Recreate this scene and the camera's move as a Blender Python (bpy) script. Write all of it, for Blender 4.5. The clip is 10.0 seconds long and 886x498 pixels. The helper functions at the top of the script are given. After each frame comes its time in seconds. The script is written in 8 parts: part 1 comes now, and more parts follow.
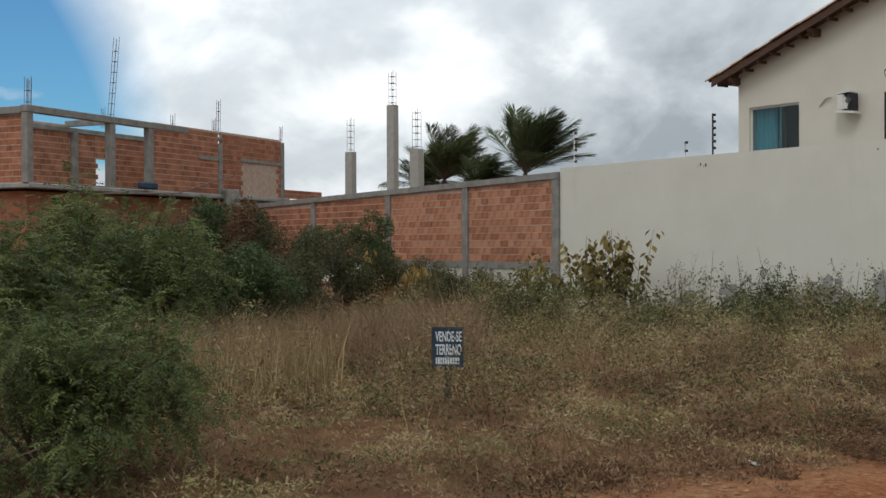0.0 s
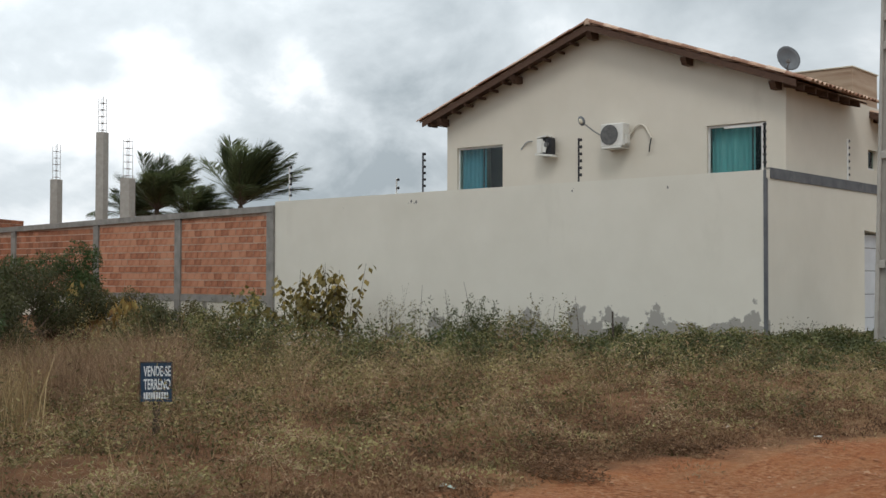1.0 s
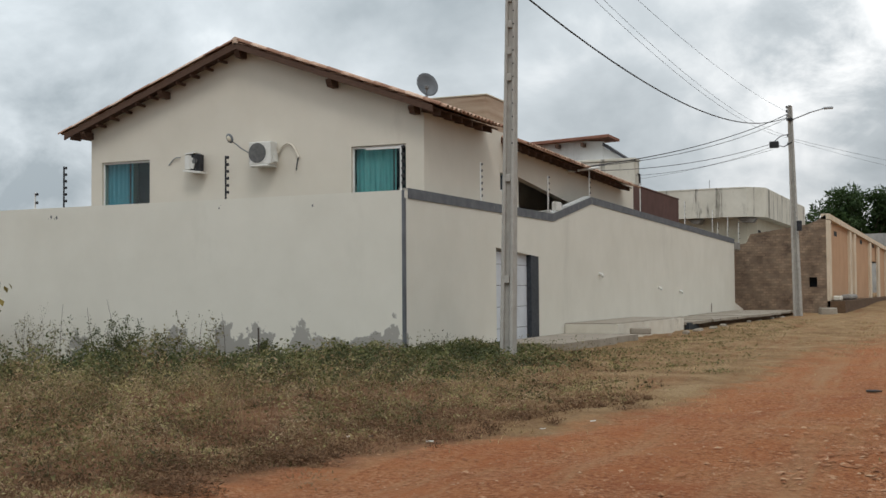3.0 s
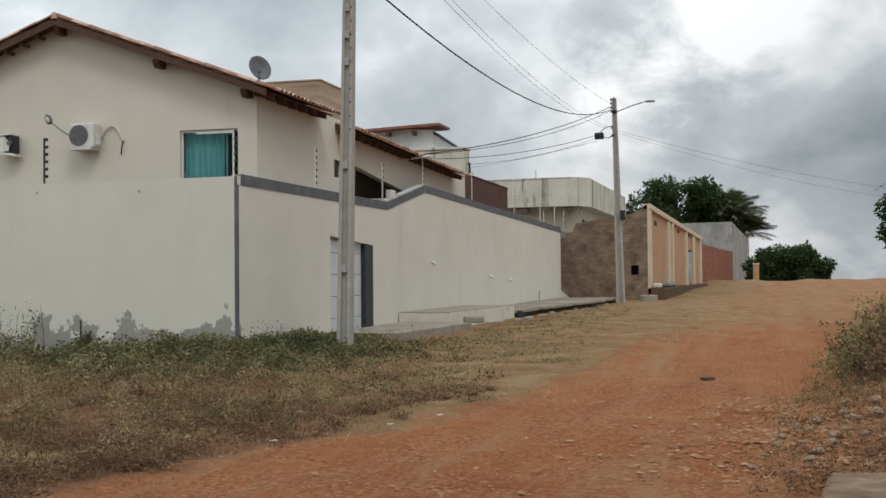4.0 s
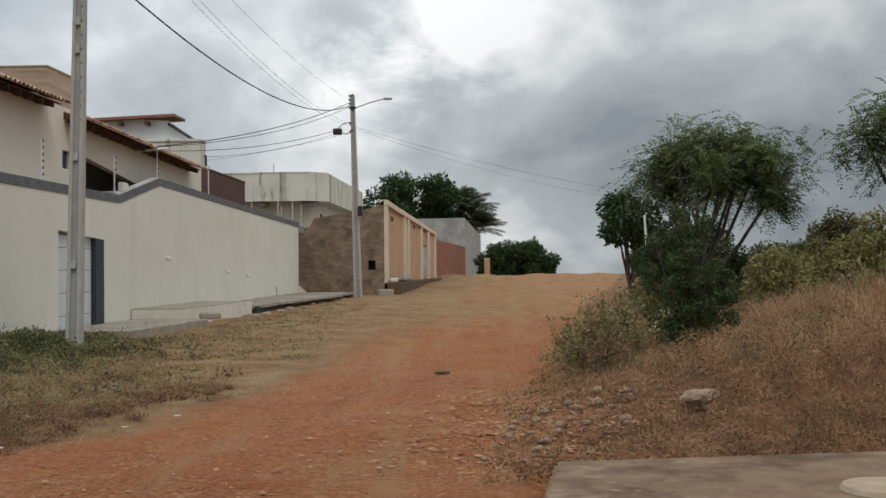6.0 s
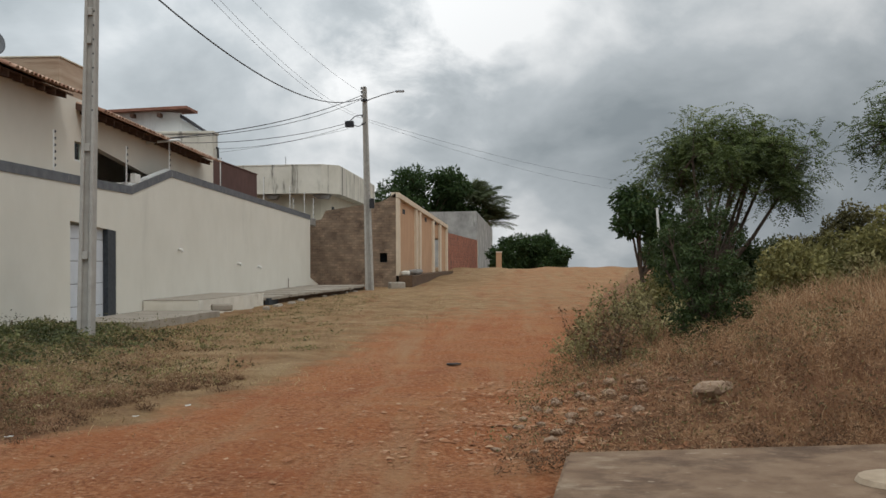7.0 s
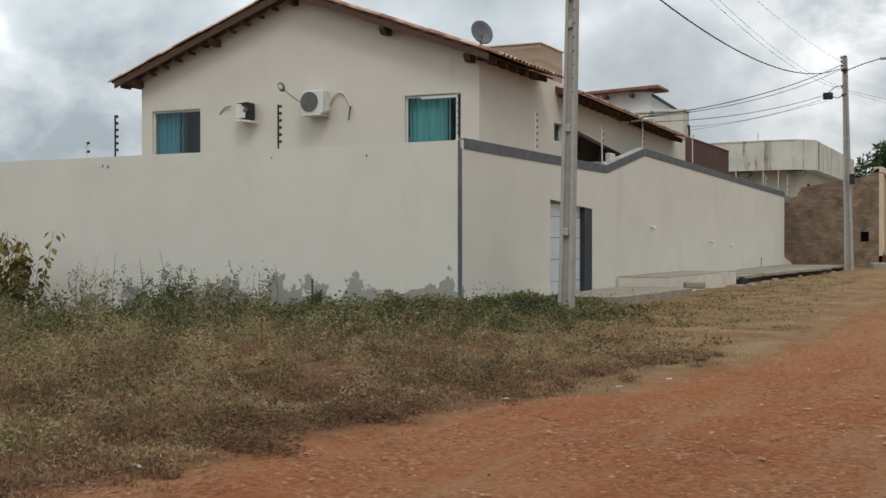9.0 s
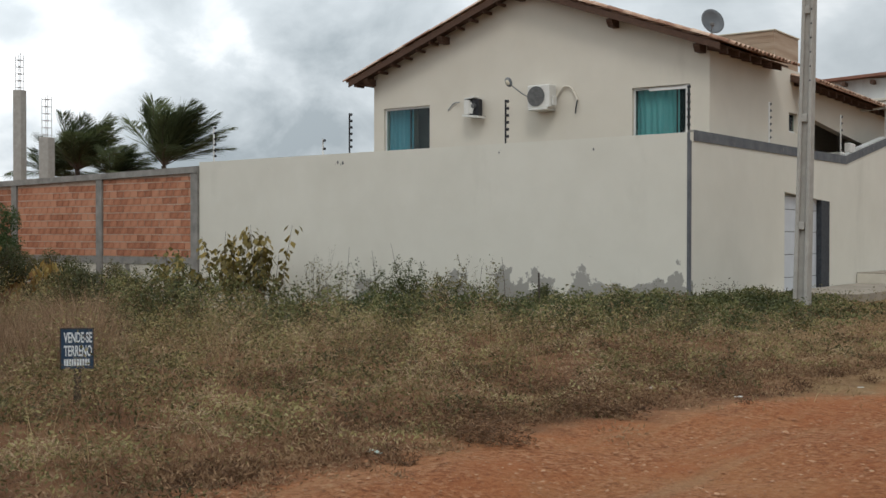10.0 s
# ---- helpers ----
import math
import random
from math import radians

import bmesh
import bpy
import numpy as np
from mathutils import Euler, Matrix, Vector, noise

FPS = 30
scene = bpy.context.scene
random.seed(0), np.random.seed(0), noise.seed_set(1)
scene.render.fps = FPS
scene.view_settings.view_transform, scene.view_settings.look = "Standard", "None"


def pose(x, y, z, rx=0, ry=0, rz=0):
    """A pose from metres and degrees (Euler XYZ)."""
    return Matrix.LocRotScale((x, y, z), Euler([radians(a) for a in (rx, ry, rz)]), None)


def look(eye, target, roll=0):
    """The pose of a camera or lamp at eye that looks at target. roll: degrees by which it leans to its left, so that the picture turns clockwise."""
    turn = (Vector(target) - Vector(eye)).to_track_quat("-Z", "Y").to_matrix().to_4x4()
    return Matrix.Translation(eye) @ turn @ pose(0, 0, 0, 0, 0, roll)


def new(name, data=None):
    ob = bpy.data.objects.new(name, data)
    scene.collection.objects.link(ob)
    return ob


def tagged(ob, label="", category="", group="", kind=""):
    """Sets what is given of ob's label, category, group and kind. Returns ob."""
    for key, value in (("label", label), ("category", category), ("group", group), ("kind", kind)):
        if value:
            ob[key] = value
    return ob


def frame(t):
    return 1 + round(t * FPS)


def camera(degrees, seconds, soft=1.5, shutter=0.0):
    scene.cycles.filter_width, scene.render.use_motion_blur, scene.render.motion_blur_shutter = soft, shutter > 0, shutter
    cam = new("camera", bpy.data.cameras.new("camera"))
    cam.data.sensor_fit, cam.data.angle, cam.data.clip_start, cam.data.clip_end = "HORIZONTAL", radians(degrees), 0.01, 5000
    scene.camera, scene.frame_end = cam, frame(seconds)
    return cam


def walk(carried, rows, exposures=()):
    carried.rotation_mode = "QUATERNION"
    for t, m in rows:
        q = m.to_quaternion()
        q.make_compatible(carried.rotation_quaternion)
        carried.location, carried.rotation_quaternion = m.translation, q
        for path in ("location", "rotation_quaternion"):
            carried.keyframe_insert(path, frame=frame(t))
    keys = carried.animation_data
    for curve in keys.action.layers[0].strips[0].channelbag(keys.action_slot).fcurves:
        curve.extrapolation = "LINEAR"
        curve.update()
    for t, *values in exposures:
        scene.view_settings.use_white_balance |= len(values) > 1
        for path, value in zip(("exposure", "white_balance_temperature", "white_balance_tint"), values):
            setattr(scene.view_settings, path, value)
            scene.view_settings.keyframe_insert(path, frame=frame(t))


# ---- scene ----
# ---------------------------------------------------------------- camera
cam = camera(41.9, 10.0)
PATH = [
    (0, (-0.255, 0.039, 1.510), (-8.352, 5.907, 1.466), -0.22),
    (0.5, (-0.220, 0.014, 1.510), (-7.418, 6.955, 1.591), 0.11),
    (1, (-0.018, -0.110, 1.532), (-6.456, 7.538, 1.768), 0.16),
    (1.5, (-0.014, -0.172, 1.497), (-5.783, 7.986, 1.917), 0.06),
    (2, (0.102, 0.003, 1.532), (-5.300, 8.405, 2.015), -0.04),
    (2.5, (0.186, -0.066, 1.566), (-4.501, 8.761, 1.919), -0.42),
    (3, (0.458, -0.193, 1.551), (-3.536, 8.968, 1.915), -0.44),
    (3.2, (0.448, -0.204, 1.551), (-3.252, 9.081, 1.850), -0.68),
    (4.3, (0.062, 0.233, 1.596), (-2.138, 9.986, 1.831), -0.60),
    (4.5, (0.067, 0.244, 1.596), (-1.879, 10.050, 1.806), -0.76),
    (5, (0.064, 0.103, 1.620), (-1.208, 10.019, 1.824), -0.63),
    (5.5, (0.070, 0.064, 1.635), (-0.857, 10.019, 1.810), -0.62),
    (5.7, (0.091, 0.025, 1.640), (-0.616, 9.998, 1.822), -0.63),
    (6.25, (0.103, 0.035, 1.625), (-0.098, 10.033, 1.777), -0.45),
    (6.8, (0.108, 0.044, 1.607), (-0.144, 10.040, 1.723), -0.30),
    (7, (0.100, 0.093, 1.603), (-0.351, 10.082, 1.718), -0.34),
    (7.5, (0.106, 0.211, 1.551), (-1.145, 10.133, 1.555), -0.27),
    (8, (0.115, 0.153, 1.536), (-2.362, 9.841, 1.482), -0.44),
    (8.5, (0.100, -0.024, 1.551), (-3.441, 9.328, 1.513), -0.27),
    (9, (-0.024, 0.000, 1.562), (-4.319, 9.031, 1.509), -0.03),
    (9.5, (-0.020, -0.025, 1.562), (-5.181, 8.540, 1.492), -0.07),
    (10, (-0.039, -0.073, 1.568), (-5.986, 7.966, 1.459), 0.06),
]
walk(cam, [(t, look(eye, target, roll)) for t, eye, target, roll in PATH], exposures=[(0.0, -0.10), (1.0, 0.06), (2.5, 0.05), (5.0, 0.0), (7.0, -0.04), (10.0, 0.06)])

# ---------------------------------------------------------------- world and sun
SUN_EL, SUN_AZ = 51.0, 141.0


def make_world():
    w = bpy.data.worlds.new("overcast_sky")
    w.use_nodes = True
    scene.world = w
    n, l = w.node_tree.nodes, w.node_tree.links
    n.clear()
    tc = n.new("ShaderNodeTexCoord")
    sep = n.new("ShaderNodeSeparateXYZ")
    l.new(tc.outputs["Generated"], sep.inputs[0])

    def math_node(op, a, b=None, clamp=False):
        m = n.new("ShaderNodeMath")
        m.operation, m.use_clamp = op, clamp
        for i, v in enumerate((a, b)):
            if v is None:
                continue
            if isinstance(v, (int, float)):
                m.inputs[i].default_value = v
            else:
                l.new(v, m.inputs[i])
        return m.outputs[0]

    up = math_node("MAXIMUM", sep.outputs[2], 0.0)
    den = math_node("ADD", up, 0.62)
    px, py = math_node("DIVIDE", sep.outputs[0], den), math_node("DIVIDE", sep.outputs[1], den)
    com = n.new("ShaderNodeCombineXYZ")
    l.new(px, com.inputs[0]), l.new(py, com.inputs[1])

    def cloud_noise(scale, detail, rough, distort, off):
        mp = n.new("ShaderNodeMapping")
        mp.inputs["Location"].default_value = off
        l.new(com.outputs[0], mp.inputs[0])
        t = n.new("ShaderNodeTexNoise")
        t.inputs["Scale"].default_value, t.inputs["Detail"].default_value = scale, detail
        t.inputs["Roughness"].default_value, t.inputs["Distortion"].default_value = rough, distort
        l.new(mp.outputs[0], t.inputs["Vector"])
        return t.outputs["Fac"]

    big = cloud_noise(2.1, 5, 0.5, 0.3, (3.1, 1.7, 0))
    mid = cloud_noise(5.5, 7, 0.55, 0.25, (7.4, 2.2, 0))
    mixed = math_node("ADD", math_node("MULTIPLY", big, 0.62), math_node("MULTIPLY", mid, 0.38))
    ramp = n.new("ShaderNodeValToRGB")
    e = ramp.color_ramp.elements
    e[0].position, e[0].color = 0.38, (0.97, 0.99, 1.0, 1)
    e[1].position, e[1].color = 0.64, (0.31, 0.355, 0.385, 1)
    mide = e.new(0.50)
    mide.color = (0.54, 0.588, 0.62, 1)

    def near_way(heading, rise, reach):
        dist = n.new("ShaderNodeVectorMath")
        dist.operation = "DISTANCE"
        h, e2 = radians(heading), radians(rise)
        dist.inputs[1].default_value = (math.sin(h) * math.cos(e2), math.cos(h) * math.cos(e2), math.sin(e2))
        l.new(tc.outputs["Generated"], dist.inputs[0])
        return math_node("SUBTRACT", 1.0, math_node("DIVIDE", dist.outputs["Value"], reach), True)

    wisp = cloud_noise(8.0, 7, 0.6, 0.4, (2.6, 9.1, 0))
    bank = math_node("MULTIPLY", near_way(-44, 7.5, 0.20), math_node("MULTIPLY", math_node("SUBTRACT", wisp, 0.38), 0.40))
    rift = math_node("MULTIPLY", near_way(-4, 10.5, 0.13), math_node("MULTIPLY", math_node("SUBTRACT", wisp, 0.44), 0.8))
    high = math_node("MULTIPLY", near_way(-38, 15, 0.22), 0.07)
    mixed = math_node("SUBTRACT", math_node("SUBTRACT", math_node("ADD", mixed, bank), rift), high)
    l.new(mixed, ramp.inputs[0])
    # overcast skies are brighter overhead
    lift = math_node("MULTIPLY", math_node("ADD", math_node("MULTIPLY", up, 1.35), 0.86), math_node("ADD", math_node("SUBTRACT", 0.87, math_node("MULTIPLY", sep.outputs[0], 0.58)), math_node("MULTIPLY", math_node("MAXIMUM", math_node("SUBTRACT", sep.outputs[0], 0.42), 0.0), 1.0)))
    cl = n.new("ShaderNodeVectorMath")
    cl.operation = "SCALE"
    l.new(ramp.outputs[0], cl.inputs[0]), l.new(lift, cl.inputs["Scale"])
    sky = n.new("ShaderNodeTexSky")
    sky.sky_type, sky.sun_disc = "NISHITA", False
    sky.sun_elevation, sky.sun_rotation = radians(SUN_EL), radians(SUN_AZ)
    sk = n.new("ShaderNodeVectorMath")
    sk.operation = "MULTIPLY"
    l.new(sky.outputs[0], sk.inputs[0])
    sk.inputs[1].default_value = (0.045, 0.085, 0.112)
    # gaps of blue, only in the west where the clouds thin out
    gapn = cloud_noise(3.0, 6, 0.55, 0.3, (1.2, 5.3, 0))
    west = math_node("MULTIPLY", math_node("SUBTRACT", math_node("MULTIPLY", sep.outputs[0], -1.0), 0.915), 45.0, True)
    gap = math_node("MULTIPLY", math_node("SUBTRACT", gapn, 0.36), 11.0, True)
    cover = math_node("SUBTRACT", 1.0, math_node("MULTIPLY", west, gap))
    mix = n.new("ShaderNodeMix")
    mix.data_type = "RGBA"
    l.new(cover, mix.inputs["Factor"])
    l.new(sk.outputs[0], mix.inputs["A"]), l.new(cl.outputs[0], mix.inputs["B"])
    bg = n.new("ShaderNodeBackground")
    l.new(mix.outputs["Result"], bg.inputs["Color"])
    bg.inputs["Strength"].default_value = 1.0
    out = n.new("ShaderNodeOutputWorld")
    l.new(bg.outputs[0], out.inputs["Surface"])


make_world()
sun_data = bpy.data.lights.new("sun", "SUN")
sun_data.energy, sun_data.angle, sun_data.color = 0.9, radians(16), (1.0, 0.975, 0.94)
sun = new("sun", sun_data)
_az, _el = radians(SUN_AZ), radians(SUN_EL)
sun.matrix_world = look((math.sin(_az) * math.cos(_el) * 60, math.cos(_az) * math.cos(_el) * 60, math.sin(_el) * 60), (0, 0, 0))

# ---------------------------------------------------------------- materials


def material(name, stops, scale=3.0, rough=0.85, bump=0.0, bump_scale=40.0, metal=0.0, detail=6.0, patch=None, coords="Object", stretch=(1, 1, 1), spread=(0.3, 0.7), spec=0.3, per_object=0.0, attr=None, through_light=0.0):
    """A surface whose colour runs over stops with a noise; patch: (colour, scale, threshold, softness) of stains over it."""
    m = bpy.data.materials.new(name)
    m.use_nodes = True
    n, l = m.node_tree.nodes, m.node_tree.links
    b = n["Principled BSDF"]
    tc = n.new("ShaderNodeTexCoord")
    mp = n.new("ShaderNodeMapping")
    mp.inputs["Scale"].default_value = stretch
    l.new(tc.outputs[coords], mp.inputs[0])
    t = n.new("ShaderNodeTexNoise")
    t.inputs["Scale"].default_value, t.inputs["Detail"].default_value, t.inputs["Roughness"].default_value = scale, detail, 0.6
    l.new(mp.outputs[0], t.inputs["Vector"])
    ramp = n.new("ShaderNodeValToRGB")
    els = ramp.color_ramp.elements
    while len(els) < len(stops):
        els.new(0.5)
    for i, c in enumerate(stops):
        els[i].position = spread[0] + (spread[1] - spread[0]) * i / max(1, len(stops) - 1)
        els[i].color = (*c, 1)
    fac = t.outputs["Fac"]
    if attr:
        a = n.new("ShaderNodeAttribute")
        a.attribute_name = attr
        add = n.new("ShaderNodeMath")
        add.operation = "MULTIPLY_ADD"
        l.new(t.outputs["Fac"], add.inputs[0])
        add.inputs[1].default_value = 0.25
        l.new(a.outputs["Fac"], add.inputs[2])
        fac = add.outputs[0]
    if per_object:
        o = n.new("ShaderNodeObjectInfo")
        ma = n.new("ShaderNodeMath")
        ma.operation = "MULTIPLY_ADD"
        sh = n.new("ShaderNodeMath")
        sh.operation = "SUBTRACT"
        l.new(o.outputs["Random"], sh.inputs[0])
        sh.inputs[1].default_value = 0.5
        l.new(sh.outputs[0], ma.inputs[0])
        ma.inputs[1].default_value = per_object
        l.new(fac, ma.inputs[2])
        fac = ma.outputs[0]
    l.new(fac, ramp.inputs[0])
    colour = ramp.outputs[0]
    for pc, psc, th, soft, pst in patch or ():
        mp2 = n.new("ShaderNodeMapping")
        mp2.inputs["Scale"].default_value = pst
        l.new(tc.outputs[coords], mp2.inputs[0])
        t2 = n.new("ShaderNodeTexNoise")
        t2.inputs["Scale"].default_value, t2.inputs["Detail"].default_value, t2.inputs["Roughness"].default_value = psc, 8, 0.65
        l.new(mp2.outputs[0], t2.inputs["Vector"])
        mr = n.new("ShaderNodeMapRange")
        mr.inputs["From Min"].default_value, mr.inputs["From Max"].default_value = th, th + soft
        l.new(t2.outputs["Fac"], mr.inputs["Value"])
        mx = n.new("ShaderNodeMix")
        mx.data_type = "RGBA"
        l.new(mr.outputs[0], mx.inputs["Factor"])
        l.new(colour, mx.inputs["A"])
        mx.inputs["B"].default_value = (*pc, 1)
        colour = mx.outputs["Result"]
    l.new(colour, b.inputs["Base Color"])
    b.inputs["Roughness"].default_value, b.inputs["Metallic"].default_value = rough, metal
    b.inputs["Specular IOR Level"].default_value = spec
    if bump:
        t3 = n.new("ShaderNodeTexNoise")
        t3.inputs["Scale"].default_value, t3.inputs["Detail"].default_value = bump_scale, 6
        l.new(mp.outputs[0], t3.inputs["Vector"])
        bu = n.new("ShaderNodeBump")
        bu.inputs["Strength"].default_value, bu.inputs["Distance"].default_value = 1.0, bump
        l.new(t3.outputs["Fac"], bu.inputs["Height"])
        l.new(bu.outputs[0], b.inputs["Normal"])
    if through_light:
        tr = n.new("ShaderNodeBsdfTranslucent")
        l.new(colour, tr.inputs["Color"])
        ms = n.new("ShaderNodeMixShader")
        ms.inputs[0].default_value = through_light
        l.new(b.outputs[0], ms.inputs[1]), l.new(tr.outputs[0], ms.inputs[2])
        l.new(ms.outputs[0], n["Material Output"].inputs["Surface"])
    return m


ONE = (1, 1, 1)
M = {}
M["white_wall"] = material("white_plaster", [(0.63, 0.603, 0.525), (0.685, 0.658, 0.58)], 0.7, 0.9, 0.0015, 60, patch=[((0.53, 0.505, 0.44), 0.5, 0.60, 0.25, (1, 1, 0.35)), ((0.42, 0.40, 0.36), 9.0, 0.70, 0.06, ONE)])
M["house_wall"] = material("cream_plaster", [(0.62, 0.575, 0.49), (0.67, 0.625, 0.54)], 0.8, 0.9, 0.0015, 60, patch=[((0.52, 0.475, 0.40), 0.6, 0.62, 0.2, (1, 1, 0.3))])
M["grey_paint"] = material("dark_grey_paint", [(0.09, 0.095, 0.105), (0.15, 0.155, 0.165)], 4.0, 0.8, 0.001, 80, patch=[((0.34, 0.34, 0.33), 5.0, 0.63, 0.1, (1, 1, 0.3))])
M["concrete"] = material("grey_concrete", [(0.18, 0.17, 0.155), (0.31, 0.295, 0.27)], 3.0, 0.92, 0.004, 50, patch=[((0.12, 0.115, 0.11), 2.2, 0.58, 0.2, (1, 1, 0.4))])
M["pole"] = material("pole_concrete", [(0.32, 0.305, 0.275), (0.42, 0.40, 0.365)], 5.0, 0.9, 0.002, 60, patch=[((0.22, 0.21, 0.2), 3.0, 0.6, 0.2, (1, 1, 0.2))])
M["mortar"] = material("dirty_mortar", [(0.40, 0.28, 0.21), (0.54, 0.42, 0.34)], 6.0, 0.95, 0.004, 60)
M["brick"] = material("clay_brick", [(0.27, 0.105, 0.058), (0.41, 0.17, 0.095), (0.50, 0.24, 0.145)], 5.0, 0.9, 0.003, 70, per_object=0.42, patch=[((0.30, 0.20, 0.15), 2.0, 0.64, 0.15, ONE)])
M["brick_far"] = material("clay_brick_joined", [(0.24, 0.09, 0.05), (0.35, 0.145, 0.08), (0.42, 0.19, 0.12)], 2.2, 0.9, 0.003, 70, patch=[((0.16, 0.07, 0.05), 1.2, 0.6, 0.12, ONE)])
M["wood"] = material("dark_stained_wood", [(0.055, 0.03, 0.02), (0.12, 0.065, 0.042)], 6.0, 0.75, 0.002, 50, stretch=(1, 1, 6))
M["tile"] = material("clay_roof_tile", [(0.25, 0.135, 0.09), (0.42, 0.265, 0.185), (0.57, 0.42, 0.32)], 4.0, 0.9, 0.003, 60, per_object=0.5, patch=[((0.14, 0.10, 0.08), 2.0, 0.6, 0.15, ONE)])
M["tile_red"] = material("red_roof_tile", [(0.20, 0.09, 0.062), (0.30, 0.15, 0.105)], 2.0, 0.9, 0.003, 60, patch=[((0.16, 0.10, 0.08), 1.0, 0.6, 0.15, ONE)])
M["rebar"] = material("rusty_rebar", [(0.16, 0.12, 0.10), (0.26, 0.21, 0.18)], 9.0, 0.8, metal=0.3)
M["aluminium"] = material("white_aluminium", [(0.62, 0.62, 0.60), (0.72, 0.72, 0.70)], 5.0, 0.45)
M["ac_white"] = material("white_plastic", [(0.60, 0.59, 0.55), (0.70, 0.69, 0.65)], 5.0, 0.5, patch=[((0.42, 0.40, 0.36), 3.0, 0.62, 0.2, (1, 1, 0.4))])
M["black"] = material("black_plastic", [(0.015, 0.015, 0.017), (0.035, 0.035, 0.04)], 8.0, 0.55)
M["grille"] = material("grey_grille", [(0.10, 0.10, 0.10), (0.17, 0.17, 0.165)], 12.0, 0.6)
M["steel"] = material("galvanised_steel", [(0.30, 0.31, 0.32), (0.42, 0.43, 0.44)], 6.0, 0.5, metal=0.6)
M["dish"] = material("grey_dish", [(0.10, 0.11, 0.12), (0.16, 0.17, 0.18)], 4.0, 0.6)
M["curtain"] = material("teal_curtain", [(0.20, 0.43, 0.43), (0.36, 0.62, 0.61)], 1.5, 0.85, stretch=(6, 6, 0.4))
M["curtain_blue"] = material("blue_curtain", [(0.08, 0.27, 0.36), (0.19, 0.43, 0.52)], 1.5, 0.85, stretch=(6, 6, 0.4))
# near-black that stands in for the shade inside rooms, vents and holes
M["shade_black"] = material("shade_black", [(0.02, 0.025, 0.03), (0.035, 0.04, 0.045)], 2.0, 0.9)
M["gate"] = material("pale_steel_gate", [(0.50, 0.52, 0.55), (0.60, 0.62, 0.65)], 2.0, 0.5, patch=[((0.40, 0.40, 0.40), 3.0, 0.64, 0.2, ONE)])
M["granite"] = material("dark_granite", [(0.015, 0.019, 0.025), (0.05, 0.056, 0.065)], 14.0, 0.6, spec=0.3)
M["pavement"] = material("worn_cement", [(0.25, 0.215, 0.17), (0.35, 0.31, 0.255)], 2.0, 0.92, 0.004, 40, patch=[((0.22, 0.17, 0.13), 1.6, 0.6, 0.15, ONE), ((0.50, 0.47, 0.42), 4.0, 0.66, 0.08, ONE)])
M["plinth"] = material("whitewashed_plinth", [(0.58, 0.54, 0.46), (0.68, 0.645, 0.56)], 2.0, 0.92, 0.003, 40, patch=[((0.28, 0.23, 0.18), 2.2, 0.6, 0.15, (1, 1, 0.5))])
M["slab"] = material("old_concrete_slab", [(0.12, 0.072, 0.042), (0.17, 0.108, 0.065), (0.21, 0.142, 0.09)], 3.5, 0.93, 0.008, 40, patch=[((0.085, 0.05, 0.029), 1.6, 0.50, 0.14, ONE), ((0.27, 0.205, 0.14), 2.2, 0.58, 0.12, (0.7, 1.1, 1)), ((0.31, 0.245, 0.175), 9.0, 0.63, 0.06, (0.6, 1.2, 1)), ((0.055, 0.036, 0.023), 24.0, 0.66, 0.05, ONE)])
M["strip_tile"] = material("wood_look_tile", [(0.30, 0.20, 0.13), (0.42, 0.31, 0.22), (0.50, 0.40, 0.30)], 0.9, 0.6, stretch=(0.5, 0.5, 7))
M["maroon"] = material("maroon_paint", [(0.085, 0.04, 0.032), (0.12, 0.06, 0.048)], 1.5, 0.85, 0.001, 40)
M["stained"] = material("water_stained_concrete", [(0.50, 0.475, 0.40), (0.64, 0.61, 0.53)], 0.8, 0.95, 0.004, 30, patch=[((0.13, 0.12, 0.10), 1.7, 0.57, 0.10, (1, 1, 0.12)), ((0.26, 0.24, 0.2), 2.6, 0.60, 0.2, (1, 1, 0.2))])
M["cream_old"] = material("old_cream_paint", [(0.52, 0.47, 0.36), (0.60, 0.55, 0.44)], 1.0, 0.9, 0.002, 40, patch=[((0.30, 0.26, 0.2), 1.4, 0.6, 0.15, (1, 1, 0.3))])
M["white_old"] = material("old_white_paint", [(0.56, 0.57, 0.56), (0.66, 0.67, 0.66)], 1.0, 0.9, 0.002, 40, patch=[((0.40, 0.38, 0.35), 1.0, 0.58, 0.2, (1, 1, 0.3))])
M["peach"] = material("peach_paint", [(0.42, 0.25, 0.145), (0.50, 0.31, 0.185)], 0.8, 0.9, 0.002, 30, patch=[((0.38, 0.22, 0.13), 1.0, 0.6, 0.2, (1, 1, 0.3))])
M["pale_peach"] = material("pale_trim_paint", [(0.56, 0.46, 0.34), (0.66, 0.56, 0.43)], 1.2, 0.9, 0.002, 30, patch=[((0.34, 0.27, 0.2), 1.4, 0.6, 0.2, ONE)])
M["adobe"] = material("weathered_brown_brick", [(0.125, 0.075, 0.05), (0.21, 0.135, 0.09), (0.27, 0.18, 0.125)], 2.4, 0.95, 0.01, 14, per_object=0.6, patch=[((0.10, 0.06, 0.045), 0.8, 0.58, 0.15, ONE), ((0.30, 0.24, 0.19), 2.0, 0.66, 0.1, ONE)])
M["red_wall"] = material("red_brick_wall", [(0.24, 0.085, 0.05), (0.34, 0.14, 0.085)], 1.5, 0.95, 0.01, 10, patch=[((0.14, 0.06, 0.04), 0.9, 0.6, 0.15, ONE)])
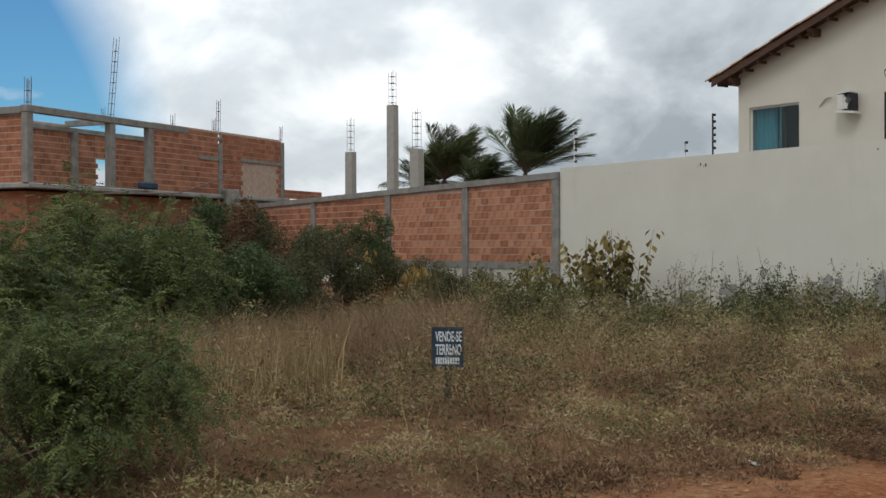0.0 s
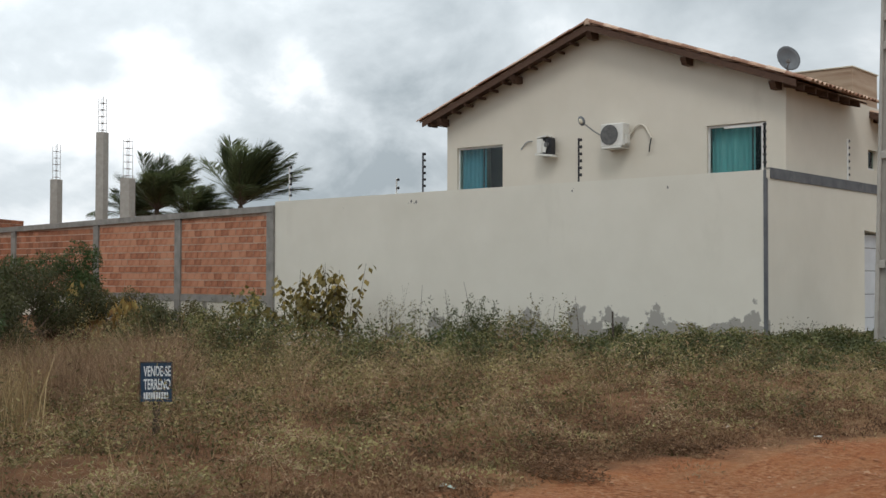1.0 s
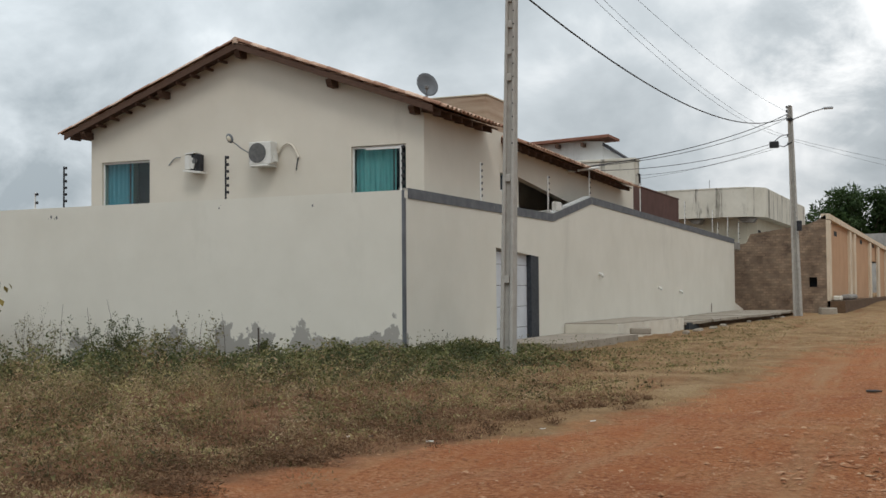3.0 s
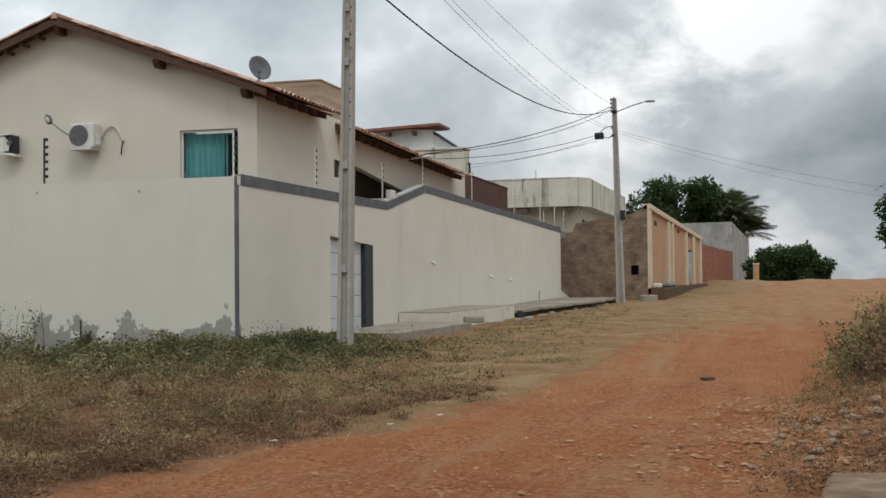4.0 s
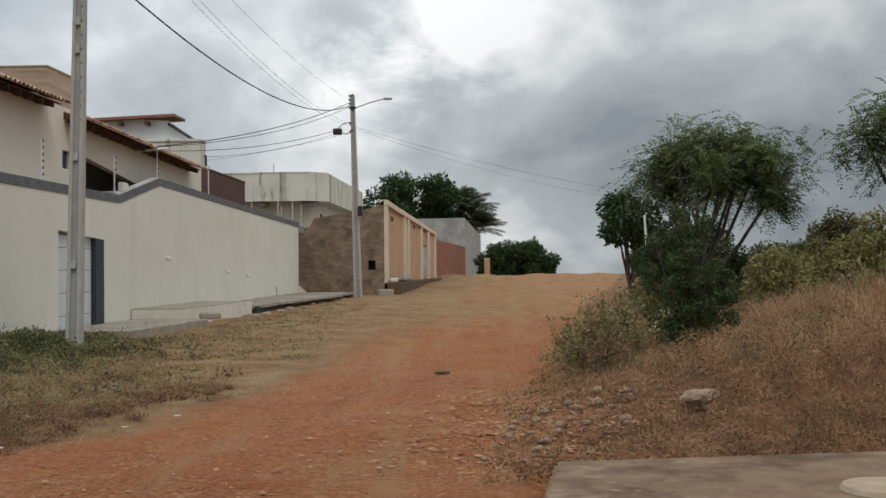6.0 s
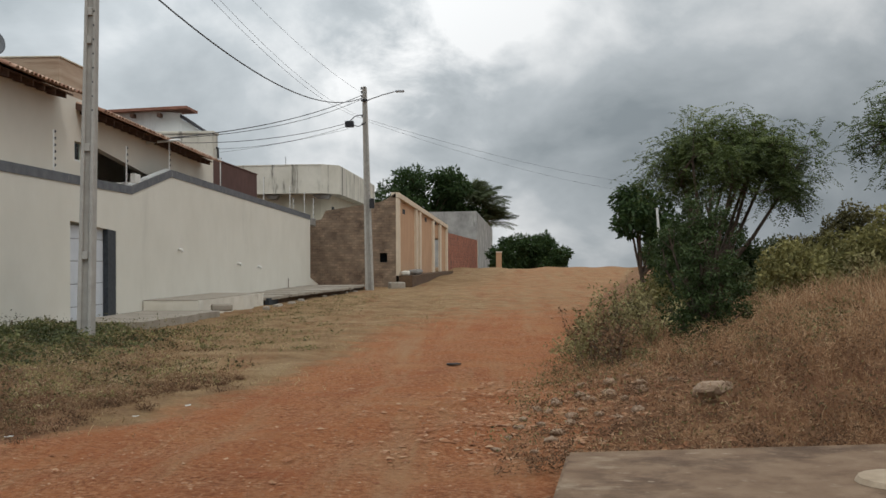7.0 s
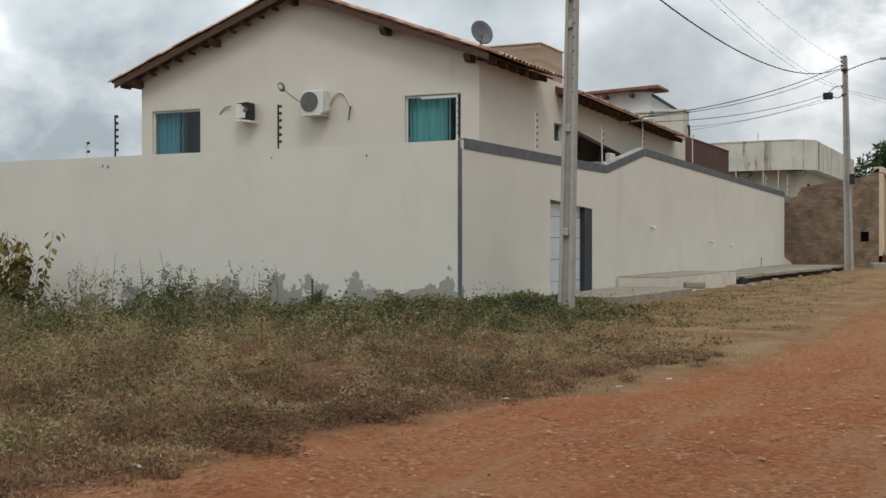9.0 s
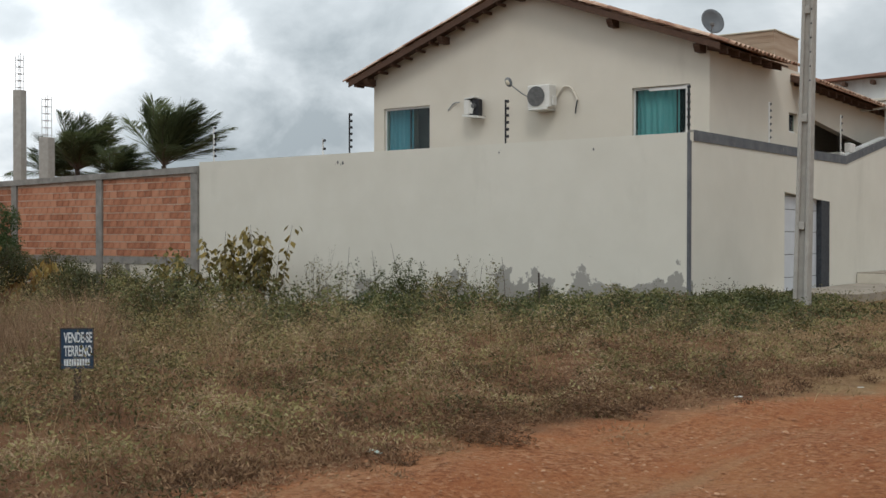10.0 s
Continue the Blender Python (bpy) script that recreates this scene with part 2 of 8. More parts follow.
M["old_grey"] = material("mouldy_grey_wall", [(0.22, 0.22, 0.21), (0.40, 0.40, 0.38)], 0.9, 0.95, 0.004, 30, patch=[((0.10, 0.10, 0.095), 1.1, 0.55, 0.15, (1, 1, 0.25))])
M["bark"] = material("grey_brown_bark", [(0.06, 0.045, 0.035), (0.13, 0.10, 0.075)], 8.0, 0.95, 0.006, 40)
M["sign_blue"] = material("dark_blue_board", [(0.018, 0.04, 0.075), (0.03, 0.06, 0.10)], 6.0, 0.6, patch=[((0.07, 0.09, 0.12), 7.0, 0.63, 0.1, ONE)])
M["sign_white"] = material("white_lettering", [(0.60, 0.64, 0.66), (0.70, 0.73, 0.74)], 12.0, 0.7)
M["post_wood"] = material("grey_post_wood", [(0.045, 0.033, 0.028), (0.09, 0.07, 0.058)], 8.0, 0.9, 0.002, 60)
M["rock"] = material("pale_rock", [(0.19, 0.12, 0.075), (0.38, 0.275, 0.19)], 6.0, 0.92, 0.01, 18, coords="Generated")
M["pebble"] = material("road_stones", [(0.20, 0.075, 0.033), (0.29, 0.135, 0.066), (0.38, 0.23, 0.135)], 1.0, 0.92, attr="tint", spread=(0.1, 1.1))
M["rubber"] = material("black_rubber", [(0.02, 0.019, 0.018), (0.05, 0.045, 0.04)], 9.0, 0.8)
M["paper"] = material("dirty_paper", [(0.45, 0.44, 0.40), (0.62, 0.61, 0.57)], 9.0, 0.8)
M["green_plastic"] = material("pale_green_plastic", [(0.30, 0.44, 0.40), (0.45, 0.56, 0.52)], 9.0, 0.5)
M["wire"] = material("black_cable", [(0.02, 0.02, 0.022), (0.04, 0.04, 0.043)], 5.0, 0.6)
M["asbestos"] = material("dark_sheet_roof", [(0.03, 0.03, 0.035), (0.06, 0.06, 0.065)], 4.0, 0.7)


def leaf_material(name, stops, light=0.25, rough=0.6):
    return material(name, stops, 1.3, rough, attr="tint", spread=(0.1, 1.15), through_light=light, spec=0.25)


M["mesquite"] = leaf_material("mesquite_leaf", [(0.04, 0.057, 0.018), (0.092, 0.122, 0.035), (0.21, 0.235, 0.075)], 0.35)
M["dark_leaf"] = leaf_material("dark_shrub_leaf", [(0.036, 0.04, 0.016), (0.08, 0.08, 0.032), (0.17, 0.145, 0.066)])
M["mango"] = leaf_material("mango_leaf", [(0.02, 0.042, 0.012), (0.042, 0.075, 0.02), (0.11, 0.14, 0.035)])
M["bush_leaf"] = leaf_material("dense_bush_leaf", [(0.03, 0.052, 0.017), (0.065, 0.096, 0.03), (0.145, 0.18, 0.058)])
M["yellow_leaf"] = leaf_material("yellowing_leaf", [(0.07, 0.058, 0.021), (0.17, 0.135, 0.042), (0.37, 0.27, 0.08)], 0.3)
M["orange_leaf"] = leaf_material("drooping_ochre_leaf", [(0.24, 0.12, 0.04), (0.36, 0.25, 0.08), (0.46, 0.37, 0.14)], 0.3)
M["palm"] = leaf_material("palm_leaf", [(0.05, 0.066, 0.03), (0.105, 0.13, 0.058), (0.20, 0.22, 0.10)])
M["dry_grass"] = leaf_material("dry_grass_blade", [(0.11, 0.07, 0.034), (0.27, 0.185, 0.09), (0.48, 0.37, 0.20)], 0.25, 0.8)
M["red_grass"] = leaf_material("reddish_dry_grass_blade", [(0.12, 0.073, 0.043), (0.27, 0.172, 0.102), (0.46, 0.34, 0.22)], 0.25, 0.8)
M["olive_grass"] = leaf_material("olive_weed_leaf", [(0.05, 0.047, 0.019), (0.15, 0.132, 0.053), (0.34, 0.29, 0.13)], 0.3, 0.7)
M["dead_weed"] = leaf_material("dead_weed_leaf", [(0.065, 0.036, 0.02), (0.17, 0.096, 0.052), (0.31, 0.20, 0.112)], 0.2, 0.85)
M["pale_weed"] = leaf_material("pale_weed_leaf", [(0.15, 0.125, 0.055), (0.27, 0.235, 0.105), (0.40, 0.36, 0.18)], 0.3, 0.8)
M["bank_straw"] = leaf_material("bank_straw_blade", [(0.20, 0.10, 0.05), (0.38, 0.222, 0.118), (0.56, 0.40, 0.24)], 0.3, 0.8)
M["slab_patch"] = material("cement_patch", [(0.27, 0.20, 0.135), (0.38, 0.30, 0.21)], 5.0, 0.92, 0.005, 45, patch=[((0.18, 0.13, 0.09), 3.0, 0.6, 0.15, ONE)])
M["adobe_soil"] = material("dark_packed_earth", [(0.07, 0.042, 0.026), (0.14, 0.088, 0.052)], 4.0, 0.95, 0.02, 12)
M["scrub_leaf"] = leaf_material("olive_scrub_leaf", [(0.11, 0.105, 0.038), (0.27, 0.24, 0.085), (0.48, 0.41, 0.17)], 0.3, 0.7)
M["creeper"] = leaf_material("creeping_weed_leaf", [(0.035, 0.044, 0.018), (0.08, 0.09, 0.033), (0.17, 0.17, 0.066)], 0.3, 0.6)


def glass_material():
    m = bpy.data.materials.new("tinted_window_glass")
    m.use_nodes = True
    n, l = m.node_tree.nodes, m.node_tree.links
    n.remove(n["Principled BSDF"])
    gl, tr, mx, fr = n.new("ShaderNodeBsdfGlossy"), n.new("ShaderNodeBsdfTransparent"), n.new("ShaderNodeMixShader"), n.new("ShaderNodeFresnel")
    gl.inputs["Roughness"].default_value = 0.03
    tr.inputs["Color"].default_value = (0.72, 0.86, 0.86, 1)
    fr.inputs["IOR"].default_value = 1.28
    l.new(fr.outputs[0], mx.inputs[0]), l.new(tr.outputs[0], mx.inputs[1]), l.new(gl.outputs[0], mx.inputs[2])
    l.new(mx.outputs[0], n["Material Output"].inputs["Surface"])
    return m


M["glass"] = glass_material()

# ---------------------------------------------------------------- building blocks


def part(name, bm, mat, parent=None, label="", smooth=False):
    """Links a bmesh as one mesh object under a thing or a part."""
    me = bpy.data.meshes.new(name)
    bm.to_mesh(me)
    bm.free()
    me.materials.append(mat)
    if smooth:
        me.polygons.foreach_set("use_smooth", [True] * len(me.polygons))
    ob = new(name, me)
    ob.parent = parent
    if label:
        tagged(ob, label)
    return ob


def thing(name, at=(0, 0, 0), turn=0.0, label="", category="", group="", kind=""):
    ob = new(name)
    ob.empty_display_size = 0.2
    ob.matrix_world = pose(*at, 0, 0, turn)
    return tagged(ob, label, category, group, kind)


def box(x0, x1, y0, y1, z0, z1, bm=None, bevel=0.0):
    own = bmesh.new()
    vs = [own.verts.new((x, y, z)) for z in (z0, z1) for y in (y0, y1) for x in (x0, x1)]
    for f in ((0, 2, 3, 1), (4, 5, 7, 6), (0, 1, 5, 4), (2, 6, 7, 3), (0, 4, 6, 2), (1, 3, 7, 5)):
        own.faces.new([vs[i] for i in f])
    if bevel:
        bmesh.ops.bevel(own, geom=own.edges[:], offset=bevel, segments=1, affect="EDGES")
    if bm is None:
        return own
    me = bpy.data.meshes.new("tmp")
    own.to_mesh(me)
    own.free()
    bm.from_mesh(me)
    bpy.data.meshes.remove(me)
    return bm


def tube(points, radii, sides=6, bm=None):
    """A tapered tube along points."""
    bm = bm or bmesh.new()
    pts = [Vector([float(v) for v in p]) for p in points]
    if isinstance(radii, (int, float)):
        radii = [radii] * len(pts)
    rings, ref = [], None
    for i, p in enumerate(pts):
        d = (pts[min(i + 1, len(pts) - 1)] - pts[max(i - 1, 0)]).normalized()
        if ref is None:
            ref = d.orthogonal().normalized()
        ref = (ref - d * ref.dot(d))
        ref = ref.normalized() if ref.length > 1e-6 else d.orthogonal().normalized()
        side = d.cross(ref)
        rings.append([bm.verts.new(p + float(radii[i]) * (math.cos(a) * ref + math.sin(a) * side)) for a in (2 * math.pi * k / sides for k in range(sides))])
    for a, b in zip(rings, rings[1:]):
        for k in range(sides):
            bm.faces.new((a[k], a[(k + 1) % sides], b[(k + 1) % sides], b[k]))
    bm.faces.new(rings[0][::-1])
    bm.faces.new(rings[-1])
    return bm


def prism(poly, axis, lo, hi, bm=None):
    """A polygon of (u, v) pulled along an axis; u, v are the two other axes in the order x, y, z."""
    bm = bm or bmesh.new()

    def at(u, v, w):
        return {"x": (w, u, v), "y": (u, w, v), "z": (u, v, w)}[axis]

    a, b = [[bm.verts.new(at(u, v, w)) for u, v in poly] for w in (lo, hi)]
    faces = [bm.faces.new(a), bm.faces.new(b)]
    for i in range(len(poly)):
        j = (i + 1) % len(poly)
        faces.append(bm.faces.new((a[i], a[j], b[j], b[i])))
    bmesh.ops.recalc_face_normals(bm, faces=faces)
    return bm


def mesh_from_arrays(name, verts, loops, sizes, mat, parent=None, tint=None):
    me = bpy.data.meshes.new(name)
    verts, loops, sizes = np.asarray(verts, np.float32), np.asarray(loops, np.int32), np.asarray(sizes, np.int32)
    me.vertices.add(len(verts))
    me.vertices.foreach_set("co", verts.ravel())
    me.loops.add(len(loops))
    me.loops.foreach_set("vertex_index", loops)
    me.polygons.add(len(sizes))
    me.polygons.foreach_set("loop_start", np.r_[0, np.cumsum(sizes)[:-1]].astype(np.int32))
    me.polygons.foreach_set("loop_total", sizes)
    if tint is not None:
        at = me.attributes.new("tint", "FLOAT", "POINT")
        at.data.foreach_set("value", np.asarray(tint, np.float32))
    me.update(calc_edges=True)
    me.materials.append(mat)
    ob = new(name, me)
    ob.parent = parent
    return ob


RNG = np.random.default_rng(7)


def leaf_arrays(at, way, normal, length, width):
    """Rhombic folded leaves: a place, a direction, a normal, a length and a width each."""
    way = way / np.maximum(np.linalg.norm(way, axis=1, keepdims=True), 1e-6)
    side = np.cross(way, normal)
    side /= np.maximum(np.linalg.norm(side, axis=1, keepdims=True), 1e-6)
    up = np.cross(side, way)
    L, W = length[:, None], width[:, None]
    v = np.stack([at, at + way * L * 0.45 + side * W * 0.5 + up * W * 0.12, at + way * L, at + way * L * 0.45 - side * W * 0.5 + up * W * 0.12], 1)
    return v.reshape(-1, 3)


def leaves(name, at, way, normal, length, width, mat, parent, tint):
    n = len(at)
    verts = leaf_arrays(at, way, normal, length, width)
    return mesh_from_arrays(name, verts, np.arange(4 * n), np.full(n, 4), mat, parent, np.repeat(tint, 4))


def unit(n, rng, flat=1.0):
    v = rng.normal(size=(n, 3)) * (1, 1, flat)
    return v / np.linalg.norm(v, axis=1, keepdims=True)


# ---------------------------------------------------------------- the lie of the land


def smooth(a, b, x):
    t = np.clip((x - a) / (b - a), 0, 1)
    return t * t * (3 - 2 * t)


def road_right(y):
    return np.interp(y, [-20, 0, 5, 9.6, 13, 19.5, 28, 50, 100, 200], [-1.6, -0.9, -0.5, -0.2, 0.05, 0.85, 1.8, 4.2, 11.0, 20])


def road_left(y):
    return np.interp(y, [-20, 0, 4.6, 7.3, 8.9, 10.6, 13.5, 17, 20, 30, 60, 100, 200], [-9, -6.0, -5.15, -4.8, -4.15, -3.5, -2.8, -2.4, -2.3, -2.8, -4.2, -1.0, 5])


def plot_edge(y):
    """Where the weeds of the empty plot end towards the track."""
    return np.interp(y, [-20, 0, 4.6, 7.3, 8.9, 10.6, 13.5, 17, 20, 30, 60], [-9, -6.0, -5.05, -4.75, -4.4, -4.05, -3.4, -2.8, -2.6, -2.8, -4.2])


def ground_z(x, y):
    x, y = np.asarray(x, float), np.asarray(y, float)
    z = np.interp(y, [-60, 0, 10, 30, 58, 80, 100, 112, 150, 400, 3000], [-0.4, 0.0, 0.1, 0.16, 0.22, 0.62, 1.03, 1.0, -0.4, -6, -30])
    d = x - road_right(y)
    near = smooth(8.4, 11.5, y)
    z = z + near * (0.32 * smooth(0.2, 2.2, d) + 0.14 * np.clip(d - 2, 0, 9)) * (1 - 0.6 * smooth(60, 110, y))
    # the empty plot falls away to the west and rises again to the brick wall
    plot = smooth(-9.5, -17.5, x) * (1 - smooth(28, 45, y))
    z = z - 0.5 * plot + 0.55 * smooth(-22, -30, x) * smooth(10, 19, y) * (1 - smooth(24, 40, y))
    # bank of soil in front of the corner of the walls
    z = z + 0.24 * np.exp(-(((x + 9.0) / 3.6) ** 2) - ((y - 20.5) / 2.6) ** 2)
    z = z - 3.5 * smooth(-55, -120, x)
    # a washed-out lip across the upper road
    lip = 74 + 1.1 * x + 1.2 * np.sin(0.9 * x)
    z = z - 0.16 * np.exp(-(((y - lip) / 1.1) ** 2)) * smooth(-6, -2, x) * (1 - smooth(5, 9, x))
    # uneven crest of the hill
    z = z + smooth(66, 92, y) * (0.10 * np.sin(0.55 * x + 0.21 * y) + 0.05 * np.sin(1.9 * x - 0.3 * y)) * (1 - smooth(150, 250, y))
    return z


def bumps(x, y):
    return 0.03 * np.sin(1.7 * x + 0.6 * y) * np.sin(0.9 * y - 0.4 * x) + 0.018 * np.sin(4.1 * x - 2.3 * y + 1) + 0.012 * np.sin(6.7 * y + 3.1 * x)


def axis_steps(lo, hi, step, far):
    near = np.arange(lo, hi, step)
    out_hi = hi + np.cumsum(step * 1.22 ** np.arange(1, 60))
    out_lo = lo - np.cumsum(step * 1.22 ** np.arange(1, 60))
    return np.r_[out_lo[out_lo > -far][::-1], near, out_hi[out_hi < far]]


def ground_material():
    m = bpy.data.materials.new("red_earth_and_dry_grass")
    m.use_nodes = True
    n, l = m.node_tree.nodes, m.node_tree.links
    b = n["Principled BSDF"]
    tc = n.new("ShaderNodeTexCoord")

    def noise_tex(scale, detail=8, rough=0.6):
        t = n.new("ShaderNodeTexNoise")
        t.inputs["Scale"].default_value, t.inputs["Detail"].default_value, t.inputs["Roughness"].default_value = scale, detail, rough
        l.new(tc.outputs["Object"], t.inputs["Vector"])
        return t.outputs["Fac"]

    def ramp(fac, stops):
        r = n.new("ShaderNodeValToRGB")
        e = r.color_ramp.elements
        while len(e) < len(stops):
            e.new(0.5)
        for i, (p, c) in enumerate(stops):
            e[i].position, e[i].color = p, (*c, 1)
        l.new(fac, r.inputs[0])
        return r.outputs[0]

    def mix(fac, a, c):
        x = n.new("ShaderNodeMix")
        x.data_type = "RGBA"
        l.new(fac, x.inputs["Factor"]), l.new(a, x.inputs["A"]), l.new(c, x.inputs["B"])
        return x.outputs["Result"]

    red = ramp(noise_tex(0.55), [(0.32, (0.25, 0.068, 0.022)), (0.5, (0.335, 0.118, 0.043)), (0.64, (0.37, 0.18, 0.079))])
    grit = ramp(noise_tex(19, 6, 0.8), [(0.36, (0.11, 0.040, 0.017)), (0.5, (0.31, 0.122, 0.051)), (0.66, (0.46, 0.27, 0.15))])
    gritmask = ramp(noise_tex(1.4), [(0.38, (0.35, 0.35, 0.35)), (0.6, (0.9, 0.9, 0.9))])
    red = mix(gritmask, red, grit)
    straw = ramp(noise_tex(1.2), [(0.36, (0.175, 0.09, 0.043)), (0.5, (0.27, 0.165, 0.082)), (0.64, (0.36, 0.25, 0.138))])
    strawfine = ramp(noise_tex(17, 6, 0.7), [(0.36, (0.13, 0.075, 0.038)), (0.6, (0.30, 0.21, 0.105))])
    half = n.new("ShaderNodeValue")
    half.outputs[0].default_value = 0.4
    straw = mix(half.outputs[0], straw, strawfine)
    soil = ramp(noise_tex(3.0), [(0.3, (0.11, 0.05, 0.025)), (0.55, (0.20, 0.10, 0.05)), (0.75, (0.28, 0.16, 0.083))])
    a1, a2 = n.new("ShaderNodeAttribute"), n.new("ShaderNodeAttribute")
    a1.attribute_name, a2.attribute_name = "road", "verge"
    edge = noise_tex(2.2)

    def mask(a, width=0.9):
        s = n.new("ShaderNodeMath")
        s.operation = "MULTIPLY_ADD"
        l.new(edge, s.inputs[0])
        s.inputs[1].default_value = width
        l.new(a.outputs["Fac"], s.inputs[2])
        r = n.new("ShaderNodeMapRange")
        r.inputs["From Min"].default_value, r.inputs["From Max"].default_value = 0.5 + width / 2 - 0.16, 0.5 + width / 2 + 0.16
        l.new(s.outputs[0], r.inputs["Value"])
        return r.outputs[0]

    # wheel tracks and washed streaks along the road
    mp = n.new("ShaderNodeMapping")
    mp.inputs["Scale"].default_value = (1.5, 0.09, 1.0)
    mp.inputs["Rotation"].default_value = (0, 0, 0.06)
    l.new(tc.outputs["Object"], mp.inputs[0])
    streak = n.new("ShaderNodeTexNoise")
    streak.inputs["Scale"].default_value, streak.inputs["Detail"].default_value, streak.inputs["Roughness"].default_value = 1.0, 7, 0.65
    l.new(mp.outputs[0], streak.inputs["Vector"])
    pale = n.new("ShaderNodeRGB")
    pale.outputs[0].default_value = (0.335, 0.205, 0.108, 1)
    worn = n.new("ShaderNodeRGB")
    worn.outputs[0].default_value = (0.20, 0.066, 0.027, 1)
    red = mix(ramp(streak.outputs["Fac"], [(0.52, (0, 0, 0)), (0.68, (0.7, 0.7, 0.7))]), red, pale.outputs[0])
    red = mix(ramp(streak.outputs["Fac"], [(0.30, (0.6, 0.6, 0.6)), (0.44, (0, 0, 0))]), red, worn.outputs[0])
    straw = mix(ramp(streak.outputs["Fac"], [(0.34, (0.45, 0.45, 0.45)), (0.46, (0, 0, 0))]), straw, worn.outputs[0])
    col = mix(mask(a2), soil, straw)
    col = mix(mask(a1), col, red)
    l.new(col, b.inputs["Base Color"])
    b.inputs["Roughness"].default_value, b.inputs["Specular IOR Level"].default_value = 0.95, 0.15
    bu = n.new("ShaderNodeBump")
    bu.inputs["Strength"].default_value, bu.inputs["Distance"].default_value = 1.0, 0.06
    l.new(noise_tex(11, 8, 0.75), bu.inputs["Height"])
    l.new(bu.outputs[0], b.inputs["Normal"])
    return m


def make_ground():
    xs, ys = axis_steps(-28, 14, 0.28, 3000), axis_steps(2, 60, 0.32, 3000)
    gx, gy = np.meshgrid(xs, ys)
    z = ground_z(gx, gy)
    close = np.exp(-np.maximum(0, np.hypot(gx, gy - 12) - 30) / 12)
    ruts = 0.035 * np.exp(-(((gx - road_left(gy) - 1.3) / 0.35) ** 2)) + 0.03 * np.exp(-(((gx - road_left(gy) - 2.8) / 0.35) ** 2))
    z = z + close * (bumps(gx, gy) - ruts * smooth(3, 6, gy))
    verts = np.stack([gx, gy, z], -1).reshape(-1, 3)
    ny, nx = gx.shape
    i = (np.arange(ny - 1)[:, None] * nx + np.arange(nx - 1)[None]).ravel()
    loops = np.stack([i, i + 1, i + nx + 1, i + nx], 1).ravel()
    ob = mesh_from_arrays("ground", verts, loops, np.full(len(i), 4), ground_material())
    me = ob.data
    me.polygons.foreach_set("use_smooth", np.ones(len(i), bool))
    fl, fr = gx - road_left(gy), road_right(gy) - gx
    far_pale = smooth(16, 40, gy)
    road = np.clip(0.5 + np.minimum(fl / (0.9 + 4.0 * far_pale), (fr + 1.1) / 0.9) * 0.6, 0, 1) * (1 - 0.54 * far_pale)
    verge = np.clip(0.5 + np.minimum((gx + 9.6 - 6.0 * smooth(24, 9, gy)) / 1.5, (road_right(gy) + 0.5 - gx) / 0.8), 0, 1)
    verge = np.where(gy > 62, np.clip(verge + 0.4, 0, 1), verge)
    for key, val in (("road", road), ("verge", verge)):
        at = me.attributes.new(key, "FLOAT", "POINT")
        at.data.foreach_set("value", val.ravel().astype(np.float32))
    tagged(ob, "red earth track with dry grass verges and an overgrown plot", "ground", kind="structure")
    return ob


make_ground()


def on_ground(x, y):
    return float(ground_z(x, y))


# ---------------------------------------------------------------- boundary walls of the white property
FX0, FX1, FY = -23.31, -9.45, 20.6
SX, SY1 = -9.45, 59.5
TH = 0.18


def front_wall_material():
    """White plaster whose paint has peeled off in patches near the ground."""
    m = material("peeling_white_plaster", [(0.63, 0.603, 0.525), (0.685, 0.658, 0.58)], 0.7, 0.9, 0.0015, 60, patch=[((0.55, 0.525, 0.455), 0.5, 0.60, 0.25, (1, 1, 0.35))])
    n, l = m.node_tree.nodes, m.node_tree.links
    b = n["Principled BSDF"]
    old = b.inputs["Base Color"].links[0].from_socket
    tc = n.new("ShaderNodeTexCoord")
    sep = n.new("ShaderNodeSeparateXYZ")
    l.new(tc.outputs["Object"], sep.inputs[0])
    t = n.new("ShaderNodeTexNoise")
    t.inputs["Scale"].default_value, t.inputs["Detail"].default_value, t.inputs["Roughness"].default_value = 1.5, 7, 0.62
    l.new(tc.outputs["Object"], t.inputs["Vector"])
    # rising damp: the lower, the more is gone; most of it at the eastern end
    low = n.new("ShaderNodeMapRange")
    low.inputs["From Min"].default_value, low.inputs["From Max"].default_value = 1.45, 0.35
    low.inputs["To Min"].default_value, low.inputs["To Max"].default_value = -0.25, 0.16
    l.new(sep.outputs[2], low.inputs["Value"])
    east = n.new("ShaderNodeMapRange")
    east.inputs["From Min"].default_value, east.inputs["From Max"].default_value = -17.0, -13.0
    east.inputs["To Min"].default_value, east.inputs["To Max"].default_value = -0.14, 0.0
    l.new(sep.outputs[0], east.inputs["Value"])
    s1, s2 = n.new("ShaderNodeMath"), n.new("ShaderNodeMath")
    l.new(t.outputs["Fac"], s1.inputs[0]), l.new(low.outputs[0], s1.inputs[1])
    l.new(s1.outputs[0], s2.inputs[0]), l.new(east.outputs[0], s2.inputs[1])
    cut = n.new("ShaderNodeMapRange")
    cut.inputs["From Min"].default_value, cut.inputs["From Max"].default_value = 0.527, 0.547
    l.new(s2.outputs[0], cut.inputs["Value"])
    mx = n.new("ShaderNodeMix")
    mx.data_type = "RGBA"
    l.new(cut.outputs[0], mx.inputs["Factor"]), l.new(old, mx.inputs["A"])
    mx.inputs["B"].default_value = (0.33, 0.315, 0.285, 1)
    l.new(mx.outputs["Result"], b.inputs["Base Color"])
    return m


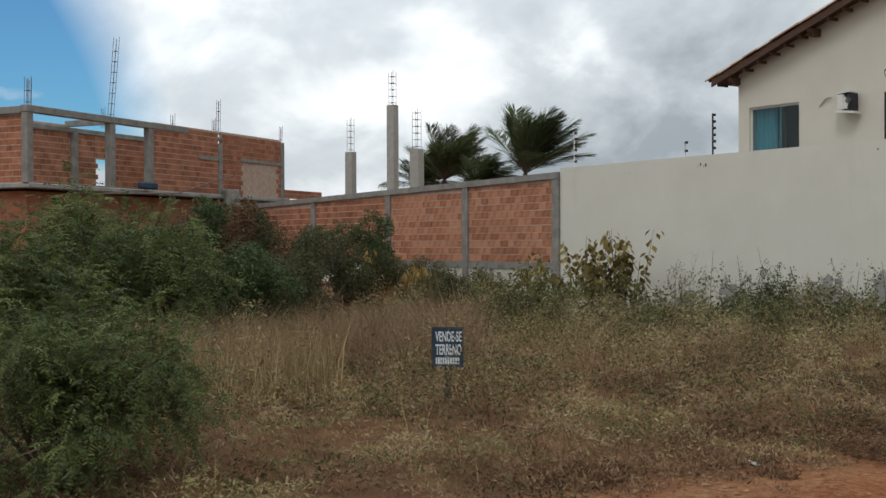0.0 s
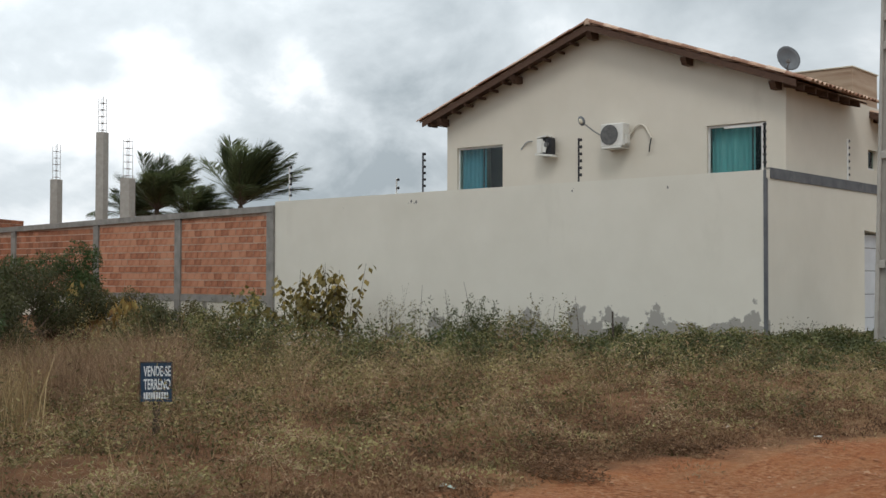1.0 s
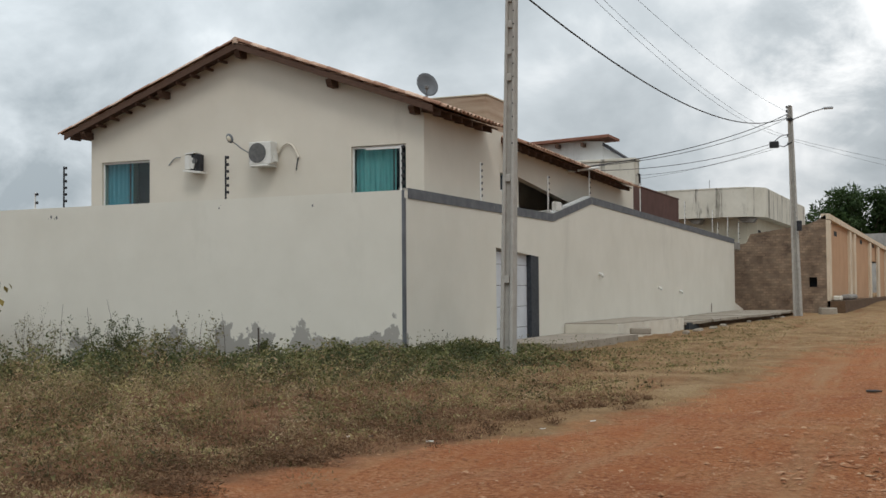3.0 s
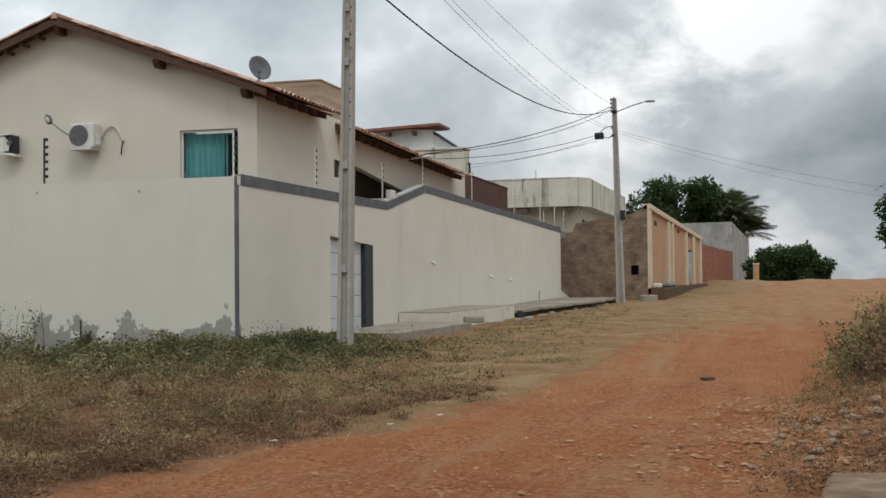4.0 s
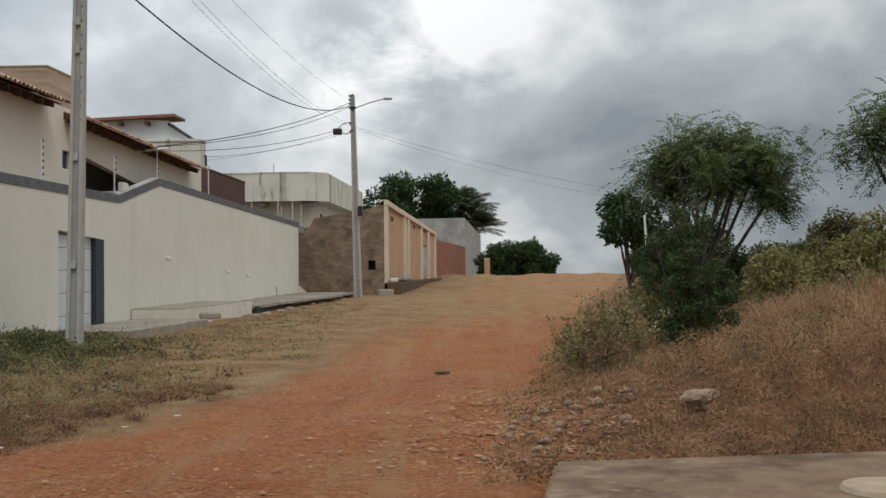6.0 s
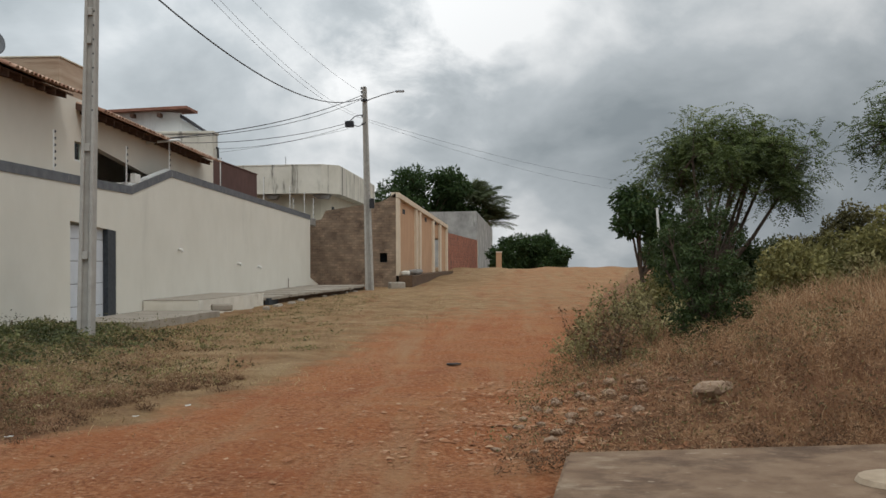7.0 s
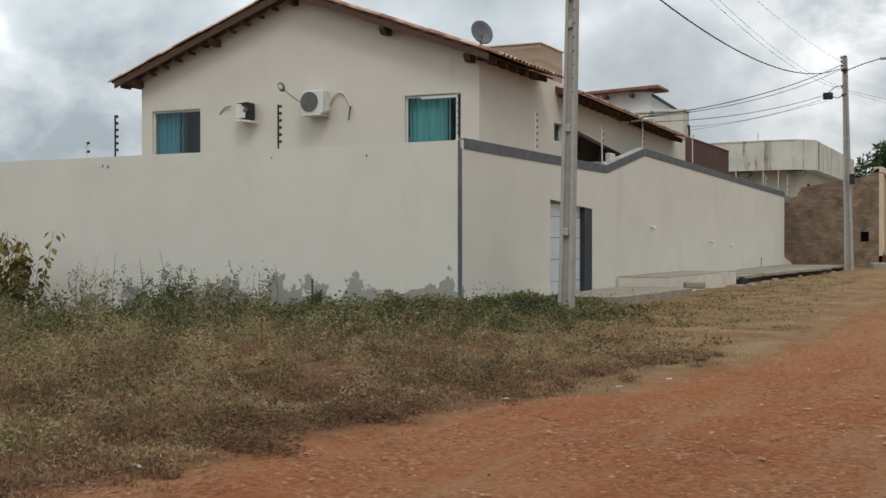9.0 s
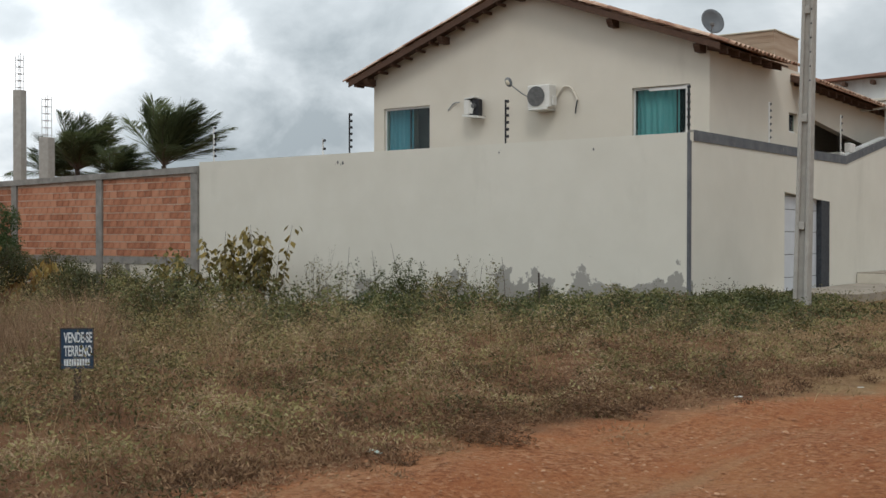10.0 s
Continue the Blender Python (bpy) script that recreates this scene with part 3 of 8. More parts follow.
wall_front = part("wall_front", prism([(FX0, -1.2), (FX1, -1.2), (FX1, 3.575), (FX0, 3.51)], "y", FY, FY + TH), front_wall_material())
tagged(wall_front, "white plastered boundary wall, paint peeling near the ground", "wall", kind="structure")

# old knocks in the plaster near the wall top
for x, z in ((-18.53, 3.29), (-18.45, 3.33), (-18.35, 3.28), (-18.29, 3.31), (-13.84, 3.37), (-13.80, 3.42), (-11.54, 3.34), (-20.75, 3.25)):
    w = 0.018 + 0.012 * math.sin(37 * x)
    tagged(part("plaster_chip", prism([(x - w, z), (x - w * 0.2, z - w * 1.9), (x + w, z - w * 0.8), (x + w * 0.6, z + w), (x - w * 0.4, z + w * 1.3)], "y", FY - 0.004, FY - 0.001), M["grille"], wall_front))

GY0, GY1, GZ = 25.71, 28.88, 2.52
side_bm = bmesh.new()
Y0S = FY + TH
prism([(Y0S, -0.6), (GY0, -0.6), (GY0, 3.59), (Y0S, 3.59)], "x", SX - TH, SX, side_bm)
prism([(GY0, GZ + 0.07), (GY1, GZ - 0.08), (GY1, 3.60), (GY0, 3.59)], "x", SX - TH, SX, side_bm)
prism([(GY1, -0.6), (SY1, -0.6), (SY1, 4.05), (33.87, 4.34), (30.1, 3.61), (GY1, 3.60)], "x", SX - TH, SX, side_bm)
wall_side = part("wall_side", side_bm, M["white_wall"])
tagged(wall_side, "long white plastered boundary wall with a dark painted top edge", "wall", kind="structure")

# painted bands, slightly proud of the plaster
BAND = 0.17
band = bmesh.new()
prism([(Y0S, 3.59 - BAND), (30.1, 3.61 - BAND), (33.87, 4.34 - BAND), (SY1, 4.05 - BAND * 1.2), (SY1, 4.09), (33.87, 4.38), (30.1, 3.65), (Y0S, 3.63)], "x", SX + 0.002, SX + 0.02, band)
trim_top = tagged(part("trim_top_band", band, M["grey_paint"]), "dark grey weathered band along the wall top", "trim", kind="structure")
coping = bmesh.new()
prism([(Y0S, 3.593), (30.1, 3.613), (33.87, 4.343), (SY1, 4.053), (SY1, 4.093), (33.87, 4.383), (30.1, 3.653), (Y0S, 3.633)], "x", SX - TH - 0.02, SX + 0.001, coping)
tagged(part("trim_coping", coping, M["concrete"]), "grey cement coping on the side wall", "trim", kind="structure")
tagged(part("trim_rake", prism([(30.15, 3.663), (33.8, 4.372), (33.8, 4.41), (30.15, 3.70)], "x", SX - TH - 0.03, SX - 0.03), M["white_old"]), "pale cement strip on the raking wall top", "trim", kind="structure")
tagged(part("trim_corner", box(SX - 0.045, SX + 0.012, FY - 0.012, FY - 0.002, -0.5, 3.575), M["grey_paint"]), "dark painted stripe on the wall corner", "trim", kind="structure")
tagged(part("trim_corner_side", box(SX + 0.002, SX + 0.012, FY + 0.0, FY + 0.07, -0.5, 3.42), M["grey_paint"]), "dark painted stripe round the wall corner", "trim", kind="structure")
# short return at the far end, and the sloping foot
tagged(part("wall_foot", prism([(SY1 + 0.01, -0.3), (SY1 + 5.2, -0.3), (SY1 + 5.2, 0.1), (SY1 + 0.01, 0.85)], "x", SX - TH, SX), M["white_wall"]), "low white sloping wall foot at the wall end", "wall", kind="structure")
tagged(part("wall_back", box(SX - 14.5, SX - TH - 0.002, SY1 - TH, SY1, -0.6, 3.9), M["concrete"]), "grey rear boundary wall", "wall", kind="structure")
tagged(part("trim_end_cap", box(SX - 1.2, SX + 0.05, SY1 + 0.01, SY1 + 1.6, 3.55, 3.95, bevel=0.03), M["concrete"]), "grey concrete slab end beside the wall", "trim", kind="structure")
tagged(part("wall_west", box(FX0, FX0 + TH, FY + TH + 0.002, SY1 - TH, -0.8, 3.3), M["concrete"]), "plain wall closing the property", "wall", kind="structure")


def make_gate():
    g = thing("door_gate", (SX - 0.13, GY0, 0.0), 0, "closed pale steel gate with horizontal joints and a dark stone jamb", "gate", kind="structure")
    z0 = 0.25
    zs = [z0, 0.62, 1.15, 1.68, 2.2, GZ - 0.01]
    w = GY1 - GY0 - 0.62
    for a, b in zip(zs, zs[1:]):
        part("panel", box(-0.03, 0.0, 0.02, w, a + 0.008, b - 0.008, bevel=0.006), M["gate"], g)
        part("rail", box(-0.025, -0.008, 0.02, w, b - 0.0075, b + 0.0075), M["grille"], g)
    part("jamb", box(-0.05, 0.125, w + 0.005, w + 0.6, z0, GZ - 0.003, bevel=0.004), M["granite"], g, "dark polished stone jamb")
    part("reveal", box(-0.05, 0.0, 0.0, 0.018, z0, GZ - 0.003), M["granite"], g)
    part("threshold", box(-0.06, 0.20, 0.01, GY1 - GY0 - 0.01, 0.1, z0 - 0.005, bevel=0.01), M["pavement"], g, "worn cement threshold")
    return g


make_gate()


def make_pavement():
    """The raised footway along the side wall, with its broken edge."""
    rng = random.Random(4)
    p = thing("pavement", (0, 0, 0), 0, "cracked cement pavement with a crumbling edge", "pavement", kind="structure")

    def crumbled(y0, y1, e0, e1):
        """Outline of a slab whose street edge has broken away in bites."""
        k = max(3, int((y1 - y0) / 0.28))
        edge = [(e0 + (e1 - e0) * i / k - max(0.0, rng.gauss(0.0, 0.07)), y0 + (y1 - y0) * i / k) for i in range(k + 1)]
        return [(SX + 0.025, y0)] + edge + [(SX + 0.025, y1)]

    part("landing", prism(crumbled(25.0, 31.0, SX + 1.9, SX + 2.2), "z", -0.1, 0.34), M["pavement"], p)
    part("plinth", prism(crumbled(31.02, 38.6, SX + 1.55, SX + 1.8), "z", -0.1, 0.60), M["plinth"], p, "whitewashed raised plinth")
    part("screed", prism(crumbled(31.03, 38.59, SX + 1.50, SX + 1.75), "z", 0.604, 0.625), M["pavement"], p, "thin worn cement screed")
    y, edge = 38.62, SX + 1.85
    while y < 58.5:
        step = rng.uniform(0.9, 1.7)
        nxt = edge + rng.uniform(-0.05, 0.22)
        lift = 0.48 + rng.uniform(-0.03, 0.012)
        part("paving_slab", prism(crumbled(y, y + step - 0.015, edge, nxt), "z", lift - 0.09, lift), M["pavement"], p)
        part("packed_earth", prism([(SX + 0.025, y), (edge - 0.28, y), (nxt - 0.28, y + step), (SX + 0.025, y + step)], "z", -0.1, lift - 0.094), M["adobe_soil"], p)
        y, edge = y + step, nxt
    for k in range(14):
        yy = rng.uniform(29.0, 56.0)
        xx = SX + 2.25 + rng.uniform(0.0, 0.35) + 0.02 * (yy - 40)
        w = rng.uniform(0.05, 0.16)
        part("broken_lump", box(xx - w, xx + w, yy - w * 1.5, yy + w * 1.5, 0.05, 0.16 + rng.uniform(0.05, 0.14), bevel=w * 0.35), M["pavement"], p)
    # drain mouth: a solid near-black block, the hole's shade put in as colour
    part("drain_mouth", box(SX + 1.80, SX + 1.93, 38.7, 40.4, 0.12, 0.42), M["shade_black"], p, "near-black block painted as the shade in a drain mouth")
    return p


make_pavement()

# ---------------------------------------------------------------- the cream house behind the wall
HX0, HX1, HY = -19.25, -10.05, 22.9
VY = 22.5  # front edge of the roof
RX, RZ, SLOPE = -14.70, 7.42, 0.362  # ridge and pitch of the roof's top surface


def roof_z(x):
    return RZ - SLOPE * abs(x - RX)


def half_tile_mesh(length=0.44, width=0.21, height=0.075):
    """A barrel tile, open below, along -y, with thickness."""
    bm = bmesh.new()
    k = 6
    rows = []
    for r, y, s in ((1.0, 0.0, 1.0), (1.0, -length, 0.86)):
        rows.append([bm.verts.new((-math.cos(math.pi * i / k) * width / 2 * s, y, math.sin(math.pi * i / k) * height * s)) for i in range(k + 1)])
        rows.append([bm.verts.new((-math.cos(math.pi * i / k) * (width / 2 - 0.016) * s, y, math.sin(math.pi * i / k) * (height - 0.016) * s)) for i in range(k + 1)])
    o0, i0, o1, i1 = rows
    for i in range(k):
        bm.faces.new((o0[i], o0[i + 1], o1[i + 1], o1[i]))
        bm.faces.new((i0[i + 1], i0[i], i1[i], i1[i + 1]))
        bm.faces.new((o0[i + 1], o0[i], i0[i], i0[i + 1]))
        bm.faces.new((o1[i], o1[i + 1], i1[i + 1], i1[i]))
    me = bpy.data.meshes.new("tile")
    bm.to_mesh(me)
    bm.free()
    me.materials.append(M["tile"])
    return me


def tile_sheet(x_hi, x_lo, y0, y1, z_of, drop=0.0):
    """The run of barrel tiles on one slope, from the ridge at x_hi to the eave at x_lo: waves across, steps down."""
    cols = int(abs(y1 - y0) / 0.21)
    across = np.linspace(y0, y1, cols * 6 + 1)
    wave = 0.05 * np.abs(np.sin(np.pi * (across - y0) / (y1 - y0) * cols)) - 0.02
    n = max(2, int(abs(x_lo - x_hi) / 0.40))
    xs = np.linspace(x_hi, x_lo, n + 1)
    verts, sizes, loops = [], [], []
    for i in range(n):
        for x, lift in ((xs[i], 0.0), (xs[i + 1], 0.028)):
            z = z_of(x) + lift - drop
            verts.append(np.stack([np.full_like(across, x), across, z + wave], 1))
    verts = np.concatenate(verts)
    w = len(across)
    for r in range(2 * n - 1):
        a = r * w + np.arange(w - 1)
        loops.append(np.stack([a, a + 1, a + w + 1, a + w], 1).ravel())
    loops = np.concatenate(loops)
    return verts, loops, np.full(len(loops) // 4, 4)


def make_house():
    h = thing("house", (0, 0, 0), 0, "cream two-storey house with a tiled gable roof", "house")
    W = M["house_wall"]
    y0, y1 = HY, HY + 0.2
    wt, wb = 4.83, 3.45
    lw, rw = (-18.92, -17.45), (-11.86, -10.49)
    front = part("wall", box(HX0, HX1, y0, y1, -0.4, wb), W, h)
    for a, b in ((HX0, lw[0]), (lw[1], rw[0]), (rw[1], HX1)):
        part("wall_pier", box(a, b, y0, y1, wb + 0.001, wt), W, front)
    gz = 0.09
    part("gable", prism([(HX0, wt + 0.001), (HX1, wt + 0.001), (HX1, roof_z(HX1) - gz), (RX, RZ - gz), (HX0, roof_z(HX0) - gz)], "y", y0, y1), W, front)
    # long side along the street: small window and a veranda opening with a raking head
    x0, x1 = HX1 - 0.2, HX1
    top = roof_z(HX1) - gz
    ty = y1 + 0.001
    for a, b, z0, z1 in ((ty, 29.0, -0.4, 4.12), (ty, 27.62, 4.12, top), (27.62, 28.22, 4.60, top), (28.22, 29.0, 4.12, top)):
        part("side_wall", prism([(a, z0), (b, z0), (b, z1), (a, z1)], "x", x0, x1), W, h)
    part("side_wall", prism([(29.0, 4.60), (36.4, 3.96), (41.4, 3.96), (41.4, top - 0.15), (29.0, top - 0.15)], "x", x0, x1), W, h)
    part("side_wall", prism([(36.4, -0.4), (41.4, -0.4), (41.4, 3.96), (36.4, 3.96)], "x", x0, x1), W, h)
    part("veranda_floor", box(-11.7, x0 - 0.01, 29.1, 36.3, 2.55, 2.7), M["concrete"], h)
    part("veranda_wall", box(-11.9, -11.72, 28.8, 36.5, 2.7, 5.2), W, h)
    part("veranda_end_wall", box(-11.7, x0 - 0.01, 36.42, 36.55, 2.7, 5.0), W, h)
    part("veranda_soffit", box(-11.7, x0 - 0.01, 29.1, 36.4, 4.95, 5.0), M["white_old"], h)
    part("far_wall", box(HX0, HX0 + 0.2, y1 + 0.002, 41.4, -0.4, roof_z(HX0) - gz), W, h)
    part("back_wall", prism([(HX0 + 0.21, -0.4), (HX1 - 0.21, -0.4), (HX1 - 0.21, roof_z(HX1) - 0.33), (RX, RZ - 0.33), (HX0 + 0.21, roof_z(HX0) - 0.33)], "y", 41.2, 41.4), W, h)
    part("floor_slab", box(HX0 + 0.22, -14.3, y1 + 0.01, 41.1, 2.5, 2.68), M["concrete"], h)

    # windows: white frames, glass, curtains and a near-black sheet painted as room shade
    for (a, b), cmat, open_from, lab in ((lw, M["curtain_blue"], 0.56, "blue curtain half drawn"), (rw, M["curtain"], 0.76, "teal curtain drawn")):
        w = part("window", box(a, b, y0 + 0.06, y0 + 0.10, wt - 0.05, wt - 0.004, bevel=0.004), M["aluminium"], h, "aluminium sliding window with tinted glass")
        part("frame_side", box(a + 0.003, a + 0.05, y0 + 0.06, y0 + 0.10, wb + 0.05, wt - 0.052, bevel=0.004), M["aluminium"], w)
        part("frame_side", box(b - 0.025, b - 0.003, y0 + 0.06, y0 + 0.10, wb + 0.05, wt - 0.052, bevel=0.004), M["aluminium"], w)
        part("sill", box(a, b, y0 + 0.02, y0 + 0.12, wb + 0.004, wb + 0.048, bevel=0.004), M["aluminium"], w)
        mid = a + (b - a) * open_from
        part("mullion", box(mid - 0.012, mid + 0.012, y0 + 0.065, y0 + 0.09, wb + 0.05, wt - 0.052), M["black"], w)
        for q0, q1 in ((a + 0.052, mid - 0.014), (mid + 0.014, b - 0.027)):
            g = part("pane", box(q0, q1, y0 + 0.074, y0 + 0.080, wb + 0.05, wt - 0.053), M["glass"], w)
            g.visible_shadow = False
        # a gathered curtain
        n = 60
        xs = np.linspace(a + 0.03, mid, n)
        ph = np.linspace(0, 2 * np.pi * (mid - a) / 0.14, n)
        yy = y0 + 0.20 + 0.03 * np.sin(ph) + 0.012 * np.sin(ph * 0.37 + 1)
        verts = np.concatenate([np.stack([xs, yy, np.full(n, z)], 1) for z in (wb, wt)])
        i = np.arange(n - 1)
        mesh_from_arrays("curtain", verts, np.stack([i, i + 1, i + n + 1, i + n], 1).ravel(), np.full(n - 1, 4), cmat, w)
        tagged(bpy.context.scene.objects[w.children[-1].name], lab)
        part("room_back", box(a - 0.3, b + 0.3 if b < -11 else b + 0.2, y0 + 1.6, y0 + 1.65, 2.7, 5.0), M["shade_black"], w)
    sw = part("window", box(HX1 - 0.10, HX1 - 0.07, 27.63, 28.21, 4.13, 4.17), M["aluminium"], h, "small dark square window")
    part("pane", box(HX1 - 0.09, HX1 - 0.083, 27.66, 28.18, 4.175, 4.57), M["glass"], sw).visible_shadow = False
    # near-black backing, the unlit room put in as colour
    part("room_back", box(HX1 - 0.24, HX1 - 0.21, 27.5, 28.3, 4.05, 4.7), M["shade_black"], sw)

    # roof: boards, fascias, rafters, tiles
    eL, eR = -19.78, -9.66
    runs = ((VY, 26.5, 0.0), (27.7, 39.7, 0.20))
    r = part("roof", bmesh.new(), M["tile"], h, "weathered clay tile roof with dark timber edges")
    for ya, yb, dr in runs:
        for xe in (eL, eR):
            xr = RX
            z0, z1 = RZ - dr, roof_z(xe) - dr
            part("roof_board", prism([(xr, z0 - 0.085), (xe, z1 - 0.085), (xe, z1 - 0.045), (xr, z0 - 0.045)], "y", ya + 0.045, yb - 0.005), M["wood"], r)
            part("verge_board", prism([(xr, z0 - 0.17), (xe, z1 - 0.17), (xe, z1 - 0.02), (xr, z0 - 0.02)], "y", ya, ya + 0.04), M["wood"], r, "dark timber verge board")
            v, lo, si = tile_sheet(xr, xe, ya + 0.02, yb, roof_z, dr)
            ob = mesh_from_arrays("tile_course", v, lo, si, M["tile"], r)
            tagged(ob, kind="stuff")
            sol = ob.modifiers.new("thick", "SOLIDIFY")
            sol.thickness = 0.015
            # rafters under the street eave
            if xe == eR:
                yy = ya + 0.30
                while yy < yb - 0.1:
                    xi = HX1 + 0.003
                    part("rafter", prism([(xi, roof_z(xi) - dr - 0.25), (xe + 0.05, z1 - 0.22), (xe + 0.05, z1 - 0.088), (xi, roof_z(xi) - dr - 0.088)], "y", yy - 0.035, yy + 0.035), M["wood"], r)
                    yy += 0.62
        part("ridge_cap", tube([(RX, ya, RZ - dr + 0.02), (RX, yb, RZ - dr + 0.02)], 0.10, 8), M["tile"], r)
    for o in [q for q in r.children if q.data and q.data.vertices and min(v.co.y for v in q.data.vertices) > 27.5]:
        for v in o.data.vertices:
            v.co.z -= 0.018 * (v.co.y - 27.7)
    # purlin ends that carry the verge
    for px in (-19.25, -16.9, RX, -12.25, -10.2):
        pz = roof_z(px) - 0.175
        part("purlin", prism([(VY + 0.045, pz - 0.05), (VY + 0.13, pz - 0.17), (HY - 0.002, pz - 0.17), (HY - 0.002, pz), (VY + 0.045, pz)], "x", px - 0.07, px + 0.07), M["wood"], r, "dark timber purlin end")
    for i in range(13):
        px = -19.6 + 0.40 * i
        if px < RX - 0.15 and min(abs(px - q) for q in (-19.25, -16.9)) > 0.15:
            part("batten", box(px - 0.025, px + 0.025, VY + 0.045, HY - 0.002, roof_z(px) - 0.235, roof_z(px) - 0.172), M["wood"], r)
    # single tiles along the street eave and the front verge
    tm = half_tile_mesh()
    for ya, yb, dr in runs:
        cols = int((yb - ya - 0.02) / 0.21)
        for c in range(cols):
            y = ya + 0.02 + (c + 0.5) * (yb - ya - 0.02) / cols
            o = new("tile", tm)
            o.parent = r
            o.matrix_basis = Matrix.Translation((eR - 0.12, y, roof_z(eR - 0.12) - dr + 0.022 - (0.018 * (y - 27.7) if dr else 0.0))) @ Matrix.Rotation(math.atan(SLOPE), 4, "Y") @ Matrix.Rotation(math.pi / 2, 4, "Z") @ Matrix.Translation((0, 0.12 - 0.44 + random.uniform(-0.015, 0.015) + 0.3, 0))
    for sgn, xe in ((-1, eL), (1, eR)):
        n = 13
        for i in range(n):
            x = RX + sgn * (0.25 + i * (abs(xe - RX) - 0.3) / (n - 1))
            o = new("tile", tm)
            o.parent = r
            o.matrix_basis = Matrix.Translation((x, VY + 0.06, roof_z(x) + 0.03 + random.uniform(0, 0.01))) @ Matrix.Rotation(sgn * math.atan(SLOPE), 4, "Y") @ Matrix.Rotation(sgn * math.pi / 2, 4, "Z") @ Matrix.Translation((0, 0.2, 0)) @ Matrix.Rotation(random.uniform(-0.03, 0.03), 4, "Z")
    # a couple of slipped tiles that stick up from the left slope
    for x in (-15.9, -17.1):
        o = new("tile", tm)
        o.parent = r
        o.matrix_basis = Matrix.Translation((x, VY + 0.2, roof_z(x) + 0.06)) @ Matrix.Rotation(-0.1, 4, "Y") @ Matrix.Rotation(-math.pi / 2, 4, "Z") @ Matrix.Scale(0.55, 4)
    # tank tower with strip tiles
    tw = part("tank_tower", box(-12.42, -10.58, 28.04, 29.75, 3.5, 6.70), M["strip_tile"], h, "tower faced with wood-look strip tiles")
    for i in range(9):
        z = 5.3 + i * 0.16
        part("strip", box(-12.426, -10.576, 28.034, 28.039, z + 0.004, z + 0.155), M["strip_tile"], tw)
    part("tower_cap", box(-12.45, -10.55, 28.01, 29.78, 6.705, 6.74, bevel=0.006), M["cream_old"], tw)
    return h


make_house()


def make_ac(x, z, size, turn, torn, label):
    w, d, hgt = size
    a = thing("air_conditioner", (x, HY, z), turn, label, "air conditioner", "outdoor units on the gable")
    if torn:
        part("inner_frame", box(0.05, w - 0.02, -d + 0.0, -0.07, 0.06, hgt - 0.06, bevel=0.02), M["black"], a, "black insides laid bare")
        part("side_panel", box(0.0, 0.17, -d - 0.05, -0.06, 0.09, hgt - 0.08, bevel=0.02), M["ac_white"], a)
        part("top_panel", prism([(0.0, hgt - 0.07), (w * 0.72, hgt - 0.04), (w * 0.70, hgt), (0.03, hgt - 0.03)], "y", -d - 0.05, -0.06), M["ac_white"], a)
        part("torn_panel", prism([(0.18, 0.12), (0.26, 0.10), (0.30, 0.26), (0.22, 0.38), (0.18, 0.36)], "y", -d - 0.05, -d - 0.03), M["ac_white"], a, "loose broken front panel")
        part("base_tray", prism([(-0.03, 0.05), (w + 0.04, -0.01), (w + 0.04, 0.04), (-0.03, 0.10)], "y", -d - 0.07, -0.05), M["ac_white"], a)
        part("fan_hub", tube([(w * 0.68, -d - 0.06, hgt * 0.55), (w * 0.68, -d + 0.02, hgt * 0.55)], 0.06, 10), M["grille"], a)
        part("loose_cable", tube([(w * 0.7, -d - 0.05, hgt * 0.8), (w * 0.85, -d - 0.08, hgt * 0.5), (w * 0.75, -d - 0.06, hgt * 0.2)], 0.012), M["wire"], a)
        return a
    part("body", box(0, w, -d - 0.06, -0.06, 0.05, hgt, bevel=0.02), M["ac_white"], a)
    part("bracket", box(0.05, w - 0.05, -d - 0.10, 0.0, 0.0, 0.045, bevel=0.008), M["ac_white"], a)
    # round fan grille
    bm = bmesh.new()
    fx, fz, fr = w * 0.40, hgt * 0.55, hgt * 0.40
    bmesh.ops.create_circle(bm, cap_ends=True, radius=fr, segments=22)
    ext = bmesh.ops.extrude_face_region(bm, geom=bm.faces[:])
    bmesh.ops.translate(bm, verts=[v for v in ext["geom"] if isinstance(v, bmesh.types.BMVert)], vec=(0, 0, 0.012))
    bmesh.ops.rotate(bm, verts=bm.verts, matrix=Matrix.Rotation(math.pi / 2, 3, "X"))
    bmesh.ops.translate(bm, verts=bm.verts, vec=(fx, -d - 0.062, fz))
    bmesh.ops.recalc_face_normals(bm, faces=bm.faces)
    g = part("fan_grille", bm, M["grille"], a)
    for i in range(7):
        zz = fz - fr * 0.85 + i * fr * 0.28
        hw = math.sqrt(max(0.0, fr * fr - (zz - fz) ** 2)) * 0.96
        part("grille_bar", box(fx - hw, fx + hw, -d - 0.082, -d - 0.076, zz - 0.006, zz + 0.006), M["grille"], g)
    part("valve_cover", box(w + 0.002, w + 0.05, -d + 0.02, -0.12, 0.10, hgt * 0.55, bevel=0.01), M["ac_white"], a)
    return a


make_ac(-14.36, 4.46, (0.60, 0.30, 0.58), 0, False, "white split air conditioner outdoor unit with a round grille")
make_ac(-16.20, 4.40, (0.42, 0.26, 0.52), 0, True, "white air conditioner outdoor unit with a torn front")


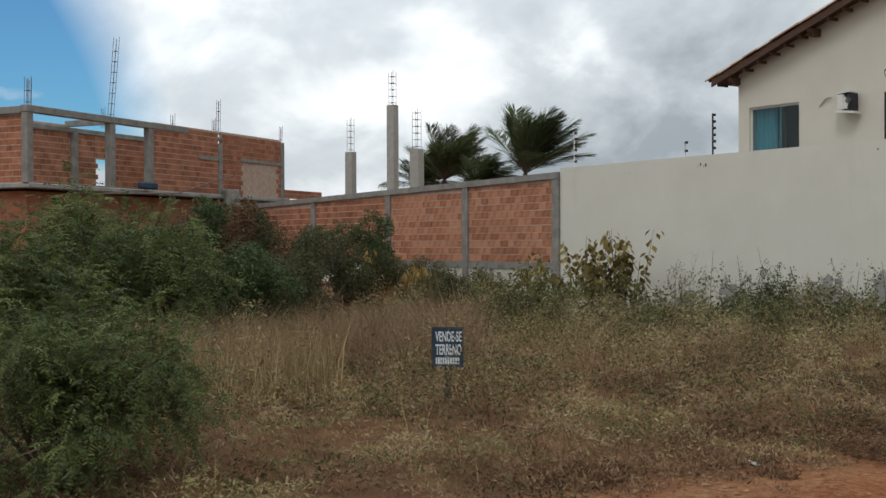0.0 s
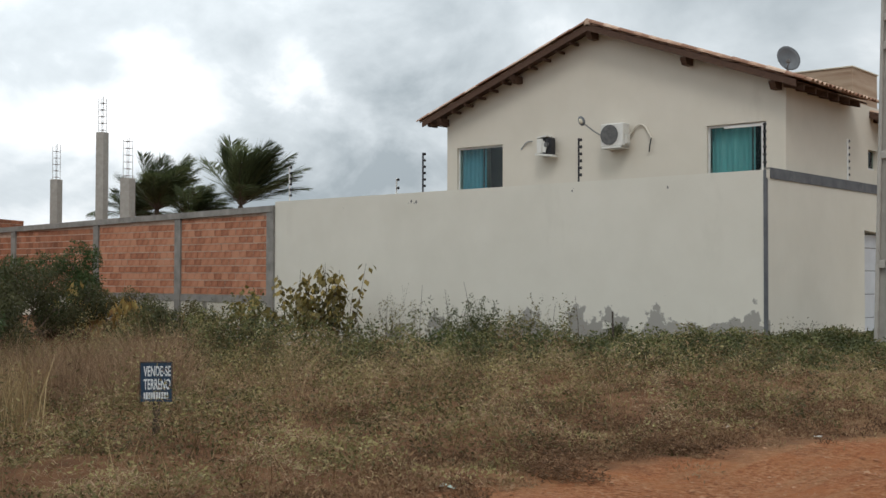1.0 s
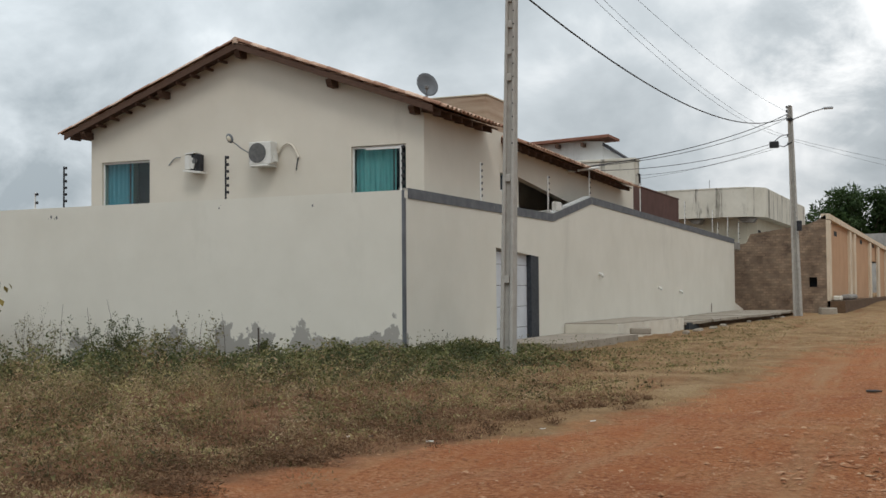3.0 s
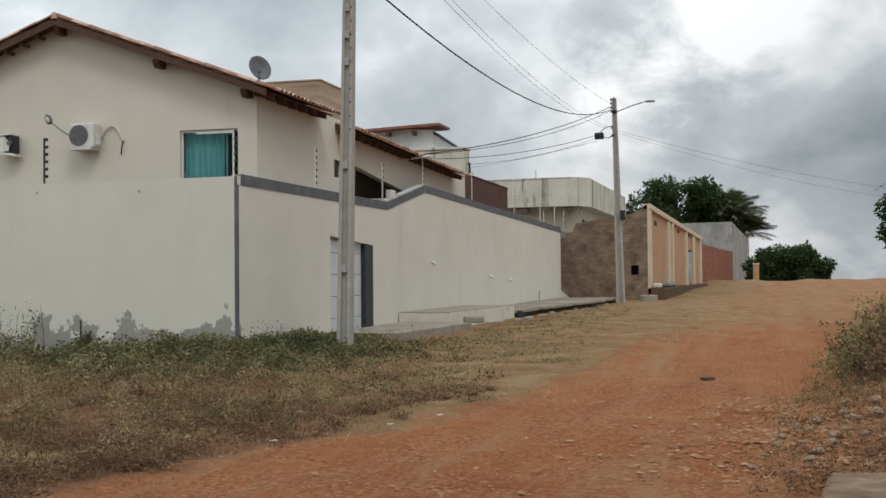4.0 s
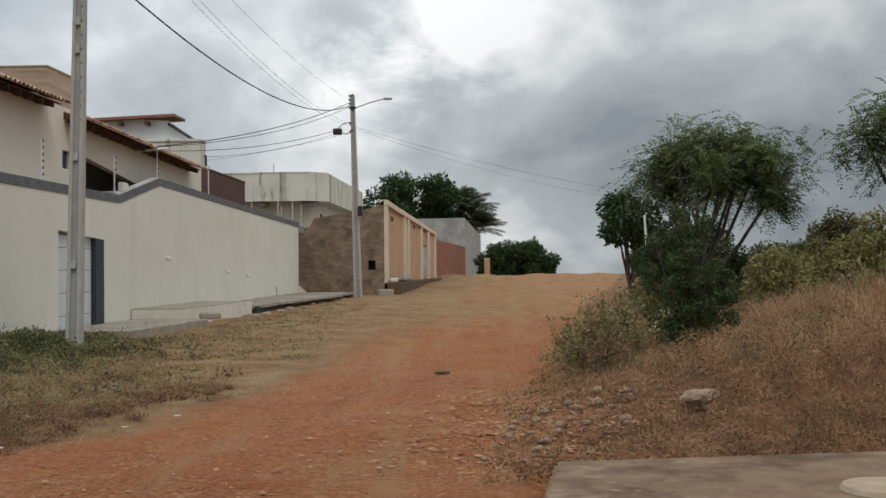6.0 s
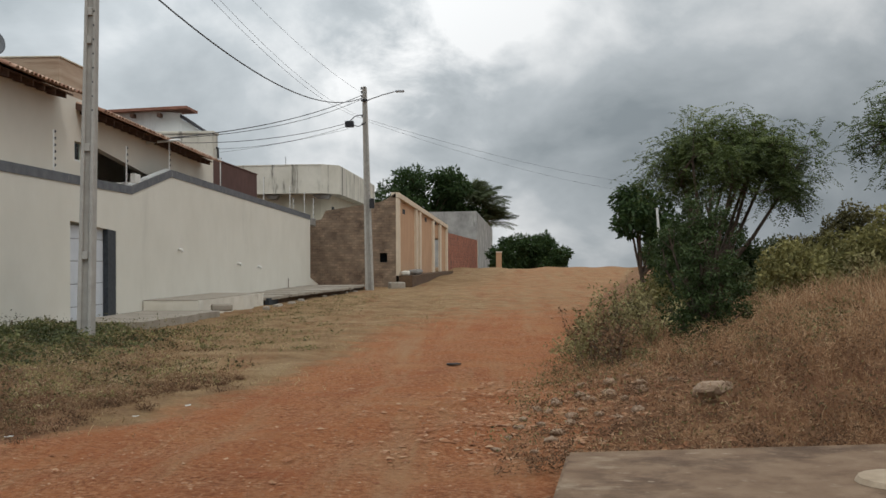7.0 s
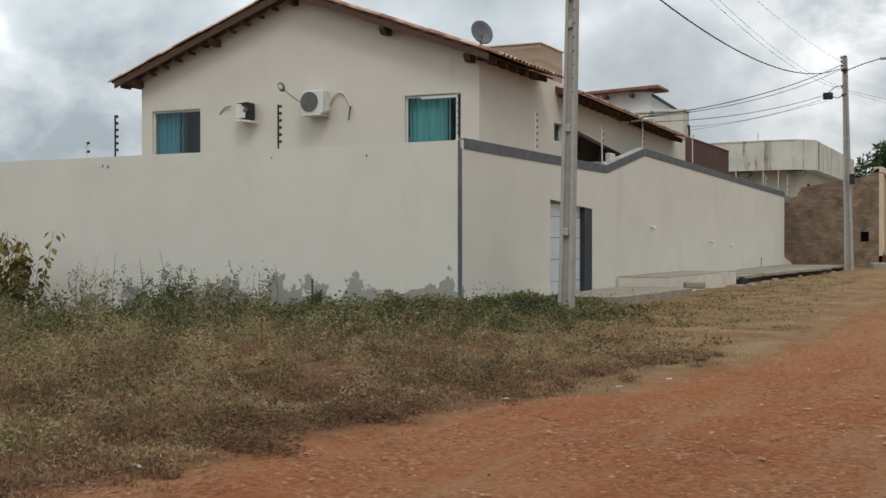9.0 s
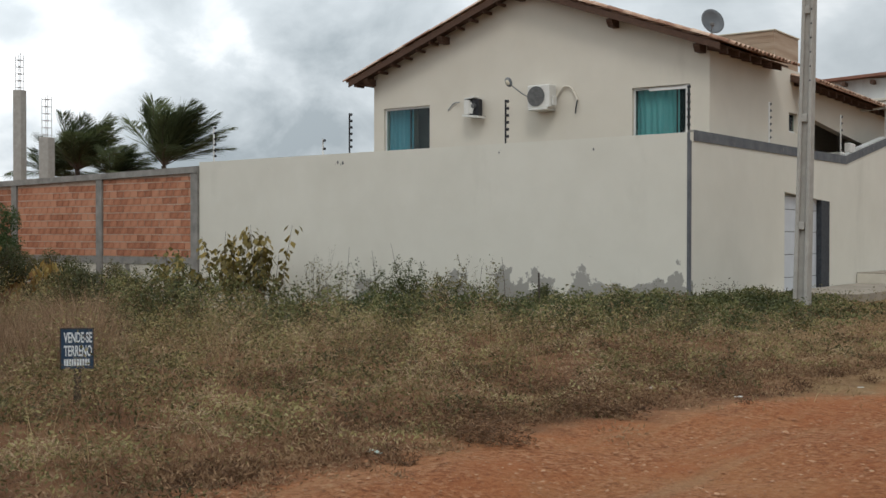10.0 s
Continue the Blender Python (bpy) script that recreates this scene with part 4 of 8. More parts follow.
def cable_on_wall(points, r, name, label, mat="ac_white"):
    pts = []
    p = [Vector(q) for q in points]
    for i in range(len(p) - 1):
        a, b, c, d = p[max(i - 1, 0)], p[i], p[i + 1], p[min(i + 2, len(p) - 1)]
        for k in range(6):
            t = k / 6
            pts.append(0.5 * ((2 * b) + (c - a) * t + (2 * a - 5 * b + 4 * c - d) * t * t + (3 * b - 3 * c + d - a) * t ** 3))
    pts.append(p[-1])
    return tagged(part(name, tube(pts, r, 6), M[mat]), label, "pipe")


cable_on_wall([(-13.79, HY - 0.08, 4.72), (-13.59, HY - 0.05, 4.98), (-13.39, HY - 0.03, 4.95), (-13.22, HY - 0.03, 4.66)], 0.022, "refrigerant_pipe", "pale insulated pipe looping from the outdoor unit", "house_wall")
cable_on_wall([(-13.22, HY - 0.03, 4.68), (-13.24, HY - 0.06, 4.50), (-13.26, HY - 0.05, 4.36)], 0.016, "drain_hose", "short dark hose end on the gable", "wire")
cable_on_wall([(-16.50, HY - 0.06, 4.83), (-16.69, HY - 0.03, 4.82), (-16.86, HY - 0.03, 4.66)], 0.014, "refrigerant_pipe", "thin grey pipe bent along the gable", "steel")


def make_wall_lamp():
    a = thing("wall_lamp", (-14.46, HY, 4.78), 0, "grey floodlight on a bracket arm", "lamp")
    part("base_plate", box(-0.05, 0.05, -0.03, -0.001, -0.07, 0.07, bevel=0.006), M["steel"], a)
    part("arm", tube([(0, -0.03, 0), (-0.12, -0.28, 0.12), (-0.26, -0.45, 0.28)], 0.016), M["steel"], a)
    bm = bmesh.new()
    bmesh.ops.create_uvsphere(bm, u_segments=14, v_segments=8, radius=0.12)
    bmesh.ops.scale(bm, verts=bm.verts, vec=(0.72, 0.45, 1.05))
    bmesh.ops.rotate(bm, verts=bm.verts, matrix=Matrix.Rotation(radians(-32), 3, "Y"))
    bmesh.ops.translate(bm, verts=bm.verts, vec=(-0.32, -0.5, 0.36))
    hd = part("head", bm, M["dish"], a, smooth=True)
    bm = bmesh.new()
    bmesh.ops.create_uvsphere(bm, u_segments=12, v_segments=6, radius=0.075)
    bmesh.ops.scale(bm, verts=bm.verts, vec=(0.72, 0.45, 1.0))
    bmesh.ops.rotate(bm, verts=bm.verts, matrix=Matrix.Rotation(radians(-32), 3, "Y"))
    bmesh.ops.translate(bm, verts=bm.verts, vec=(-0.32, -0.535, 0.35))
    part("lens", bm, M["cream_old"], hd, smooth=True)
    return a


make_wall_lamp()


def make_dish(x, y, z):
    a = thing("satellite_dish", (x, y, z), 0, "grey satellite dish on the tiled roof", "satellite dish")
    bm = bmesh.new()
    rings, k = [], 22
    for i in range(6):
        r = 0.275 * i / 5
        d = 0.10 * (i / 5) ** 2
        rings.append([bm.verts.new((r * math.cos(2 * math.pi * j / k), -d, r * math.sin(2 * math.pi * j / k) * 1.08)) for j in range(k)] if i else [bm.verts.new((0, 0, 0))])
    for j in range(k):
        bm.faces.new((rings[0][0], rings[1][j], rings[1][(j + 1) % k]))
    for ra, rb in zip(rings[1:], rings[2:]):
        for j in range(k):
            bm.faces.new((ra[j], rb[j], rb[(j + 1) % k], ra[(j + 1) % k]))
    bmesh.ops.rotate(bm, verts=bm.verts, matrix=Matrix.Rotation(radians(-18), 3, "X"))
    bmesh.ops.rotate(bm, verts=bm.verts, matrix=Matrix.Rotation(radians(52), 3, "Z"))
    bmesh.ops.translate(bm, verts=bm.verts, vec=(0, 0, 0.40))
    d = part("reflector", bm, M["dish"], a, smooth=True)
    s = d.modifiers.new("thick", "SOLIDIFY")
    s.thickness = 0.012
    part("mast", tube([(0.0, 0.05, -0.05), (0.0, 0.06, 0.2), (0.0, 0.03, 0.36)], 0.022), M["steel"], a)
    part("feed_arm", tube([(0.0, 0.0, 0.15), (0.16, -0.28, 0.29)], 0.012), M["steel"], a)
    part("feed_horn", box(0.12, 0.20, -0.34, -0.26, 0.27, 0.35, bevel=0.01), M["grille"], a)
    return a


make_dish(-10.72, 24.5, roof_z(-10.72))


# ---------------------------------------------------------------- electric fence posts on the walls
def fence_post(x, y, z, hgt, dark, side, n=6):
    a = thing("fence_post", (x, y, z), 0, "dark fence post with black insulators on the wall" if dark else "thin white fence post with insulators on the wall top", "fence post", "electric fence posts")
    part("rod", box(-0.016, 0.016, -0.016, 0.016, -0.05, hgt, bevel=0.004), M["black"] if dark else M["aluminium"], a)
    ox, oy = side
    bm = tube([(0, 0, -0.0), (ox * 0.055, oy * 0.055, 0.0)], [0.024, 0.036], 6)
    me = None
    for i in range(n):
        zz = 0.16 + i * (hgt - 0.2) / max(1, n - 1)
        if me is None:
            o = part("insulator", bm, M["black"], a)
            me = o.data
        else:
            o = new("insulator", me)
            o.parent = a
        o.location = (ox * 0.015, oy * 0.015, zz)
    return a


for x, z, hh, dk in ((-22.86, 3.50, 0.94, False), (-19.02, 3.52, 0.40, False), (-18.17, 3.53, 0.96, True), (-13.74, 3.55, 0.95, True), (-9.56, 3.57, 0.93, False)):
    fence_post(x, FY + 0.10, z, hh, dk, (1, 0), 6 if hh > 0.5 else 2)
for y, z, hh in ((25.0, 3.63, 0.94), (30.0, 3.65, 1.05), (34.0, 4.37, 1.0), (40.4, 4.30, 1.05), (48.0, 4.21, 1.0), (54.2, 4.14, 1.1), (58.3, 4.09, 1.1)):
    fence_post(SX - 0.10, y, z, hh, False, (0, 1), 6)
tagged(part("window_stay", box(SX - 0.9, SX - 0.11, FY + 0.09, FY + 0.11, 4.43, 4.47), M["aluminium"]), "thin white bar across the corner fence post", "bar")


def make_spouts():
    for y, z in ((34.6, 2.05), (42.6, 1.62), (46.3, 1.48)):
        bm = tube([(SX - 0.02, y, z), (SX + 0.10, y, z - 0.02), (SX + 0.14, y, z - 0.09)], 0.05, 8)
        tagged(part("drain_spout", bm, M["ac_white"], smooth=True), "short white plastic drain spout in the wall", "pipe", "wall spouts")
    for y, z, hh in ((52.8, 0.56, 0.35), (22.4, 0.3, 0.22)):
        tagged(part("rusty_stub", tube([(SX + 0.06, y, z - 0.05), (SX + 0.07, y, z + hh)], 0.02), M["rebar"]), "short rusty pipe stub at the wall foot", "pipe")


make_spouts()
cable_on_wall([(SX - 0.09, 30.2, 3.72), (SX - 0.5, 30.35, 3.72), (SX - 0.6, 30.7, 3.75)], 0.05, "coiled_cable", "pale bundle of cable on the wall top", "ac_white")
tagged(part("junction_box", box(SX - 0.17, SX - 0.01, 30.5, 30.95, 3.76, 4.02, bevel=0.02), M["ac_white"]), "white plastic junction box on the wall top", "box")


# ---------------------------------------------------------------- utility poles and wires
def make_pole(x, y, height, w0, w1, label, lean=0.0):
    p = thing("utility_pole", (x, y, on_ground(x, y)), 0, label, "utility pole", "street poles")

    def width(z):
        return w0 + (w1 - w0) * max(z, 0) / height

    # an H section whose recess faces along the street: two ribs and a web, tapered
    for sx in (-1, 1):
        bm = bmesh.new()
        vs = []
        for z in (-0.6, height):
            w = width(z)
            cx = lean * max(z, 0) + sx * w * 0.36
            vs.append([bm.verts.new((cx + px, py, z)) for px, py in ((-w * 0.14, -w * 0.45), (w * 0.14, -w * 0.45), (w * 0.14, w * 0.45), (-w * 0.14, w * 0.45))])
        for k in range(4):
            bm.faces.new((vs[0][k], vs[0][(k + 1) % 4], vs[1][(k + 1) % 4], vs[1][k]))
        bm.faces.new(vs[1])
        bmesh.ops.bevel(bm, geom=[e for e in bm.edges if abs(e.verts[0].co.z - e.verts[1].co.z) > 1], offset=0.012, segments=1, affect="EDGES")
        part("rib", bm, M["pole"], p)
    bm = bmesh.new()
    vs = []
    for z in (-0.6, height - 0.01):
        w = width(z)
        cx = lean * max(z, 0)
        vs.append([bm.verts.new((cx + px, py, z)) for px, py in ((-w * 0.219, -w * 0.2), (w * 0.219, -w * 0.2), (w * 0.219, w * 0.2), (-w * 0.219, w * 0.2))])
    for k in range(4):
        bm.faces.new((vs[0][k], vs[0][(k + 1) % 4], vs[1][(k + 1) % 4], vs[1][k]))
    bm.faces.new(vs[1])
    part("web", bm, M["pole"], p)
    z = 1.45
    while z < height - 0.4 and w0 < 0.4:
        w = width(z)
        part("web_block", box(lean * z - w * 0.215, lean * z + w * 0.215, -w * 0.43, w * 0.43, z - 0.07, z + 0.07, bevel=0.01), M["pole"], p)
        z += 1.9 if z < 4 else 0.5
    if height > 9:
        part("cap_fill", box(lean * height - w1 * 0.3, lean * height + w1 * 0.3, -w1 * 0.44, w1 * 0.44, height + 0.002, height + 0.05, bevel=0.01), M["pole"], p)
        z = 4.0
        while z < height - 0.2:
            w = width(z)
            # bolt holes are near-black plates, their inner shade given as colour
            part("bolt_hole", box(lean * z + w * 0.36 - 0.013, lean * z + w * 0.36 + 0.013, -w * 0.456, -w * 0.451, z - 0.014, z + 0.014), M["shade_black"], p)
            z += 0.25
    return p


P1 = (-7.13, 20.2)
P2 = (-6.2, 58.0)
make_pole(*P1, 9.6, 0.27, 0.17, "tall pale concrete utility pole with recessed faces", 0.022)
pole2 = make_pole(*P2, 10.2, 0.42, 0.22, "weathered concrete street light pole carrying wires", -0.022)
g2 = on_ground(*P2)


def make_street_lamp():
    x, y = P2[0] - 0.2, P2[1]
    z = g2 + 9.55
    a = thing("street_lamp", (x, y, z), 0, "street lamp head on a thin arm fixed to the pole", "street lamp")
    part("arm", tube([(0.1, 0, 0.0), (0.9, -0.1, 0.26), (1.6, -0.2, 0.42)], 0.03), M["steel"], a)
    part("head", box(1.55, 2.0, -0.32, -0.1, 0.36, 0.47, bevel=0.03), M["steel"], a)
    part("clamp", box(-0.12, 0.12, -0.16, 0.16, -0.06, 0.06, bevel=0.01), M["black"], a)
    return a


make_street_lamp()


def make_insulators():
    x, y = P2
    for i, z in enumerate((10.15, 9.95, 9.75, 9.55, 8.75, 8.35)):
        cx = x - 0.022 * z
        a = thing("line_insulator", (cx - 0.14, y - 0.1, g2 + z), 0, "small dark insulator on the pole", "insulator", "line insulators")
        part("spool", tube([(0, 0, -0.06), (0, 0, 0.0), (0, 0, 0.06)], [0.05, 0.032, 0.05], 8), M["grille"], a)
        part("strap", box(-0.05, 0.12, -0.012, 0.012, -0.015, 0.015), M["steel"], a)
    b = thing("splice_box", (x - 0.95, y - 0.3, g2 + 8.33), 0, "black cable splice box hanging by the pole", "box")
    part("case", box(-0.22, 0.22, -0.12, 0.12, -0.16, 0.16, bevel=0.03), M["black"], b)
    part("hanger", tube([(0.0, 0, 0.15), (0.3, 0.1, 0.42), (0.7, 0.2, 0.5)], 0.02), M["wire"], b)
    part("lead", tube([(0.2, 0, -0.05), (0.45, 0.05, -0.12), (0.8, 0.2, 0.1)], 0.02), M["wire"], b)
    m = thing("meter_box", (x + 0.05, y - 0.25, g2 + 4.35), 0, "dark box strapped to the pole", "box")
    part("case", box(-0.02, 0.22, -0.08, 0.08, -0.25, 0.25, bevel=0.02), M["black"], m)


make_insulators()


def make_wire(a, b, sag, r, label):
    a, b = Vector(a), Vector(b)
    pts = []
    for i in range(25):
        t = i / 24
        p = a.lerp(b, t)
        p.z -= sag * 4 * t * (1 - t)
        pts.append(p)
    return tagged(part("overhead_wire", tube(pts, r, 5), M["wire"]), label, "wire", "overhead wires")


top2 = (P2[0] - 0.36, P2[1] - 0.1)
make_wire((P1[0] + 0.28, P1[1], 7.2), (*top2, g2 + 9.65), 1.12, 0.019, "thick black cable sagging between poles")
make_wire((P1[0] + 0.1, P1[1], 9.4), (*top2, g2 + 9.95), 0.5, 0.0055, "thin overhead wire between poles")
make_wire((P1[0] + 0.1, P1[1], 8.9), (*top2, g2 + 8.75), 0.75, 0.0055, "thin overhead wire between poles")
make_wire((P1[0] + 0.1, P1[1], 8.7), (*top2, g2 + 8.65), 0.8, 0.0055, "thin overhead wire between poles")
make_wire((-10.0, 34.3, 5.35), (*top2, g2 + 9.8), 0.35, 0.017, "black service cable to the house")
make_wire((-10.3, 31.2, 5.0), (*top2, g2 + 9.6), 0.5, 0.012, "black service cable to the house")
make_wire((-13.2, 45.0, 6.4), (P2[0] - 1.0, P2[1] - 0.3, g2 + 8.4), 0.35, 0.014, "black service cable to a neighbour")
make_wire((-13.6, 54.0, 7.0), (P2[0] - 1.0, P2[1] - 0.3, g2 + 8.25), 0.30, 0.009, "thin service cable to a neighbour")
make_wire((-24.0, 70.0, 8.2), (P2[0] - 1.0, P2[1] - 0.3, g2 + 8.1), 0.5, 0.008, "thin service cable to a neighbour")
make_wire((P2[0] - 0.1, P2[1], g2 + 8.6), (26.0, 120.0, 9.0), 1.2, 0.007, "thin overhead wire running up the street")
make_wire((P2[0] - 0.1, P2[1], g2 + 8.5), (25.0, 120.0, 8.3), 1.4, 0.006, "thin overhead wire running up the street")
tagged(part("awning_bar", tube([(-10.15, 33.4, 5.13), (-9.0, 33.2, 5.2)], 0.035), M["aluminium"]), "pale metal bracket bar under the eave", "bar")


# ---------------------------------------------------------------- the sale board
def text_mesh(text, size, height, width, mat, parent, name, at):
    cu = bpy.data.curves.new(name, "FONT")
    cu.body, cu.size, cu.align_x, cu.align_y, cu.extrude = text, size, "CENTER", "CENTER", 0.0015
    cu.offset = 0.002
    tmp = new("tmp", cu)
    dg = bpy.context.evaluated_depsgraph_get()
    me = bpy.data.meshes.new_from_object(tmp.evaluated_get(dg))
    bpy.data.objects.remove(tmp)
    bpy.data.curves.remove(cu)
    co = np.zeros(len(me.vertices) * 3)
    me.vertices.foreach_get("co", co)
    co = co.reshape(-1, 3)
    lo, hi = co.min(0), co.max(0)
    co[:, 0] = (co[:, 0] - (lo[0] + hi[0]) / 2) * width / (hi[0] - lo[0])
    co[:, 1] = (co[:, 1] - (lo[1] + hi[1]) / 2) * height / (hi[1] - lo[1])
    out = np.stack([co[:, 0] + at[0], at[1] - co[:, 2], co[:, 1] + at[2]], 1)
    me.vertices.foreach_set("co", out.ravel())
    me.materials.clear()
    me.materials.append(mat)
    ob = new(name, me)
    ob.parent = parent
    return ob


def make_sign():
    x, y = -8.69, 6.20
    s = thing("sale_sign", (x, y, on_ground(x, y)), 50.0, "dark blue for-sale board with white lettering on a wooden post", "sign")
    zb, zt, hw = 0.34, 0.685, 0.132
    part("post", prism([(-0.035, -0.3), (0.03, -0.3), (0.032, zb + 0.2), (-0.028, zb + 0.2)], "y", 0.012, 0.045), M["post_wood"], s, "rough grey wooden post")
    b = part("board", prism([(-hw, zb), (hw + 0.004, zb - 0.004), (hw, zt), (-hw - 0.003, zt + 0.002)], "y", -0.01, 0.01), M["sign_blue"], s)
    for q in (box(-hw - 0.012, -hw - 0.004, -0.016, 0.014, zb - 0.01, zt + 0.01), box(hw + 0.005, hw + 0.011, -0.014, 0.014, zb - 0.01, zt + 0.01), box(-hw - 0.004, hw + 0.004, -0.014, 0.014, zt + 0.003, zt + 0.012)):
        part("edge_strip", q, M["post_wood"], b)
    hgt = zt - zb
    text_mesh("VENDE-SE", 0.1, hgt * 0.27, hw * 1.8, M["sign_white"], b, "lettering", (0.008, -0.0125, zb + hgt * 0.79))
    text_mesh("TERRENO", 0.1, hgt * 0.28, hw * 1.78, M["sign_white"], b, "lettering", (0.008, -0.0125, zb + hgt * 0.45))
    rng = random.Random(3)
    xx = -hw * 0.82
    while xx < hw * 0.8:
        w = rng.choice((0.012, 0.016, 0.018))
        part("number_bar", box(xx, xx + w, -0.0135, -0.0102, zb + hgt * 0.07, zb + hgt * 0.24), M["sign_white"], b)
        xx += w + 0.006
    return s


make_sign()

# ---------------------------------------------------------------- neighbours along the street
def brick_material(name, stops, mortar, w, h, gap, seed_scale=1.0):
    """Far masonry: courses of small bricks with joints."""
    m = material(name, stops, 1.6, 0.95, 0.0, patch=[((0.075, 0.052, 0.04), 0.9, 0.56, 0.18, (1, 1, 1)), ((0.09, 0.06, 0.045), 5.0, 0.62, 0.1, (1, 1, 1))])
    n, l = m.node_tree.nodes, m.node_tree.links
    b = n["Principled BSDF"]
    old = b.inputs["Base Color"].links[0].from_socket
    tc = n.new("ShaderNodeTexCoord")
    sep, com = n.new("ShaderNodeSeparateXYZ"), n.new("ShaderNodeCombineXYZ")
    add = n.new("ShaderNodeMath")
    l.new(tc.outputs["Object"], sep.inputs[0])
    l.new(sep.outputs[0], add.inputs[0]), l.new(sep.outputs[1], add.inputs[1])
    l.new(add.outputs[0], com.inputs[0]), l.new(sep.outputs[2], com.inputs[1])
    br = n.new("ShaderNodeTexBrick")
    l.new(com.outputs[0], br.inputs["Vector"])
    br.inputs["Scale"].default_value = 1.0
    br.inputs["Brick Width"].default_value, br.inputs["Row Height"].default_value, br.inputs["Mortar Size"].default_value = w, h, gap
    br.inputs["Color1"].default_value, br.inputs["Color2"].default_value, br.inputs["Mortar"].default_value = (0.75, 0.75, 0.75, 1), (1.2, 1.15, 1.1, 1), (*mortar, 1)
    mx = n.new("ShaderNodeMix")
    mx.data_type, mx.blend_type = "RGBA", "MULTIPLY"
    mx.inputs["Factor"].default_value = 1.0
    l.new(old, mx.inputs["A"]), l.new(br.outputs["Color"], mx.inputs["B"])
    l.new(mx.outputs["Result"], b.inputs["Base Color"])
    bu = n.new("ShaderNodeBump")
    bu.inputs["Distance"].default_value = 0.02
    l.new(br.outputs["Fac"], bu.inputs["Height"])
    bu.invert = True
    l.new(bu.outputs[0], b.inputs["Normal"])
    return m


M["adobe"] = brick_material("weathered_brown_brick", [(0.16, 0.115, 0.082), (0.24, 0.175, 0.125), (0.31, 0.235, 0.17)], (0.82, 0.8, 0.78), 0.27, 0.13, 0.018)
M["red_wall"] = brick_material("red_brick_wall", [(0.22, 0.08, 0.05), (0.33, 0.14, 0.09)], (1.2, 1.2, 1.2), 0.4, 0.25, 0.025)


def make_white_neighbour():
    h = thing("neighbour_house", (0, 0, 0), 0, "white house with a low red tile roof", "house")
    part("wall", box(-19.2, -14.95, 55.0, 57.6, -0.4, 8.55), M["white_old"], h)
    part("gable", prism([(-19.2, 8.552), (-14.95, 8.552), (-14.95, 8.86), (-17.0, 9.0), (-19.2, 8.8)], "y", 55.0, 55.2), M["white_old"], h)
    part("roof", prism([(-19.9, 8.78), (-14.55, 9.02), (-14.55, 9.14), (-19.9, 8.92)], "y", 54.5, 56.6), M["tile_red"], h, "thin red tile roof")
    for x in (-18.6, -17.2, -15.9):
        part("rafter", box(x - 0.08, x + 0.08, 54.5, 54.99, 8.62, 8.80), M["wood"], h)
    part("lean_to_roof", prism([(-14.94, 8.62), (-13.75, 7.86), (-13.75, 7.98), (-14.94, 8.78)], "y", 54.8, 55.8), M["asbestos"], h, "dark corrugated lean-to roof")
    part("lean_to_wall", prism([(-14.94, 7.0), (-14.0, 7.0), (-14.0, 7.98), (-14.94, 8.58)], "y", 55.0, 55.2), M["white_old"], h)
    t = thing("water_tank", (0, 0, 0), 0, "stained concrete water tank block", "water tank")
    part("tank", box(-15.9, -13.15, 54.0, 54.95, -0.4, 7.72, bevel=0.03), M["stained"], t)
    part("rim", box(-15.95, -13.10, 53.95, 54.97, 7.73, 7.86, bevel=0.02), M["stained"], t)
    part("overflow_pipe", tube([(-13.1, 54.4, 7.1), (-13.02, 54.4, 7.1), (-13.0, 54.4, 6.6)], 0.05), M["black"], t)


make_white_neighbour()
mar = thing("maroon_parapet", (0, 0, 0), 0, "dark maroon painted parapet behind the white wall", "wall")
part("wall", box(-11.5, -11.2, 41.9, 54.6, -0.4, 5.80), M["maroon"], mar)
part("cap", box(-11.53, -11.17, 41.87, 54.63, 5.802, 5.86, bevel=0.01), M["maroon"], mar)
part("return_wall", box(-13.4, -11.51, 54.3, 54.59, -0.4, 5.80), M["maroon"], mar)


